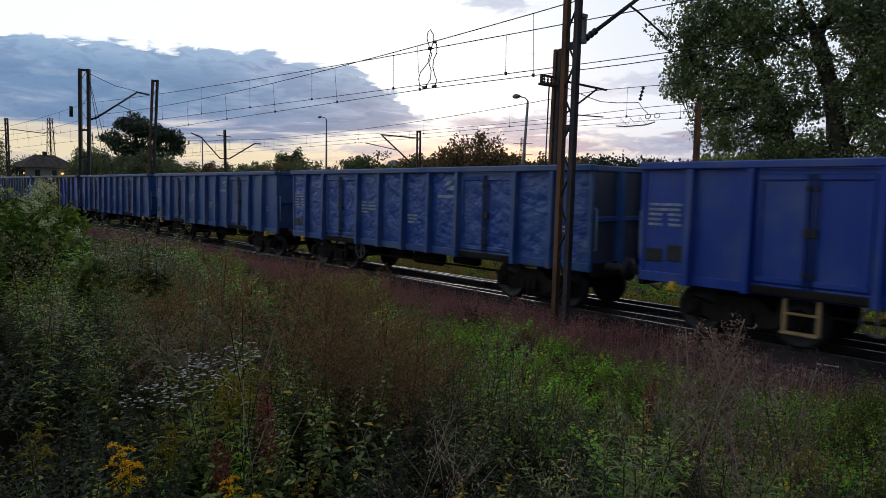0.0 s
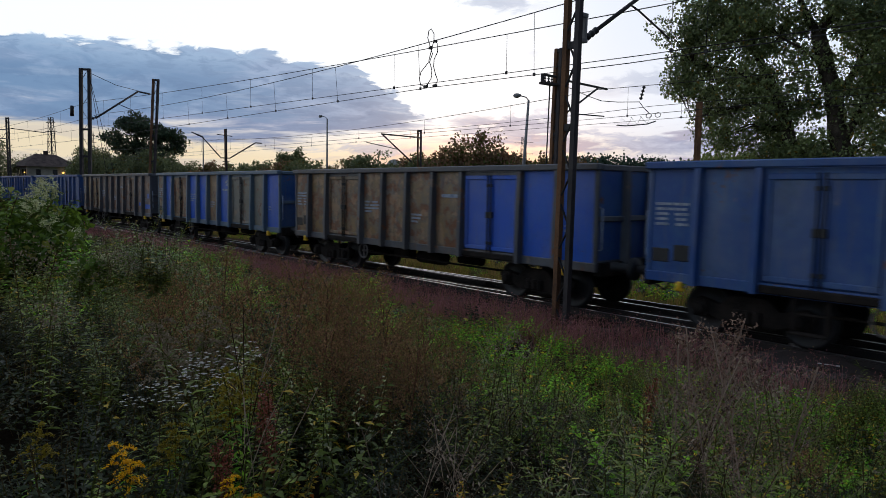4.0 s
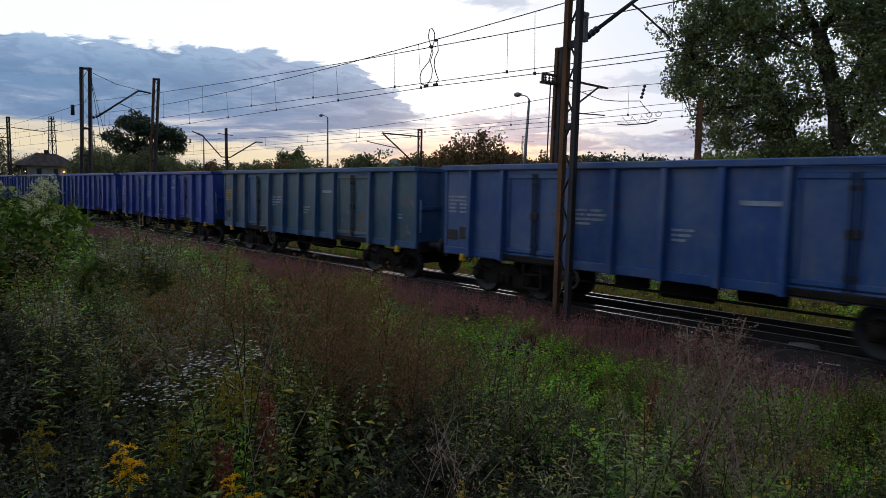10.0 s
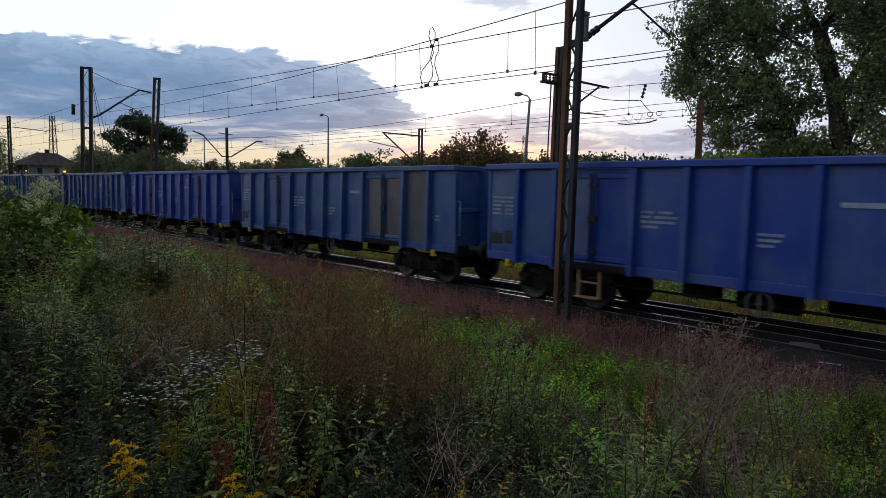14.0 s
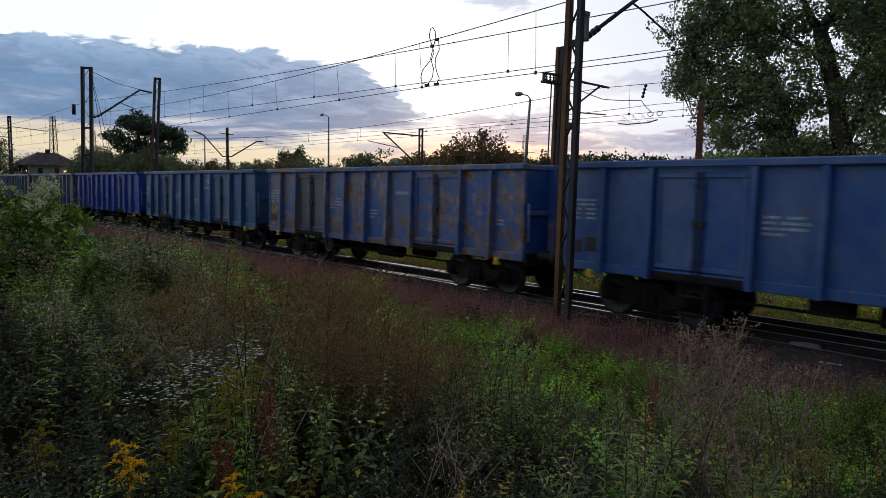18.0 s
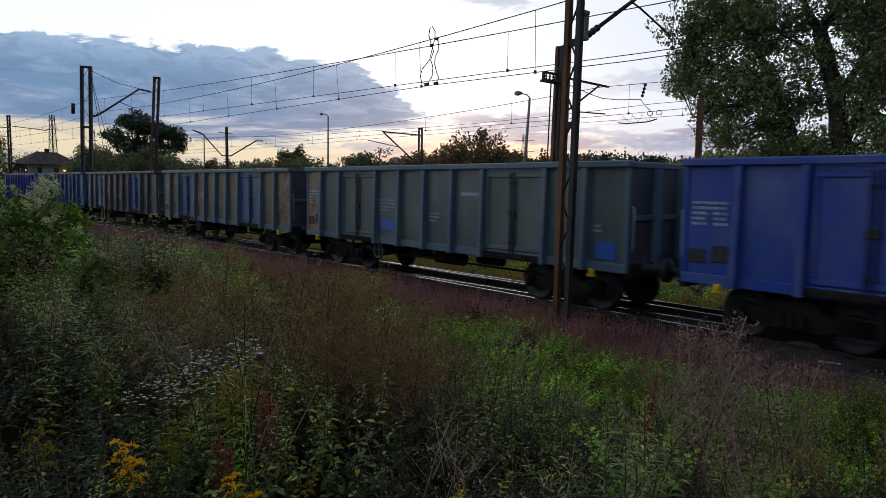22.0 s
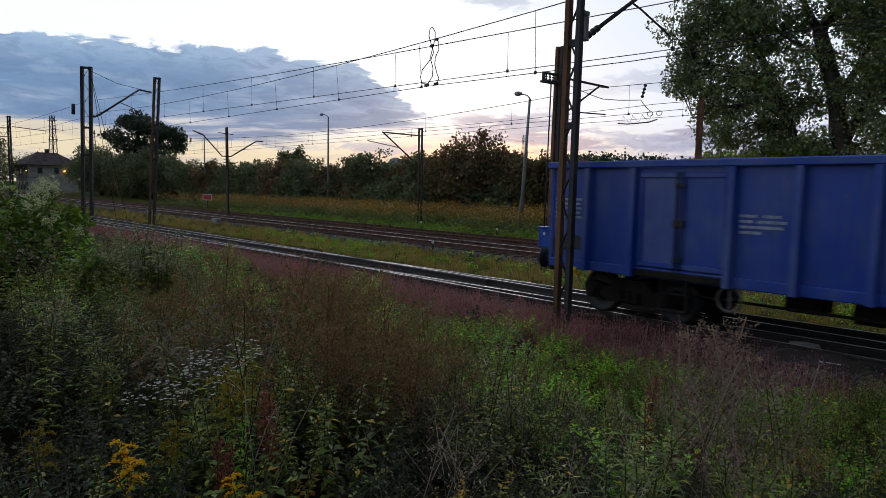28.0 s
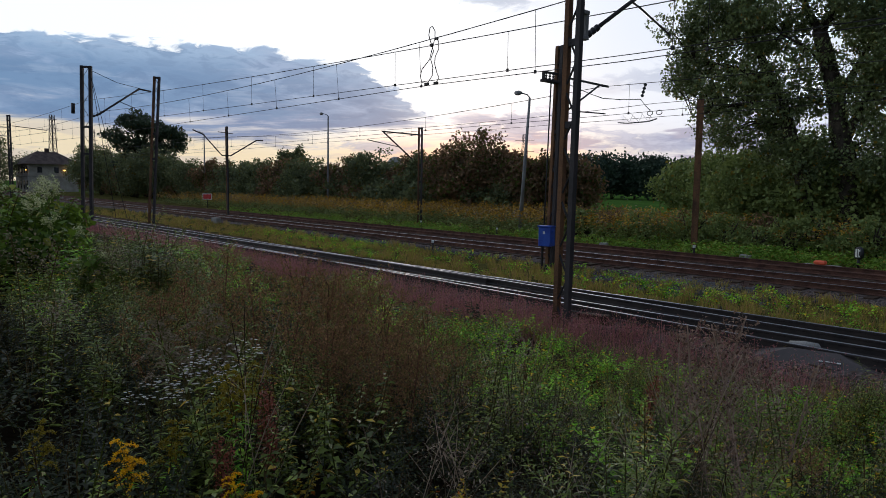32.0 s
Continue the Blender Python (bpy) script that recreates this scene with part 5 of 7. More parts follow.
    tree("oak_tree", -125.6, 37.7, 12, "broad dark oak with open boughs behind the railway",
         [(0.55, 0.35, [(0, 0, -0.2), (-0.2, 0, 3.5), (-0.4, 0, 6.5)]), (0.34, 0.1, [(-0.4, 0, 6.5), (-1.1, 0.3, 10.0), (-2, 0.5, 13)]), (0.3, 0.1, [(-0.4, 0, 6.5), (1.2, 0, 9.5), (3.6, 0, 11)]), (0.28, 0.08, [(-0.4, 0, 6.3), (-2.0, 0, 8.2), (-5.0, 0, 10.4)]), (0.24, 0.08, [(-0.3, 0, 5.5), (2.0, 0, 7.8), (5.0, 0, 9.6)])],
         [(-1.6, 13.0, 2.8, 1.8, 44), (2.1, 11.4, 3.4, 1.7, 50), (4.9, 10.1, 1.7, 1.6, 22), (-3.1, 9.5, 2.5, 1.3, 26), (-5.4, 10.8, 1.2, 0.8, 9), (0.7, 8.6, 4.0, 1.0, 30), (-1.0, 5.5, 4.5, 2.0, 30)],
         MAT["leaf_oak"], 0.34, 62, 1.15, "trees behind the house", 73.3)
    for x, y, top, r, s in ((-117.5, 36.0, 8.2, 4.6, 2), (-111.0, 36.6, 6.8, 3.4, 9), (-124.5, 35.6, 7.4, 3.8, 10), (-136.0, 37.0, 9.0, 4.6, 3), (-146.0, 35.0, 10.0, 4.5, 4), (-84.8, 44.5, 7.9, 2.4, 5), (-188.4, 22.0, 12.6, 6.0, 6), (-228.0, 38.0, 11.0, 7.0, 7), (-160.0, 36.5, 10.0, 4.5, 8)):
        shrub("oak_tree", x, y, top, r, MAT["leaf_dark"], 300 + s, "dark broad-crowned tree behind the railway", "tree", "trees behind the house", 0.31, 70, 120)


build_trees()

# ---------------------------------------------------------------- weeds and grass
# dark leaf green, deepened further to stand in for shade between the plants
MAT["dusk"] = leafy("shade_toned_leaves", rgb(20, 24, 15), rgb(66, 76, 46), rgb(120, 116, 60), 0.02, 0.5, 0.8, 0.12, 0.08)
MAT["herb"] = leafy("nettle_leaves", rgb(40, 52, 20), rgb(150, 166, 72), rgb(196, 164, 58), 0.04, 0.42, 0.8, 0.16, 0.22)
MAT["lush"] = leafy("lush_leaves", rgb(62, 126, 24), rgb(184, 238, 80), rgb(232, 200, 56), 0.07, 0.45, 0.6, 0.12, 0.28)
MAT["dry"] = leafy("dry_seed_heads", rgb(112, 86, 60), rgb(190, 146, 104), rgb(110, 108, 56), 0.25, 0.9, 0.5)
MAT["drystem"] = leafy("dead_brown_twigs", rgb(84, 60, 46), rgb(140, 104, 80), rgb(54, 40, 32), 0.25, 0.9, 0.5)
MAT["grass"] = leafy("grass_blades", rgb(116, 110, 54), rgb(196, 178, 96), rgb(176, 136, 100), 0.2, 0.7, 0.3)
MAT["redgrass"] = leafy("red_brown_grass", rgb(144, 92, 92), rgb(204, 144, 138), rgb(140, 122, 80), 0.12, 0.85, 0.4)
MAT["twig"] = leafy("grey_brown_twigs", rgb(112, 96, 82), rgb(204, 184, 158), rgb(64, 50, 40), 0.3, 0.9, 0.5)
MAT["petal"] = leafy("white_petals", rgb(196, 192, 184), rgb(226, 222, 214))
MAT["cream"] = leafy("cream_flower_sprays", rgb(186, 188, 140), rgb(232, 230, 190), rgb(130, 142, 80), 0.15)
MAT["beige"] = leafy("faded_goldenrod_plumes", rgb(110, 96, 76), rgb(164, 148, 124), rgb(92, 92, 50), 0.2)
MAT["gold"] = leafy("yellow_goldenrod_flowers", rgb(232, 178, 14), rgb(252, 212, 56))
MAT["stemcol"] = leafy("weed_stems", rgb(72, 60, 40), rgb(112, 98, 62), rgb(76, 86, 40), 0.4, 0.85)


def strip(a, b, w0, w1, turn):
    """One flat quad from a to b."""
    a, b = np.asarray(a, float), np.asarray(b, float)
    s = np.array((math.cos(turn), math.sin(turn), 0.0))
    return [a - s * w0, a + s * w0, b + s * w1, b - s * w1]


class Plant:
    """Quads of one plant form, with a material number for each."""

    def __init__(self, seed):
        self.rng = np.random.default_rng(seed)
        self.q, self.m = [], []

    def quad(self, pts, mat):
        self.q.append(np.asarray(pts, float))
        self.m.append(mat)

    def leaf(self, at, d, size, width, mat, roll=0.0):
        d = np.asarray(d, float)
        d = d / np.linalg.norm(d)
        s = np.cross(d, (0, 0, 1.0))
        s = s / (np.linalg.norm(s) + 1e-9)
        up = np.cross(s, d)
        s = s * math.cos(roll) + up * math.sin(roll)
        at = np.asarray(at, float)
        mid = at + d * size * 0.45 + up * width * 0.35
        self.quad([at, mid + s * width, at + d * size - up * size * 0.15, mid - s * width], mat)

    def stem(self, pts, w, mat):
        for a, b in zip(pts[:-1], pts[1:]):
            t = self.rng.uniform(0, math.pi)
            self.quad(strip(a, b, w, w * 0.85, t), mat)
            self.quad(strip(a, b, w, w * 0.85, t + math.pi / 2), mat)

    def arrays(self):
        return np.array(self.q), np.array(self.m)


def curve_up(rng, h, lean):
    q = rng.uniform(0, 2 * math.pi)
    return [np.array((math.cos(q) * lean * (t ** 1.6), math.sin(q) * lean * (t ** 1.6), h * t)) for t in (0, 0.35, 0.7, 1.0)]


def on_path(pts, t):
    u = min(t, 0.999) * (len(pts) - 1)
    i = int(u)
    return pts[i] * (1 - (u - i)) + pts[i + 1] * (u - i)


def goldenrod(seed, h=1.1, plume=2, petal=0.024):
    """Narrow leaves up the stem and an arching plume."""
    p = Plant(seed)
    for k in range(2):
        pts = [c + np.array((0.04 * k, 0.03 * k, 0)) for c in curve_up(p.rng, h * p.rng.uniform(0.8, 1.1), 0.16)]
        p.stem(pts, 0.003, 1)
        for i in range(26):
            t, q = 0.15 + 0.68 * i / 26, i * 2.4
            L = 0.10 * (1.1 - 0.5 * t) * p.rng.uniform(0.8, 1.2)
            p.leaf(on_path(pts, t), (math.cos(q), math.sin(q), p.rng.uniform(-0.2, 0.5)), L, L * 0.11, 0)
        for i in range(11):
            t, q = 0.80 + 0.2 * i / 11, i * 2.2
            L = 0.17 * (1.25 - t) * 3
            base = on_path(pts, t)
            for j in range(9):
                f = (j + 1) / 9
                at = base + np.array((math.cos(q) * L * f, math.sin(q) * L * f, 0.06 * math.sin(f * 2.6)))
                d = p.rng.normal(size=3)
                p.leaf(at, d, petal, petal * 0.33, plume)
    return p.arrays()


def dry_weed(seed, h=1.2, twigs=16, seedsize=0.014, mat=2, tw=1.0):
    """A dead bushy weed: branching bare twigs with small seed heads."""
    p = Plant(seed)
    pts = curve_up(p.rng, h, 0.16)
    p.stem(pts, 0.0045 * tw, 1)
    for i in range(twigs):
        t, q = 0.25 + 0.72 * i / twigs, i * 2.4 + p.rng.uniform(-0.4, 0.4)
        L = h * 0.42 * (1.15 - t) * p.rng.uniform(0.7, 1.2)
        a = on_path(pts, t)
        d = np.array((math.cos(q) * 0.75, math.sin(q) * 0.75, 0.8))
        b = a + d * L
        p.quad(strip(a, b, 0.0022 * tw, 0.0012 * tw, p.rng.uniform(0, 3)), 1)
        for j in range(4):
            f = 0.3 + 0.7 * j / 4
            c = a + d * L * f
            e = c + np.array(p.rng.normal(size=3)) * np.array((0.5, 0.5, 0.3)) * L * 0.35 + np.array((0, 0, L * 0.15))
            p.quad(strip(c, e, 0.0014 * tw, 0.0008 * tw, p.rng.uniform(0, 3)), 1)
            for m in range(4):
                at = c + (e - c) * (0.3 + 0.7 * m / 3) + p.rng.normal(size=3) * 0.006
                p.leaf(at, p.rng.normal(size=3), seedsize * p.rng.uniform(0.7, 1.6), seedsize * 0.4, mat)
    return p.arrays()


def tuft(seed, blades=26, h=0.35, spread=0.10, w=0.0035, mat=0):
    p = Plant(seed)
    for i in range(blades):
        q, r = p.rng.uniform(0, 6.28), spread * p.rng.uniform(0, 1) ** 0.5
        q2, lean = p.rng.uniform(0, 6.28), p.rng.uniform(0.05, 0.5)
        a = np.array((r * math.cos(q), r * math.sin(q), -0.02))
        hh = h * p.rng.uniform(0.6, 1.15)
        b = a + np.array((math.cos(q2) * lean * hh * 0.4, math.sin(q2) * lean * hh * 0.4, hh * 0.6))
        c = b + np.array((math.cos(q2) * lean * hh * 0.7, math.sin(q2) * lean * hh * 0.7, hh * 0.4))
        t = p.rng.uniform(0, 3.14)
        p.quad(strip(a, b, w, w * 0.8, t), mat)
        p.quad(strip(b, c, w * 0.8, w * 0.15, t), mat)
    return p.arrays()


def seed_grass(seed, h=0.42):
    """Reddish grass with fine open heads."""
    p = Plant(seed)
    for i in range(11):
        q, r = p.rng.uniform(0, 6.28), 0.16 * p.rng.uniform(0, 1) ** 0.5
        a = np.array((r * math.cos(q), r * math.sin(q), -0.02))
        b = a + np.array((p.rng.normal() * 0.07, p.rng.normal() * 0.07, h * p.rng.uniform(0.5, 1.1)))
        p.quad(strip(a, b, 0.003, 0.0018, p.rng.uniform(0, 3)), 0)
        for j in range(3):
            at = b + p.rng.normal(size=3) * np.array((0.03, 0.03, 0.05))
            p.leaf(at, p.rng.normal(size=3), 0.045, 0.006, 0)
    return p.arrays()


def bramble(seed, r=0.45, n=90, size=0.085, h=0.5):
    """A low mound of broad leaves."""
    p = Plant(seed)
    for i in range(n):
        q, u = p.rng.uniform(0, 6.28), p.rng.uniform(0, 1) ** 0.5
        rr = r * u
        z = h * (1 - u * u) * p.rng.uniform(0.4, 1.05) + 0.05
        at = (rr * math.cos(q), rr * math.sin(q), z)
        L = size * p.rng.uniform(0.6, 1.3)
        q2 = q + p.rng.normal() * 0.8
        p.leaf(at, (math.cos(q2), math.sin(q2), p.rng.uniform(-0.7, 0.8)), L, L * 0.26, 0, p.rng.uniform(-1.0, 1.0))
        if i % 4 == 0:
            p.quad(strip((rr * 0.4 * math.cos(q), rr * 0.4 * math.sin(q), 0), at, 0.003, 0.002, q), 1)
    return p.arrays()


def daisy(seed, h=0.75):
    p = Plant(seed)
    pts = curve_up(p.rng, h, 0.12)
    p.stem(pts, 0.003, 1)
    for i in range(12):
        t, q = 0.1 + 0.6 * i / 12, i * 2.4
        p.leaf(on_path(pts, t), (math.cos(q), math.sin(q), 0.2), 0.07, 0.009, 0)
    for i in range(15):
        q, r = p.rng.uniform(0, 6.28), 0.13 * p.rng.uniform(0, 1) ** 0.5
        c = pts[-1] + np.array((r * math.cos(q), r * math.sin(q), p.rng.uniform(-0.06, 0.05)))
        p.quad(strip(on_path(pts, 0.75), c, 0.0012, 0.0010, q), 1)
        for k in range(5):
            a = k * 1.257 + q
            p.leaf(c, (math.cos(a), math.sin(a), 0.25), 0.016, 0.006, 2)
    return p.arrays()


def scatter(name, forms, mats, places, label, category, seed, smin=0.75, smax=1.25, squash=None):
    """Sets plant forms at places (x, y), turned and sized at random, as one field."""
    rng = np.random.default_rng(seed)
    V, M = [], []
    pick = rng.integers(0, len(forms), len(places))
    places = np.asarray(places, float)
    for i, (q, m) in enumerate(forms):
        P = places[pick == i]
        if not len(P):
            continue
        a = rng.uniform(0, 2 * math.pi, len(P))
        s = rng.uniform(smin, smax, len(P))
        R = np.zeros((len(P), 3, 3))
        R[:, 0, 0], R[:, 0, 1], R[:, 1, 0], R[:, 1, 1], R[:, 2, 2] = np.cos(a), -np.sin(a), np.sin(a), np.cos(a), 1
        R *= s[:, None, None]
        base = np.stack([P[:, 0], P[:, 1], ground_z(P[:, 0], P[:, 1])], -1)
        flat = q.reshape(-1, 3)
        out = np.einsum("nij,kj->nki", R, flat) + base[:, None, :]
        V.append(out.reshape(-1, 3))
        M.append(np.tile(m, len(P)))
    V, M = np.concatenate(V), np.concatenate(M)
    me = quick(name, V, np.arange(len(V)).reshape(-1, 4), mats, M)
    return tagged(new(name, me), label, category, kind="stuff")


def field(seed, n, x0, x1, y0, y1, keep):
    """n tries of places, kept by a density from 0 to 1."""
    rng = np.random.default_rng(seed)
    x, y = rng.uniform(x0, x1, n), rng.uniform(y0, y1, n)
    k = keep(x, y) > rng.uniform(0, 1, n)
    return np.stack([x[k], y[k]], -1)


def blob(x, y, cx, cy, rx, ry):
    return np.exp(-((x - cx) / rx) ** 2 - ((y - cy) / ry) ** 2)


def in_reach(x, y, least=2.2):
    """The bank before the camera; a clear spot round the camera itself."""
    d = np.hypot(x, y)
    edge = 9.7 - 1.6 * ease(-14, -60, x) - 0.5 * np.sin(0.9 * x)
    return (d > least) & (y < edge) & (bearing(x, y) > 3) & (bearing(x, y) < 78)


def bearing(x, y):
    """Degrees round from the track's line, as seen from the path on the bank."""
    return np.degrees(np.arctan2(y, -x))


def sector(x, y, b, db, d, dd):
    """A soft patch round bearing b and distance d."""
    return np.exp(-((bearing(x, y) - b) / db) ** 2 - ((np.hypot(x, y) - d) / dd) ** 2)


def humps(x, y, k=1.0):
    """Thick and thin places, from half a metre to two metres across, from 0 to 1."""
    n = np.sin(2.3 * k * x + 1.7 * np.sin(1.9 * k * y)) * np.sin(2.6 * k * y + 1.3 * np.sin(1.4 * k * x + 0.8))
    m = np.sin(5.1 * k * x + 2.2 * np.sin(3.3 * k * y + 1.0)) * np.sin(4.7 * k * y + 1.9 * np.sin(3.9 * k * x))
    return np.clip(0.5 + 0.42 * n + 0.22 * m, 0, 1)


def brown(x, y):
    """Where the dead wormwood stands."""
    return np.clip(sector(x, y, 33, 9, 5.6, 1.8) + 0.6 * sector(x, y, 64, 6, 5.0, 1.6), 0, 1)


def fresh(x, y):
    """Where the young bright growth shows."""
    return np.clip(1.3 * sector(x, y, 40, 8, 10.5, 3.0) + 1.2 * sector(x, y, 54, 8, 9.6, 2.8) + 1.3 * sector(x, y, 70, 6, 7.4, 2.8) + 0.8 * sector(x, y, 17, 6, 13.5, 3) + 0.5 * sector(x, y, 47, 5, 7.5, 2.0), 0, 1)


def shade_zone(x, y):
    """Where the leaves take the dark tone that stands in for shade."""
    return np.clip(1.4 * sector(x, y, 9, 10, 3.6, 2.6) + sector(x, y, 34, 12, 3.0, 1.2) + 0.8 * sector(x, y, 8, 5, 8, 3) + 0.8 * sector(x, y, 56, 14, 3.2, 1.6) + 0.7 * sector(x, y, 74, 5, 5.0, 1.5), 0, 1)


def shoots(seed, n=9, h=0.6, foot=0.12, lean=0.3, leaf=0.055, slim=0.36, pairs=11, bare=0.15, sag=0.35):
    """A clump of leafy shoots: leaves in pairs up each stem, held out flat and nodding at their tips."""
    p = Plant(seed)
    r = p.rng
    for k in range(n):
        q = k * 2.4 + r.uniform(-0.5, 0.5)
        hh, out = h * r.uniform(0.55, 1.08), lean * r.uniform(0.3, 1.1)
        a = np.array((math.cos(q), math.sin(q), 0.0))
        pts = [a * (foot * r.uniform(0.2, 1.0) + out * t ** 1.7) + np.array((0, 0, hh * (t - 0.12 * t ** 3))) for t in (0, 0.35, 0.7, 1.0)]
        p.stem(pts, 0.0028, 1)
        turn = r.uniform(0, 3.14)
        for i in range(pairs):
            t = bare + (1 - bare) * (i + 0.5) / pairs
            turn += 1.57 + r.uniform(-0.3, 0.3)
            L = leaf * (0.55 + 0.9 * math.sin(math.pi * min(1, 0.25 + 0.7 * t))) * r.uniform(0.65, 1.15)
            for side in (0, math.pi):
                w = turn + side + r.uniform(-0.3, 0.3)
                p.leaf(on_path(pts, t), (math.cos(w), math.sin(w), 0.55 * t - sag + r.uniform(-0.25, 0.35)), L, L * slim * 0.5, 0, r.uniform(-0.5, 0.5))
        for i in range(4):
            w = i * 1.57 + turn
            p.leaf(pts[-1], (math.cos(w), math.sin(w), 0.9), leaf * 0.5, leaf * slim * 0.25, 0)
    return p.arrays()


def wormwood(seed, h=1.1, arms=34, wide=0.62, seeds=5, fine=0.017):
    """A dead wormwood: a stiff stem, rising side branches and a haze of short twigs with seed."""
    p = Plant(seed)
    r = p.rng
    pts = curve_up(r, h, 0.12)
    p.stem(pts, 0.0045, 1)
    for i in range(arms):
        t = 0.16 + 0.82 * (i + r.uniform(0, 1)) / arms
        q = i * 2.4 + r.uniform(-0.5, 0.5)
        L = wide * h * (1.12 - t) ** 0.7 * r.uniform(0.6, 1.2)
        a = on_path(pts, t)
        d = np.array((math.cos(q) * 0.85, math.sin(q) * 0.85, 0.5))
        arm = [a, a + d * L * 0.5 + np.array((0, 0, 0.05 * L)), a + d * L + np.array((0, 0, 0.28 * L))]
        for u, v in zip(arm[:-1], arm[1:]):
            p.quad(strip(u, v, 0.0019, 0.0013, q + 1.57), 1)
        for j in range(max(5, int(L * 44))):
            f = 0.15 + 0.85 * r.uniform(0, 1)
            c = on_path(arm, f)
            e = c + np.array((r.normal() * 0.7 + d[0] * 0.5, r.normal() * 0.7 + d[1] * 0.5, r.uniform(0.0, 1.0))) * r.uniform(0.03, 0.075)
            p.quad(strip(c, e, 0.0012, 0.0008, r.uniform(0, 3)), 1)
            for m in range(seeds):
                p.leaf(c + (e - c) * r.uniform(0.2, 1.05) + r.normal(size=3) * 0.006, r.normal(size=3), fine * r.uniform(0.6, 1.6), fine * 0.3, 2)
    return p.arrays()


def dead_stems(seed, h=0.8, n=5):
    """Thin bleached stalks that lean and fork, with a few curled leaves left on them."""
    p = Plant(seed)
    r = p.rng
    for k in range(n):
        pts = curve_up(r, h * r.uniform(0.6, 1.1), 0.30)
        pts = [c + np.array((0.07 * math.cos(k * 2.1), 0.07 * math.sin(k * 2.1), 0)) for c in pts]
        p.stem(pts, 0.0026, 1)
        for i in range(9):
            t, q = r.uniform(0.3, 1), r.uniform(0, 6.28)
            a = on_path(pts, t)
            b = a + np.array((math.cos(q), math.sin(q), r.uniform(0.2, 1.2))) * r.uniform(0.06, 0.2) * h
            p.quad(strip(a, b, 0.0014, 0.0009, q), 1)
            for m in range(2):
                p.leaf(a + (b - a) * r.uniform(0.3, 1), r.normal(size=3), 0.022 * r.uniform(0.5, 1.5), 0.005, 2)
    return p.arrays()


def sow(name, forms, mats, rows, label, category, seed):
    """Sets plant forms at rows of (x, y, size), each turned at random, as one field."""
    rng = np.random.default_rng(seed)
    V, M = [], []
    pick = rng.integers(0, len(forms), len(rows))
    for i, (q, m) in enumerate(forms):
        P = rows[pick == i]
        if not len(P):
            continue
        a, k = rng.uniform(0, 2 * math.pi, len(P)), P[:, 2]
        R = np.zeros((len(P), 3, 3))
        R[:, 0, 0], R[:, 0, 1], R[:, 1, 0], R[:, 1, 1], R[:, 2, 2] = np.cos(a), -np.sin(a), np.sin(a), np.cos(a), 1
        R *= k[:, None, None]
        base = np.stack([P[:, 0], P[:, 1], ground_z(P[:, 0], P[:, 1])], -1)
        V.append((np.einsum("nij,kj->nki", R, q.reshape(-1, 3)) + base[:, None, :]).reshape(-1, 3))
        M.append(np.tile(m, len(P)))
    V, M = np.concatenate(V), np.concatenate(M)
    return tagged(new(name, quick(name, V, np.arange(len(V)).reshape(-1, 4), mats, M)), label, category, kind="stuff")


def plots(seed, n, d0, d1, keep, size, b0=3.0, b1=78.0):
    """Places spread evenly over a ring of the bank, kept by a density and sized by the lie of the growth."""
    rng = np.random.default_rng(seed)
    d = np.sqrt(rng.uniform(d0 * d0, d1 * d1, n))
    b = np.radians(rng.uniform(b0, b1, n))
    x, y = -d * np.cos(b), d * np.sin(b)
    k = (keep(x, y) * in_reach(x, y, d0)) > rng.uniform(0, 1, n)
    x, y = x[k], y[k]
    return np.stack([x, y, size(x, y) * rng.uniform(0.8, 1.2, len(x))], -1)


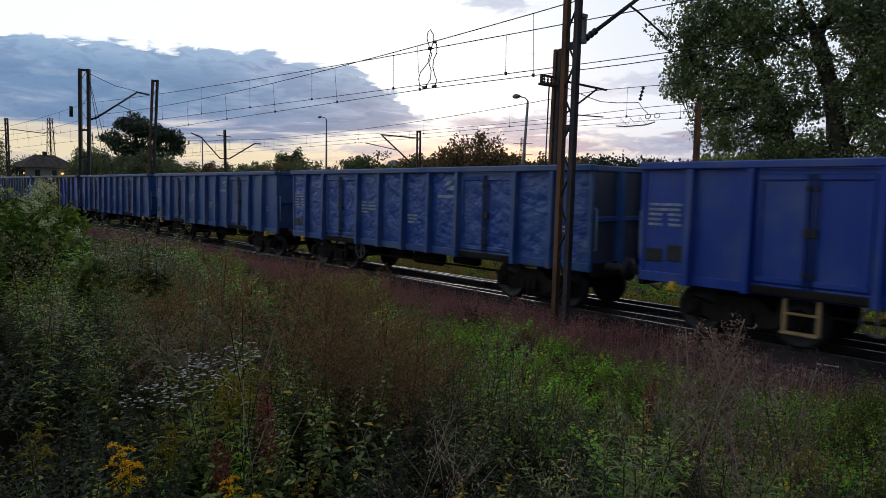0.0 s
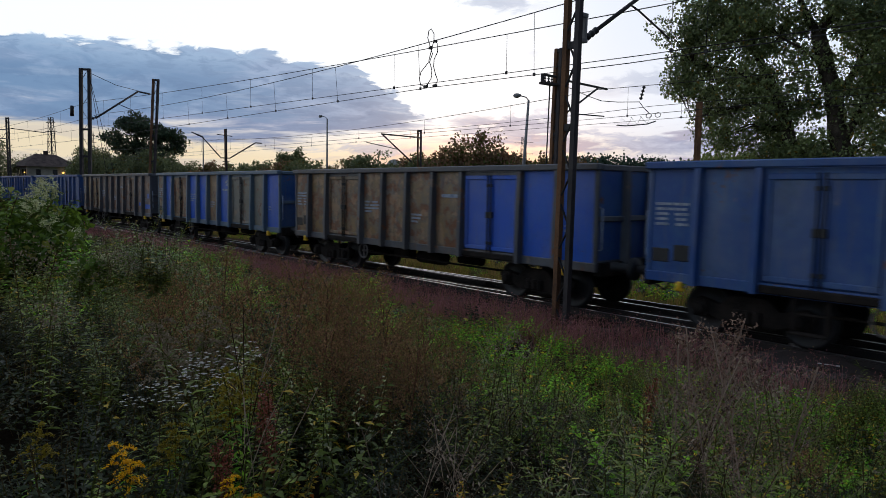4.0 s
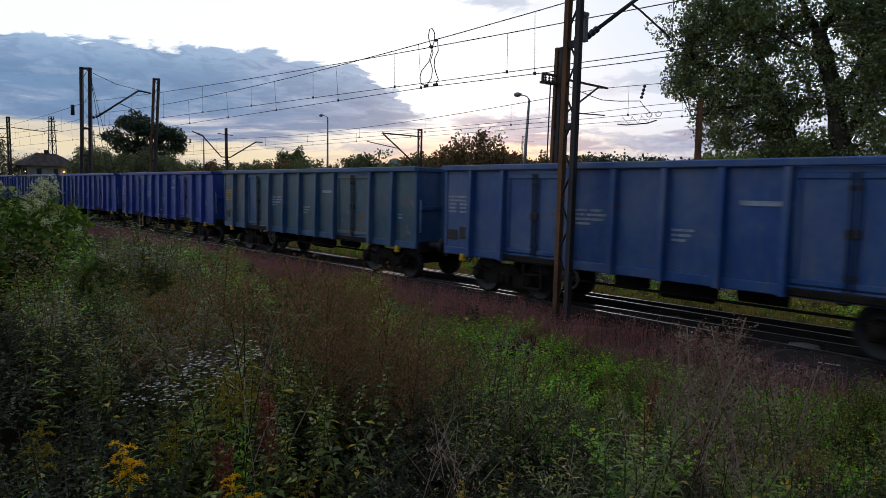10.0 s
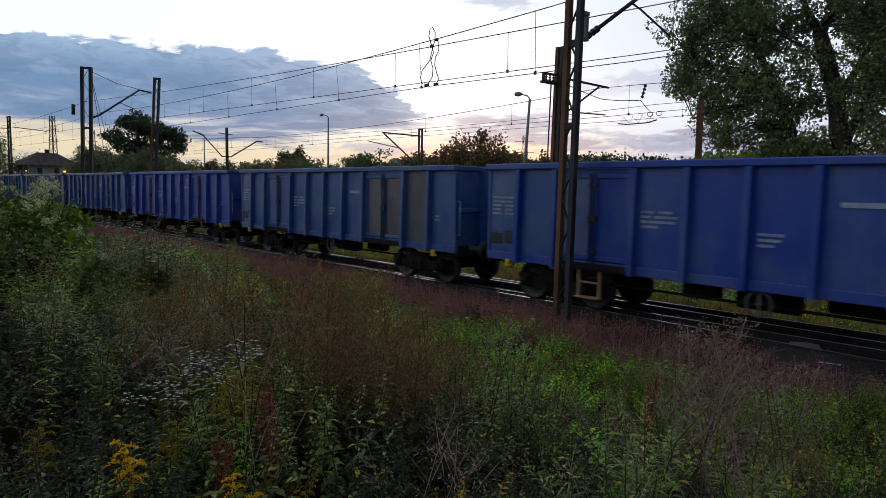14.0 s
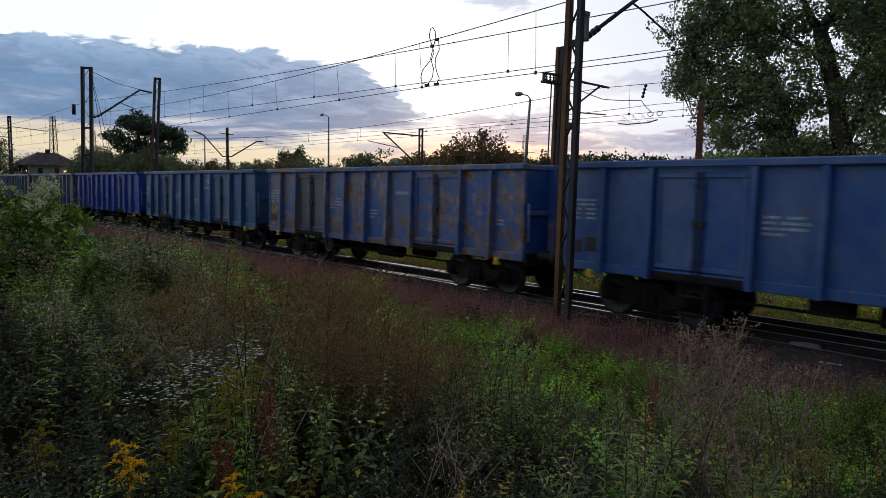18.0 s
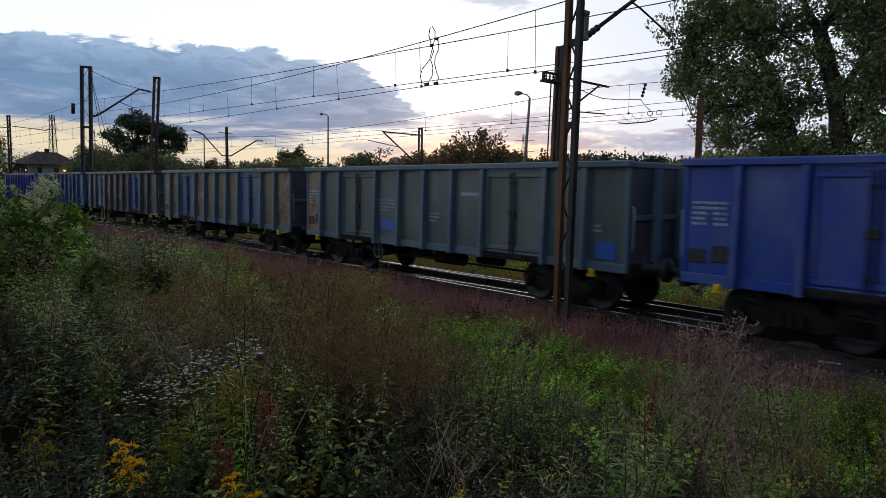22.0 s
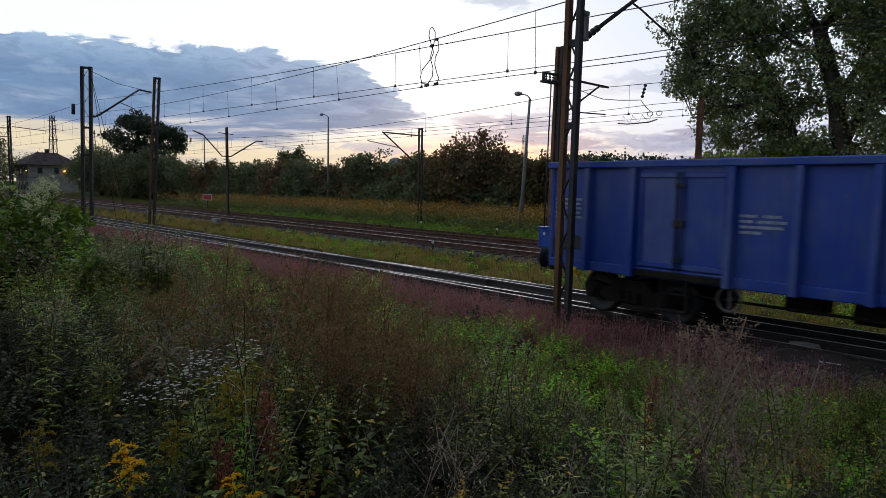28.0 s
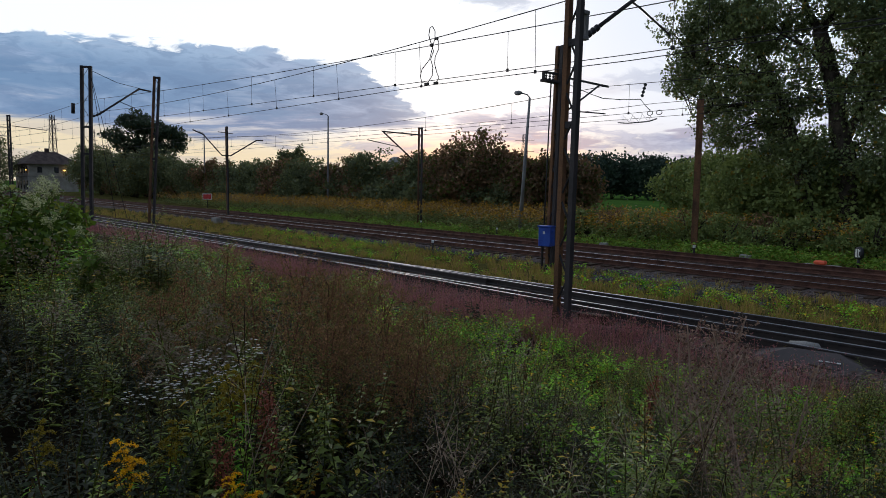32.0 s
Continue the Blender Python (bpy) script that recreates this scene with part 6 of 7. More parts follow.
def build_bank():
    """The tall growth on the bank, from undergrowth with shade in its leaf colour up to the dead stalks that stand over
    it.
    """
    rise = lambda x, y: 0.42 + 0.85 * humps(x, y)
    dark, herb, lush, stem = MAT["dusk"], MAT["herb"], MAT["lush"], MAT["stemcol"]
    low = [shoots(s, 12, 0.42, 0.16, 0.30, z, 0.5, 8, 0.1, 0.25) for s, z in ((1, 0.034), (2, 0.042), (3, 0.030), (4, 0.038))]
    tall = [shoots(s, 9, h, 0.12, 0.24, z, 0.42, 17, 0.2, 0.35) for s, h, z in ((11, 0.85, 0.038), (12, 0.70, 0.034), (13, 0.95, 0.042), (14, 0.75, 0.045))]
    rods = [shoots(s, 7, h, 0.10, 0.18, z, 0.15, 26, 0.15, 0.15) for s, h, z in ((21, 0.8, 0.075), (22, 0.95, 0.085), (23, 0.7, 0.07))]
    wide = [shoots(s, 9, 0.55, 0.14, 0.34, z, 0.62, 9, 0.1, 0.2) for s, z in ((31, 0.058), (32, 0.066), (33, 0.052))]
    far_low = [shoots(s, 9, 0.50, 0.22, 0.40, z, 0.5, 6, 0.1, 0.25) for s, z in ((41, 0.095), (42, 0.11))]
    far_rod = [shoots(s, 8, 0.95, 0.18, 0.25, z, 0.2, 11, 0.25, 0.2) for s, z in ((51, 0.14), (52, 0.16))]
    # same forms as the green herbs, with shade painted into the leaf colour
    sow("dark_undergrowth", low, [dark, stem], plots(1, 470, 1.9, 8.5, lambda x, y: 0.95 + 0 * x, rise), "leafy undergrowth covering the bank, coloured dark to stand for shade", "weeds", 41)
    sow("green_undergrowth", low, [herb, stem], plots(2, 560, 2.4, 11.5, lambda x, y: (1 - 0.95 * shade_zone(x, y)) * (1 - 0.5 * brown(x, y)) * np.clip(4 * humps(x, y) - 1.3, 0.05, 1), rise), "low green herbs on the bank", "weeds", 42)
    sow("nettle_patch", tall, [herb, stem], plots(3, 520, 2.6, 10.5, lambda x, y: 0.06 + 0.94 * (humps(x, y) > 0.55) * (1 - 0.95 * shade_zone(x, y)) * (1 - 0.75 * brown(x, y)), lambda x, y: 0.62 + 0.45 * humps(x, y) - 0.2 * sector(x, y, 52, 9, 9, 3)), "nettles standing in thick green clumps", "weeds", 43)
    sow("dusky_nettles", tall, [dark, stem], plots(4, 170, 2.3, 7.0, lambda x, y: 0.05 + 0.9 * shade_zone(x, y) * (humps(x, y, 0.8) > 0.4), lambda x, y: 0.55 + 0.35 * humps(x, y)), "bushy herbs in the hollow by the path, leaf colour darkened for shade", "weeds", 44)
    sow("goldenrod_greens", rods, [herb, stem], plots(5, 300, 2.6, 12.0, lambda x, y: 0.12 + 0.75 * sector(x, y, 16, 8, 8, 3.5) * humps(x, y, 0.7), lambda x, y: 0.75 + 0.3 * humps(x, y)), "narrow-leaved goldenrod not yet in flower", "weeds", 45)
    sow("fresh_mounds", wide, [lush, stem], plots(6, 950, 4.2, 14.0, lambda x, y: fresh(x, y) * (0.25 + 0.75 * (humps(x, y, 0.9) > 0.45)), lambda x, y: 0.5 + 0.6 * humps(x, y, 0.9)), "mounds of fresh bright green leaves", "weeds", 46)
    sow("far_dark_undergrowth", far_low, [dark, stem], plots(17, 1100, 9.0, 44.0, lambda x, y: 0.7 + 0 * x, lambda x, y: 0.55 + 0.6 * humps(x, y, 0.6), 3, 45), "undergrowth along the bank farther off, coloured dark for shade", "weeds", 57)
    sow("far_undergrowth", far_low, [herb, stem], plots(7, 1200, 9.0, 44.0, lambda x, y: 0.9 * (humps(x, y, 0.7) > 0.5), lambda x, y: 0.6 + 0.7 * humps(x, y, 0.6), 3, 45), "green undergrowth along the bank farther off", "weeds", 47)
    sow("far_goldenrod_greens", far_rod, [lush, stem], plots(8, 900, 9.5, 30.0, lambda x, y: (humps(x, y, 0.5) > 0.6) * (0.25 + 0.75 * fresh(x, y)), lambda x, y: 0.7 + 0.4 * humps(x, y), 6, 40), "tall green shoots farther along the bank", "weeds", 48)
    rng = np.random.default_rng(8)
    b, d = np.radians(rng.uniform(14.5, 21.5, 34)), rng.uniform(10.0, 13.0, 34)
    sow("tall_goldenrod_greens", rods, [herb, stem], np.stack([-d * np.cos(b), d * np.sin(b), rng.uniform(1.4, 1.75, 34)], -1), "tall green goldenrod in a thick stand", "weeds", 53)
    dead = [dead_stems(s, h, 5) for s, h in ((61, 0.8), (62, 0.95), (63, 0.65), (64, 1.05))]
    sow("dead_stem_tangle", dead, [stem, MAT["twig"], MAT["twig"]], plots(9, 330, 2.3, 9.0, lambda x, y: 0.03 + 0.97 * np.clip(sector(x, y, 48, 6, 5.0, 2.2) + 0.9 * sector(x, y, 40, 7, 2.9, 0.8) + 0.9 * sector(x, y, 63, 6, 4.4, 2), 0, 1), lambda x, y: 0.75 + 0.3 * humps(x, y)), "bleached dead stems standing among the green weeds", "weeds", 49)
    haze = [wormwood(s, h) for s, h in ((71, 0.9), (72, 1.05), (73, 0.8))]
    sow("dead_wormwood", haze, [stem, MAT["drystem"], MAT["dry"]], plots(10, 90, 3.2, 8.5, lambda x, y: 0.9 * brown(x, y), lambda x, y: 0.7 + 0.25 * humps(x, y)), "dead brown wormwood with a haze of fine twigs", "weeds", 50)
    plume = [goldenrod(s, h, 2, 0.022) for s, h in ((81, 1.05), (82, 0.9), (83, 1.15))]
    sow("faded_goldenrod", plume, [herb, stem, MAT["beige"]], plots(11, 130, 4.0, 13.0, lambda x, y: 0.05 + 0.9 * sector(x, y, 15, 6, 8.5, 3.2), lambda x, y: 0.85 + 0.25 * humps(x, y)), "goldenrod gone to greyish seed plumes", "weeds", 51)
    scatter("bank_grass", [tuft(s, 24, 0.45, 0.14, 0.003) for s in (51, 52, 53)], [MAT["grass"]], field(5, 700, -24, 2, 5.5, 10.0, lambda x, y: 0.8 * in_reach(x, y, 4.0)), "long green and straw-coloured grass low on the bank", "grass", 52)


def build_weeds():
    build_bank()
    red = field(6, 5200, -60, 0.5, 7.6, 11.6, lambda x, y: np.clip(1.9 - np.abs(y - (10.5 - 1.0 * ease(-20, -60, x))) / 0.75, 0, 1) * (0.25 + 0.75 * ease(-3.5, -8, x)) * np.clip(1.25 + x / 60, 0.2, 1))
    scatter("red_grass_verge", [seed_grass(s, h) for s, h in ((61, 0.42), (62, 0.5), (63, 0.36))], [MAT["redgrass"]], red, "low reddish-brown seeding grass along the track", "grass", 46)
    mid = field(7, 1800, -75, 3, 15.2, 19.8, lambda x, y: np.clip(1.15 + x / 80, 0.15, 1) * 0.9)
    scatter("strip_grass", [tuft(s, 30, 0.28, 0.16, 0.006) for s in (71, 72, 73)], [MAT["grass"]], mid, "dry yellowish grass strip between the tracks", "grass", 47)
    patch = field(8, 900, -40, 3, 15.4, 19.8, lambda x, y: 0.2 + 0.6 * blob(x, y, -9, 18.6, 4, 1) + 0.4 * blob(x, y, -30, 18.4, 6, 0.8))
    scatter("strip_weeds", [bramble(s, 0.3, 40, 0.08, 0.25) for s in (81, 82)], [MAT["lush"], MAT["stemcol"]], patch, "low green weeds between the tracks", "weeds", 48)
    scatter("verge_greens", [bramble(s, 0.6, 70, 0.13, 0.45) for s in (83, 84)], [MAT["verge"], MAT["stemcol"]], field(9, 1500, -70, 2, 27.6, 34.5, lambda x, y: np.clip(1.2 + x / 70, 0.2, 1) * np.where(y < 29.6, 1.0, 0.9 * ease(-26, -16, x))), "fresh green verge behind the far tracks", "weeds", 49)
    far = field(10, 3600, -95, 2, 29.2, 38.5, lambda x, y: np.clip(1.15 + x / 110, 0.2, 1) * (0.10 + 0.90 * ease(-14, -24, x)))
    scatter("far_goldenrod", [far_rod(s) for s in (91, 92, 93)], [MAT["leaf_scrub"], MAT["stemcol"], MAT["golden"]], far, "band of yellow-brown goldenrod behind the tracks", "weeds", 50)


def far_rod(seed):
    p = Plant(seed)
    for i in range(34):
        q, r = p.rng.uniform(0, 6.28), 0.5 * p.rng.uniform(0, 1) ** 0.5
        z = p.rng.uniform(0.15, 1.3)
        L = p.rng.uniform(0.12, 0.24)
        p.leaf((r * math.cos(q), r * math.sin(q), z), (p.rng.normal(), p.rng.normal(), 0.6), L, L * 0.25, 2 if z > 0.8 else 0)
    return p.arrays()


build_weeds()

# ---------------------------------------------------------------- house, pylons and small things
MAT["plaster"] = mottled("grey_plaster", rgb(148, 142, 134), rgb(182, 176, 168), 0.8, 12, 0.9)
MAT["rooftile"] = mottled("dark_roof_tiles", rgb(62, 52, 50), rgb(96, 82, 76), 1.0, 14, 0.9)
MAT["glass"] = mottled("dark_window_glass", rgb(22, 24, 28), rgb(34, 36, 42), 1, 5, 0.1)
MAT["bluebox"] = mottled("blue_cabinet_paint", rgb(24, 60, 150), rgb(40, 84, 176), 3, 30, 0.45)
MAT["redsign"] = mottled("red_sign_paint", rgb(190, 40, 36), rgb(214, 60, 50), 4, 40, 0.5)
MAT["orange"] = mottled("orange_red_plastic", rgb(220, 80, 44), rgb(240, 100, 60), 4, 40, 0.5)


def glow_mat():
    m = bpy.data.materials.new("lamp_glow")
    m.use_nodes = True
    w = Nodes(m.node_tree)
    e = w.n("ShaderNodeEmission", Color=(1.0, 0.52, 0.12, 1), Strength=3.0)
    w.n("ShaderNodeOutputMaterial", i0=e)
    return m


MAT["glow"] = glow_mat()


def build_house():
    h = thing("signal_house", -188, 33.2, 0.35, 8, "two-storey grey plaster railway house with a hipped roof", "house")
    part("wall", Geo().box(-4.5, 4.5, -5.4, 5.4, -0.5, 3.0).box(-4.45, 4.45, -5.35, 5.35, 3.2, 6.1), MAT["plaster"], h)
    part("cornice", Geo().box(-4.6, 4.6, -5.5, 5.5, 3.0, 3.2, 0.03), MAT["concrete"], h)
    r = Geo().add([(-5.6, -6.4, 6.0), (5.6, -6.4, 6.0), (5.6, 6.4, 6.0), (-5.6, 6.4, 6.0), (0, -2.2, 9.1), (0, 2.2, 9.1)],
                  [(0, 1, 4), (1, 2, 5, 4), (2, 3, 5), (3, 0, 4, 5), (0, 3, 2, 1)])
    roof = part("roof", r, MAT["rooftile"], h)
    part("chimney", Geo().box(-0.35, 0.35, -0.3, 0.5, 8.6, 9.9, 0.03), MAT["rooftile"], roof)
    for y, z in ((-3.0, 4.0), (0.6, 4.0), (3.6, 4.0)):
        w = part("window", Geo().box(4.36, 4.47, y - 0.5, y + 0.5, z, z + 1.35, 0.02), MAT["glass"], h)
        part("frame", Geo().box(4.46, 4.50, y - 0.6, y - 0.5, z - 0.1, z + 1.45).box(4.46, 4.50, y + 0.5, y + 0.6, z - 0.1, z + 1.45).box(4.46, 4.52, y - 0.65, y + 0.65, z - 0.18, z - 0.08), MAT["concrete"], w)
    for x in (-2.8, -0.6, 1.6, 3.4):
        for z, hh in ((0.2, 2.0), (3.9, 1.5)):
            part("window", Geo().box(x - 0.4, x + 0.4, -5.46, -5.3, z, z + hh, 0.02), MAT["glass"], h)
    part("wall_lamp", Geo().lathe([(0.08, -0.16), (0.26, -0.12), (0.3, 0.05), (0.1, 0.18)], 12, "z", (4.75, 2.35, 4.6)), MAT["glow"], h, "small orange wall lamp, lit")
    part("wall_lamp", Geo().lathe([(0.08, -0.1), (0.15, -0.05), (0.15, 0.05), (0.06, 0.1)], 12, "z", (4.0, -5.75, 4.6)), MAT["glow"], h, "small orange wall lamp, lit")


def pylon(x, y, h, base, arms):
    p = thing("power_pylon", x, y, 0, 30, "distant steel lattice power pylon", "pylon", "power pylons on the horizon")
    for sx in (-1, 1):
        for sy in (-1, 1):
            part("leg", Geo().bar((sx * base, sy * base, -1), (sx * base * 0.42, sy * base * 0.42, h), 0.28), MAT["mast"], p)
    n = 9
    for i in range(n):
        a, b = i / n, (i + 1) / n
        wa, wb = base * (1 - 0.58 * a), base * (1 - 0.58 * b)
        for s in (-1, 1):
            part("brace", Geo().bar((-wa, s * wa, h * a), (wb, s * wb, h * b), 0.14).bar((wa, s * wa, h * a), (-wb, s * wb, h * b), 0.14).bar((-wb, s * wb, h * b), (wb, s * wb, h * b), 0.14), MAT["mast"], p)
    for z, l in arms:
        part("cross_arm", Geo().bar((-l, 0, h * z), (l, 0, h * z), 0.3), MAT["mast"], p)


def build_small():
    pylon(-412, 76, 37, 1.9, ((0.66, 3.2), (0.80, 4.2), (0.93, 3.2)))
    pylon(-488, 113, 36, 1.8, ((0.66, 3.2), (0.80, 4.0), (0.93, 3.0)))
    pylon(-341, 365, 40, 3.0, ((0.7, 7), (0.9, 7)))
    # pale tanks far behind the hedge
    for x, y, r in ((-565, 413, 9), (-538, 447, 11)):
        t = thing("storage_tank", x, y, 0, label="pale distant dome-roofed tank", category="tank", group="tanks on the horizon")
        part("shell", Geo().lathe([(r, 0), (r, 22)], 24, "z"), MAT["concrete"], t)
        part("dome", Geo().lathe([(r, 22), (r * 0.9, 26), (r * 0.6, 29.5), (r * 0.2, 31)], 24, "z"), MAT["concrete"], t)
    # blue relay cabinet
    c = thing("relay_cabinet", -16.45, 18.9, -0.35, 15, "blue metal relay cabinet on two thin legs", "cabinet")
    part("body", Geo().box(-0.24, 0.24, -0.2, 0.2, 0.85, 1.55, 0.02), MAT["bluebox"], c)
    part("lid", Geo().box(-0.27, 0.27, -0.23, 0.23, 1.55, 1.6, 0.01), MAT["bluebox"], c)
    for x in (-0.18, 0.18):
        part("leg", Geo().box(x - 0.025, x + 0.025, -0.03, 0.03, 0, 0.85), MAT["mast"], c)
    part("plate", Geo().box(-0.05, 0.03, -0.207, -0.2, 1.3, 1.4), MAT["white"], c, "small white label plate")
    part("hinge", Geo().box(0.24, 0.28, -0.1, 0.0, 1.0, 1.1, 0.01).box(0.24, 0.28, -0.1, 0.0, 1.35, 1.45, 0.01), MAT["bluebox"], c)
    tagged(c)
    # small red sign by the far track
    s = thing("red_sign", -74.5, 28.7, -0.2, 40, "small red sign with a white border on a post", "sign")
    part("post", Geo().tube([(0, 0, 0), (0, 0, 1.4)], 0.04, 8), MAT["mast"], s)
    part("plate", Geo().box(-0.55, 0.55, -0.06, -0.03, 0.95, 1.6, 0.01), MAT["white"], s)
    part("face", Geo().box(-0.48, 0.48, -0.068, -0.06, 1.02, 1.53), MAT["redsign"], s)
    # shunting signal box with an orange handle, and its round disc
    b = thing("point_lever_box", -9.83, 26.35, -0.2, 3, "flat grey point-lever box with an orange-red weight", "switch box")
    part("slab", Geo().box(-0.65, 0.65, -0.25, 0.25, 0.05, 0.17, 0.03), MAT["concrete"], b)
    part("weight", Geo().box(-0.22, 0.2, -0.12, 0.12, 0.17, 0.33, 0.05), MAT["orange"], b, "orange-red lever weight")
    d = thing("point_indicator", -9.3, 28.5, -0.3, -42, "round black point indicator with white shapes", "railway signal")
    part("post", Geo().tube([(0, 0, 0), (0, 0, 0.45)], 0.05, 8), MAT["black"], d)
    part("disc", Geo().lathe([(0.05, -0.05), (0.24, -0.05), (0.25, -0.03), (0.25, 0.05), (0.05, 0.06)], 20, "y", (0, 0, 0.62)), MAT["black"], d)
    part("white_bar", Geo().box(-0.13, -0.03, -0.062, -0.05, 0.46, 0.78), MAT["white"], d)
    part("white_arc", Geo().box(0.03, 0.07, -0.062, -0.05, 0.46, 0.78).box(0.07, 0.16, -0.062, -0.05, 0.70, 0.76).box(0.07, 0.16, -0.062, -0.05, 0.48, 0.54), MAT["white"], d)
    # short marker posts and blocks along the tracks
    for x, y, h in ((-15.4, 27.4, 0.42), (-35.5, 28.1, 0.5), (-28.5, 28.3, 0.42), (-24.0, 19.7, 0.35)):
        k = thing("marker_post", x, y, -0.32, label="short dark marker post with a white top", category="post", group="marker posts")
        part("post", Geo().box(-0.04, 0.04, -0.04, 0.04, 0, h, 0.01), MAT["mast"], k)
        part("cap", Geo().box(-0.05, 0.05, -0.05, 0.05, h, h + 0.12, 0.015), MAT["white"], k)
    for x, y, wdt in ((-13.4, 28.0, 0.22), (-48.8, 19.4, 0.32), (-20.6, 28.0, 0.2), (-66, 20, 0.3), (-17.6, 10.6, 0.1)):
        solid_block("marker_stone", x, y, -0.34, wdt, "pale weathered concrete marker stone by the track", "stone")
    # concrete cover slab by the points
    m = thing("point_motor_cover", -4.5, 12.05, -0.32, 14, "low hipped sheet-metal point-motor cover beside the rail", "cover")
    part("hood", Geo().add([(-0.95, -0.42, 0), (0.95, -0.42, 0), (0.95, 0.42, 0), (-0.95, 0.42, 0), (-0.95, -0.42, 0.12), (0.95, -0.42, 0.12), (0.95, 0.42, 0.12), (-0.95, 0.42, 0.12), (-0.35, 0, 0.3), (0.35, 0, 0.3)],
         [(0, 1, 5, 4), (1, 2, 6, 5), (2, 3, 7, 6), (3, 0, 4, 7), (4, 5, 9, 8), (5, 6, 9), (6, 7, 8, 9), (7, 4, 8), (3, 2, 1, 0)]), MAT["hood"], m)
    part("rod", Geo().tube([(-0.2, 0.42, 0.12), (-0.2, 0.95, 0.14)], 0.03, 6).tube([(0.25, 0.42, 0.12), (0.25, 0.95, 0.14)], 0.03, 6), MAT["black"], m)
    part("mark", Geo().box(0.1, 0.16, -0.29, -0.25, 0.19, 0.2).box(0.2, 0.34, -0.28, -0.25, 0.19, 0.2).box(0.36, 0.42, -0.3, -0.24, 0.19, 0.2), MAT["white"], m, "scrawled white paint marks")
    g = thing("rail_anchor", -4.92, 12.72, -0.30, 20, "pale grey cast casing beside the rail", "casing")
    part("casing", Geo().lathe([(0.05, -0.28), (0.11, -0.24), (0.13, 0.0), (0.11, 0.22), (0.05, 0.26)], 12, "x", (0, 0, 0.14)), MAT["concrete"], g)
    # old sleepers and boards in the grass
    for x, y, rz, l in ((-16.95, 10.85, 55, 0.95), (-8.7, 11.6, 20, 0.8), (-27.2, 11.0, 3, 2.2)):
        o = thing("old_sleeper", x, y, -0.30, rz, "weathered dark sleeper lying in the grass", "timber", "loose timbers")
        part("beam", Geo().box(-l / 2, l / 2, -0.13, 0.13, 0, 0.16, 0.02), MAT["sleeper"], o)
        part("beam", Geo().box(-l / 2 + 0.05, l / 2 - 0.1, -0.10, 0.14, 0.165, 0.30, 0.02), MAT["sleeper"], o)


def solid_block(name, x, y, z, s, label, cat):
    g = Geo().box(-s, s, -s * 0.7, s * 0.7, 0, s * 1.3, s * 0.15)
    o = solid(name, g, MAT["concrete"], label, cat, "stones along the tracks")
    o.matrix_basis = pose(x, y, z, 0, 0, 14)


def build_heap():
    """Dark crushed stone tipped beside the second track, and a thinner spill farther along."""
    rng = np.random.default_rng(31)
    v, f = [], []
    for i in range(2600):
        x, y = (-11.4 + rng.normal() * 1.5, 19.1 + rng.normal() * 0.62) if i < 1700 else (-27.5 + rng.normal() * 4.0, 19.9 + rng.normal() * 0.25)
        k = rng.uniform(0.03, 0.075)
        z = float(ground_z(x, y)) + 0.10 * math.exp(-((x + 11.4) / 1.6) ** 2 - ((y - 19.1) / 0.6) ** 2) + 0.02
        m = pose(x, y, z, rng.uniform(0, 90), rng.uniform(0, 90), rng.uniform(0, 90))
        n = len(v)
        v += [tuple(m @ Vector((a * k * rng.uniform(0.6, 1.0), b * k * rng.uniform(0.6, 1.0), c * k * rng.uniform(0.5, 0.9)))) for a in (-1, 1) for b in (-1, 1) for c in (-1, 1)]
        f += [(n + a, n + b, n + c, n + d) for a, b, c, d in ((0, 1, 3, 2), (4, 6, 7, 5), (0, 4, 5, 1), (2, 3, 7, 6), (0, 2, 6, 4), (1, 5, 7, 3))]
    tagged(new("stone_heap", quick("stone_heap", v, f, MAT["blackstone"])), "heap of dark crushed stone beside the second track", "gravel", kind="stuff")
    for x, y, rz in ((-24.9, 10.85, 30), (-24.1, 11.05, 24)):
        o = thing("concrete_slab", x, y, -0.33, rz, "pale weathered concrete slab lying by the track", "slab", "slabs by the track")
        part("slab", Geo().box(-0.55, 0.55, -0.25, 0.25, 0.0, 0.12, 0.02), MAT["concrete"], o)


MAT["blackstone"] = mottled("dark_crushed_stone", rgb(36, 34, 36), rgb(92, 88, 90), 6, 30, 0.8)
build_heap()
MAT["hood"] = mottled("brown_grey_sheet_metal", rgb(50, 42, 40), rgb(72, 60, 58), 2, 30, 0.7)
build_house()
build_small()


# ---------------------------------------------------------------- single plants that stand out
def one_plant(name, form, mats, x, y, label, cat, scale=1.0, rz=0.0):
    q, m = form
    o = new(name)
    o.matrix_basis = pose(x, y, float(ground_z(x, y)), 0, 0, rz)
    tagged(o, label, cat, "flowering weeds on the bank")
    names = {0: "foliage", 1: "stalk", 2: "bloom"}
    for i in sorted(set(m.tolist())):
        v = (q[m == i] * scale).reshape(-1, 3)
        tagged(part(names[i], quick(names[i], v, np.arange(len(v)).reshape(-1, 4), mats[i]), None, o), kind="stuff")
    return o


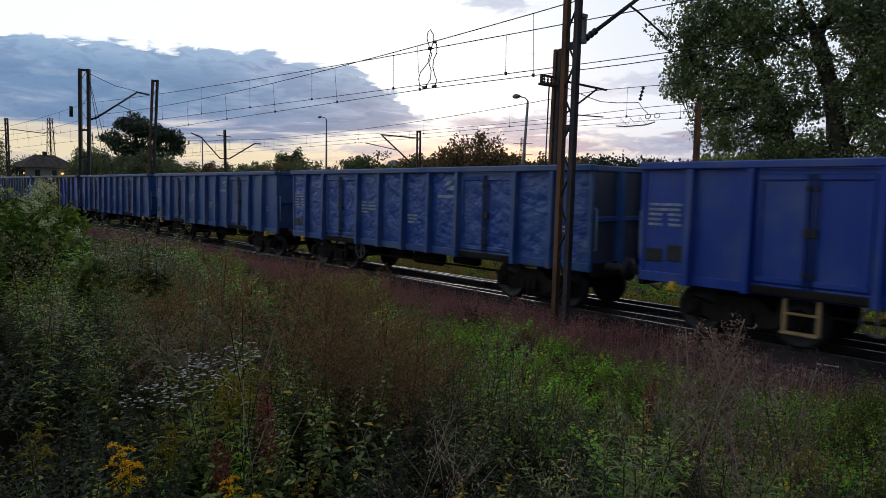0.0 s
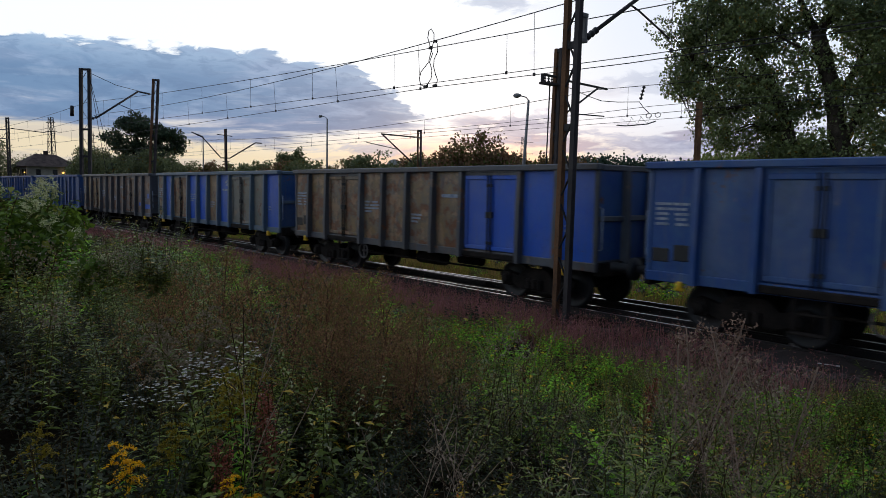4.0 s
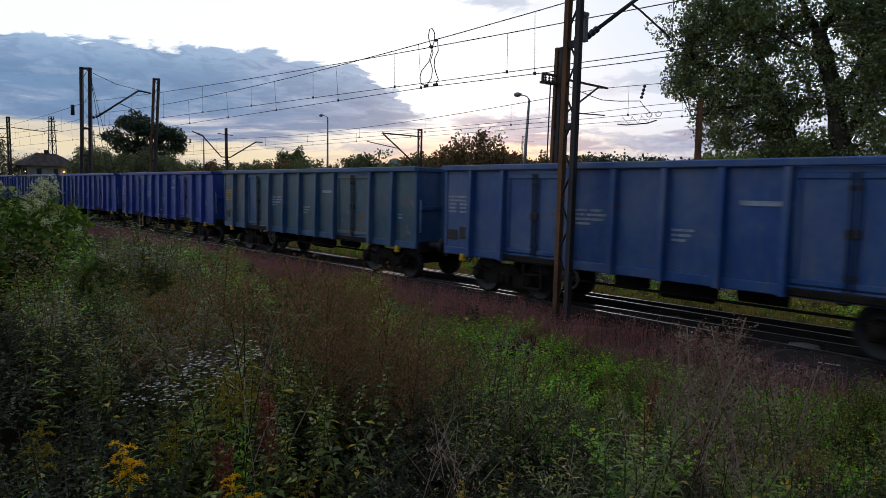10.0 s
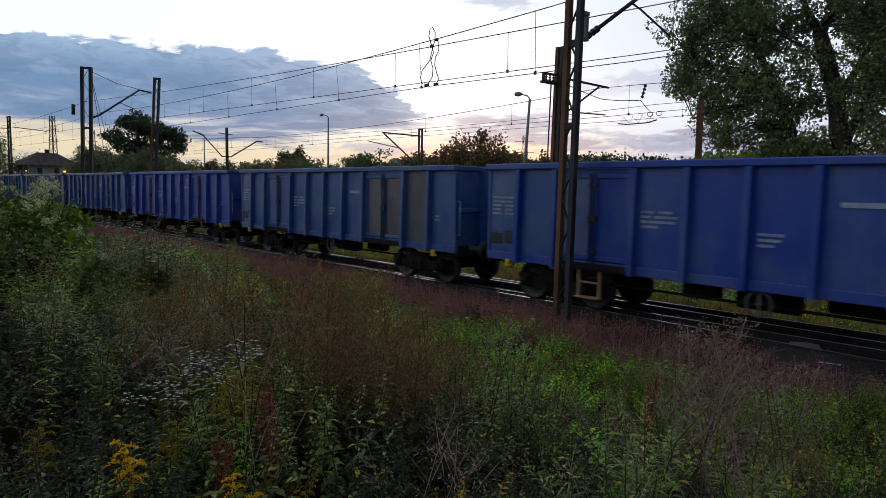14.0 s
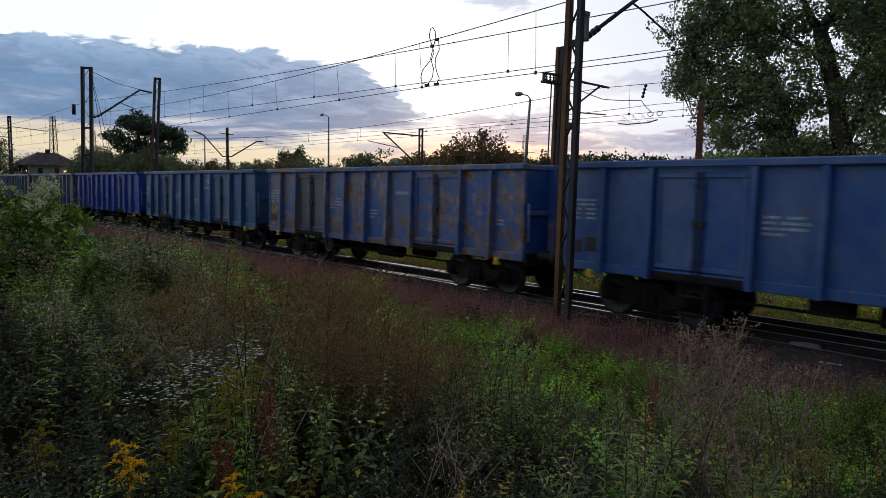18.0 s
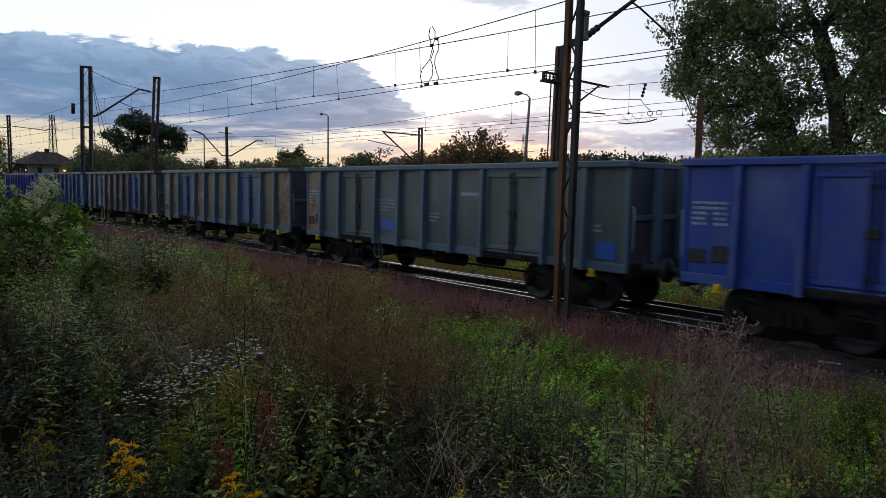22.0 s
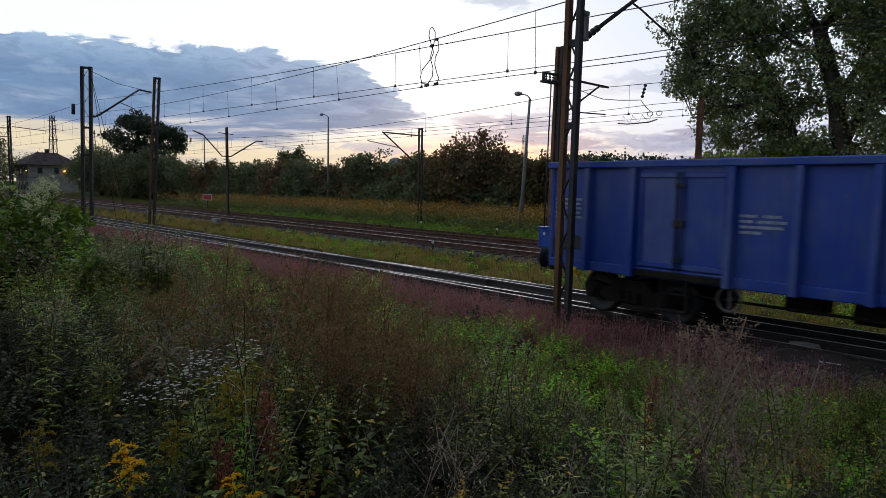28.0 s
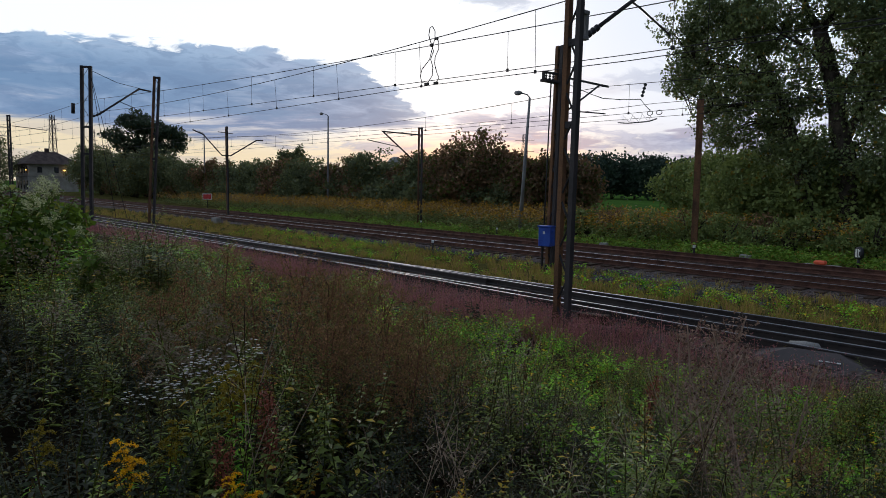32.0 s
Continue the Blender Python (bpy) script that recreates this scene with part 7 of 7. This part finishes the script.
def flower_spray(seed, h=1.5):
    """A tall arching shrubby weed with broad leaves, and thick cream sprays towards the tips of some stems."""
    p = Plant(seed)
    r = p.rng
    for k in range(6):
        pts = curve_up(r, h * r.uniform(0.6, 1.05), 0.6)
        p.stem(pts, 0.008, 1)
        for i in range(34):
            t, q = 0.15 + 0.85 * i / 34, i * 2.4
            L = 0.17 * r.uniform(0.7, 1.2)
            p.leaf(on_path(pts, t), (math.cos(q), math.sin(q), r.uniform(-0.5, 0.3)), L, L * 0.32, 0)
        for i in range(9 if k % 3 == 0 else 0):
            base = on_path(pts, 0.78 + 0.22 * i / 9)
            q = r.uniform(0, 6.28)
            for j in range(34):
                f = j / 34
                c = base + np.array((math.cos(q) * 0.2 * f, math.sin(q) * 0.2 * f, 0.14 * math.sin(2.2 * f) + 0.05)) + r.normal(size=3) * 0.018
                p.leaf(c, r.normal(size=3), 0.04, 0.014, 2)
    return p.arrays()


def dock(seed, h=0.9):
    """A dead dock: a stiff stem packed with rust-brown seeds."""
    p = Plant(seed)
    for k in range(3):
        pts = curve_up(p.rng, h * p.rng.uniform(0.8, 1.1), 0.1)
        p.stem(pts, 0.004, 1)
        for i in range(170):
            at = on_path(pts, 0.45 + 0.55 * i / 170) + p.rng.normal(size=3) * 0.022
            p.leaf(at, p.rng.normal(size=3), 0.02, 0.008, 2)
    return p.arrays()


def plumed_rod(seed, h=1.0):
    """A goldenrod in flower: narrow leaves up the stem, and one-sided arching sprays packed with florets."""
    p = Plant(seed)
    r = p.rng
    for k in range(2):
        pts = [c + np.array((0.05 * k, 0.03 * k, 0)) for c in curve_up(r, h * (1.0 - 0.16 * k), 0.14)]
        p.stem(pts, 0.0035, 1)
        for i in range(30):
            t, q = 0.12 + 0.68 * i / 30, i * 2.4
            L = 0.11 * (1.1 - 0.5 * t) * r.uniform(0.8, 1.2)
            p.leaf(on_path(pts, t), (math.cos(q), math.sin(q), r.uniform(-0.3, 0.4)), L, L * 0.09, 0)
        for i in range(9):
            t, q = 0.74 + 0.26 * i / 9, i * 2.4 + r.uniform(-0.3, 0.3)
            L = 0.42 * (1.16 - t) * r.uniform(0.8, 1.15)
            base = on_path(pts, t)
            for j in range(64):
                f = (j + 1) / 64
                c = base + np.array((math.cos(q) * L * f, math.sin(q) * L * f, L * (0.75 * f - 0.85 * f * f)))
                p.leaf(c + r.normal(size=3) * 0.005 + np.array((0, 0, 0.006)), r.normal(size=3) + np.array((0, 0, 0.8)), 0.016, 0.006, 2)
    return p.arrays()


MAT["yellowing"] = leafy("yellowing_leaves", rgb(150, 130, 36), rgb(222, 186, 60), rgb(196, 110, 40), 0.15)
MAT["dock"] = leafy("rust_red_dock_seed", rgb(110, 62, 48), rgb(176, 108, 84))
MAT["gold_pale"] = leafy("pale_yellow_petals", rgb(206, 196, 60), rgb(232, 222, 110))
MAT["thistle"] = leafy("dead_thistle_heads", rgb(98, 76, 62), rgb(186, 152, 128), rgb(84, 62, 50), 0.3)
MAT["thistle_stem"] = leafy("dead_thistle_twigs", rgb(110, 92, 82), rgb(196, 172, 152))
MAT["bush"] = leafy("bush_leaves", rgb(44, 66, 26), rgb(134, 162, 66), rgb(150, 150, 70), 0.05)
MAT["gold_dull"] = leafy("greenish_yellow_plumes", rgb(116, 104, 30), rgb(166, 146, 46))
MAT["mauve"] = leafy("mauve_petals", rgb(150, 110, 160), rgb(190, 150, 196))
MAT["bark_leaf"] = leafy("dark_twigs", rgb(36, 30, 26), rgb(58, 48, 40))


def build_flowers():
    green, stem = MAT["herb"], MAT["stemcol"]
    rng = np.random.default_rng(77)

    def seed():
        return int(rng.integers(900))

    def at(b, d):
        return -d * math.cos(radians(b)), d * math.sin(radians(b))

    # goldenrod in flower, some bright and some going over
    for b, d, s, mat in ((15.3, 2.95, 0.62, "gold"), (16.3, 2.75, 0.40, "gold"), (20.6, 2.75, 0.44, "gold_dull"), (22.2, 2.7, 0.42, "gold_dull"), (23.6, 2.9, 0.50, "gold"), (24.0, 3.3, 0.86, "gold_dull"), (23.2, 3.5, 0.80, "gold_dull"), (18.2, 3.3, 0.62, "gold_dull"), (7.6, 3.3, 0.62, "gold_dull"), (44.5, 2.5, 0.42, "gold_dull")):
        one_plant("yellow_goldenrod", plumed_rod(seed(), 1.0), [MAT["lush"], stem, MAT[mat]], *at(b, d), "goldenrod with bright yellow arching flower plumes" if mat == "gold" else "goldenrod with dull olive-yellow plumes", "goldenrod", s, rng.uniform(0, 360))
    for b, d, s in ((19.0, 3.75, 1.0), (19.8, 4.0, 1.0), (18.4, 4.1, 0.95)):
        one_plant("brown_goldenrod", plumed_rod(seed(), 1.0), [green, stem, MAT["beige"]], *at(b, d), "goldenrod gone over to brown and cream plumes", "goldenrod", s, rng.uniform(0, 360))
    for i in range(17):
        b, d = (21.7 + rng.normal() * 0.8, 3.95 + rng.normal() * 0.14) if i < 12 else (17.2 + rng.normal() * 0.9, 3.7 + rng.normal() * 0.12)
        one_plant("white_aster", daisy(seed(), 0.95 if i < 12 else 0.8), [green, stem, MAT["petal"]], *at(b, d), "wild aster with many small white daisy flowers", "aster", rng.uniform(0.68, 0.84), rng.uniform(0, 360))
    for b, d, s in ((26.0, 3.3, 0.85), (26.4, 3.5, 0.8), (21.5, 3.0, 0.62), (22.2, 3.1, 0.6), (57.5, 6.4, 1.1), (47.8, 8.0, 0.7)):
        one_plant("dead_dock", dock(seed()), [green, stem, MAT["dock"]], *at(b, d), "dead dock stalk with rust-red seeds", "dock", s, rng.uniform(0, 360))
    # tall wormwood over the asters
    for b, d, s in ((27.2, 5.0, 1.18), (30.0, 5.6, 1.12), (32.6, 6.1, 1.22), (36.2, 5.9, 1.18), (39.2, 5.4, 1.0), (34.4, 4.6, 0.92), (30.5, 4.4, 0.86), (37.5, 4.3, 0.84), (25.0, 5.6, 1.05), (22.0, 6.4, 1.15), (41.8, 6.0, 0.9), (20.0, 5.2, 0.95), (17.6, 5.0, 0.9), (33.0, 7.2, 1.3)):
        one_plant("dead_wormwood_plant", wormwood(seed(), 1.0, 38, 0.62), [green, MAT["drystem"], MAT["dry"]], *at(b, d), "tall dead wormwood, brown and feathery", "wormwood", s, rng.uniform(0, 360))
    for b, d, s in ((61.4, 5.0, 1.45), (62.1, 5.55, 1.6), (60.0, 5.9, 1.4), (64.9, 5.2, 1.5), (67.8, 5.3, 1.35), (64.3, 6.2, 1.5), (66.9, 5.9, 1.4), (63.0, 4.1, 1.05), (66.0, 3.6, 0.85)):
        one_plant("dry_thistle", dry_weed(seed(), 0.95, 24, 0.016, 2, 1.1), [green, MAT["thistle_stem"], MAT["thistle"]], *at(b, d), "tall dead thistle with bare twigs and seed heads", "thistle", s, rng.uniform(0, 360))
    # yellowing leaves here and there
    for b, d, s in ((35.2, 9.6, 0.8), (36.0, 9.2, 0.7), (37.4, 9.0, 0.75), (38.6, 8.4, 0.6), (63.2, 7.0, 0.8), (66.0, 6.8, 0.8), (72.6, 5.6, 0.9), (28.2, 3.5, 0.5), (41.0, 2.9, 0.6), (43.2, 3.1, 0.7), (58.0, 6.2, 0.9)):
        one_plant("yellowing_herb", shoots(seed(), 4, 0.7, 0.08, 0.25, 0.06, 0.5, 7, 0.4, 0.3), [MAT["yellowing"], stem], *at(b, d), "herb with leaves turning yellow", "herb", s, rng.uniform(0, 360))
    for i in range(44):
        x, y = rng.uniform(-9.5, -3.6), 17.2 + rng.normal() * 0.4
        one_plant("yellow_toadflax", daisy(seed(), 0.4), [green, stem, MAT["gold_pale"]], x, y, "small toadflax with pale yellow flowers", "toadflax", 1.0, rng.uniform(0, 360))
    one_plant("bare_sapling", dry_weed(5, 1.0, 9, 0.006), [green, MAT["bark_leaf"], MAT["bark_leaf"]], -7.55, 15.6, "small bare dark sapling between the tracks", "sapling", 0.9, 40)
    one_plant("mallow", daisy(17, 0.95), [green, stem, MAT["mauve"]], *at(63.0, 7.4), "wild mallow with small mauve flowers", "mallow", 0.9, 40)
    for x, y, s in ((-13.8, 2.1, 0.9), (-13.0, 1.6, 0.95), (-14.6, 2.6, 0.85), (-12.4, 2.3, 0.7), (-13.9, 1.2, 1.0), (-11.2, 2.6, 0.55), (-10.8, 2.9, 0.5), (-15.5, 2.2, 0.95), (-12.2, 1.2, 0.85)):
        one_plant("cream_flowering_bush", flower_spray(seed()), [MAT["bush"], stem, MAT["cream"]], x, y, "bushy knotweed with drooping cream flower sprays", "bush", s, rng.uniform(0, 360))
    for x, y, top, r, k in ((-13.8, 1.8, 2.05, 1.1, 1), (-15.6, 2.3, 2.15, 1.2, 2), (-12.4, 1.35, 1.85, 0.8, 3), (-11.2, 2.75, 1.5, 0.6, 4)):
        shrub("knotweed_bush", x, y, top, r, MAT["bush"], 600 + k, "dense broad-leaved green bush on the bank", "bush", "bushes on the bank", 0.13, 40, 70)


build_flowers()


# ---------------------------------------------------------------- movement
def train_x(t):
    """Left end of the last wagon at time t."""
    tt, xx = [a for a, b in X_TABLE], [b for a, b in X_TABLE]
    c = np.polyfit(tt, xx, 4)
    return float(np.polyval(c, t)) if t < 28 else float(np.polyval(c, 28)) + (t - 28) * float(np.polyval(np.polyder(c), 28))


def motions():
    for k, wagon in enumerate(TRAIN):
        rows = []
        for t in range(0, 33, 2):
            x = train_x(t) + k * PITCH + BODY / 2
            rows.append((t, pose(x, track_y(x), 0, 0, 0, math.degrees(math.atan(track_y(x + 0.5) - track_y(x - 0.5))))))
        walk(wagon, rows)


motions()
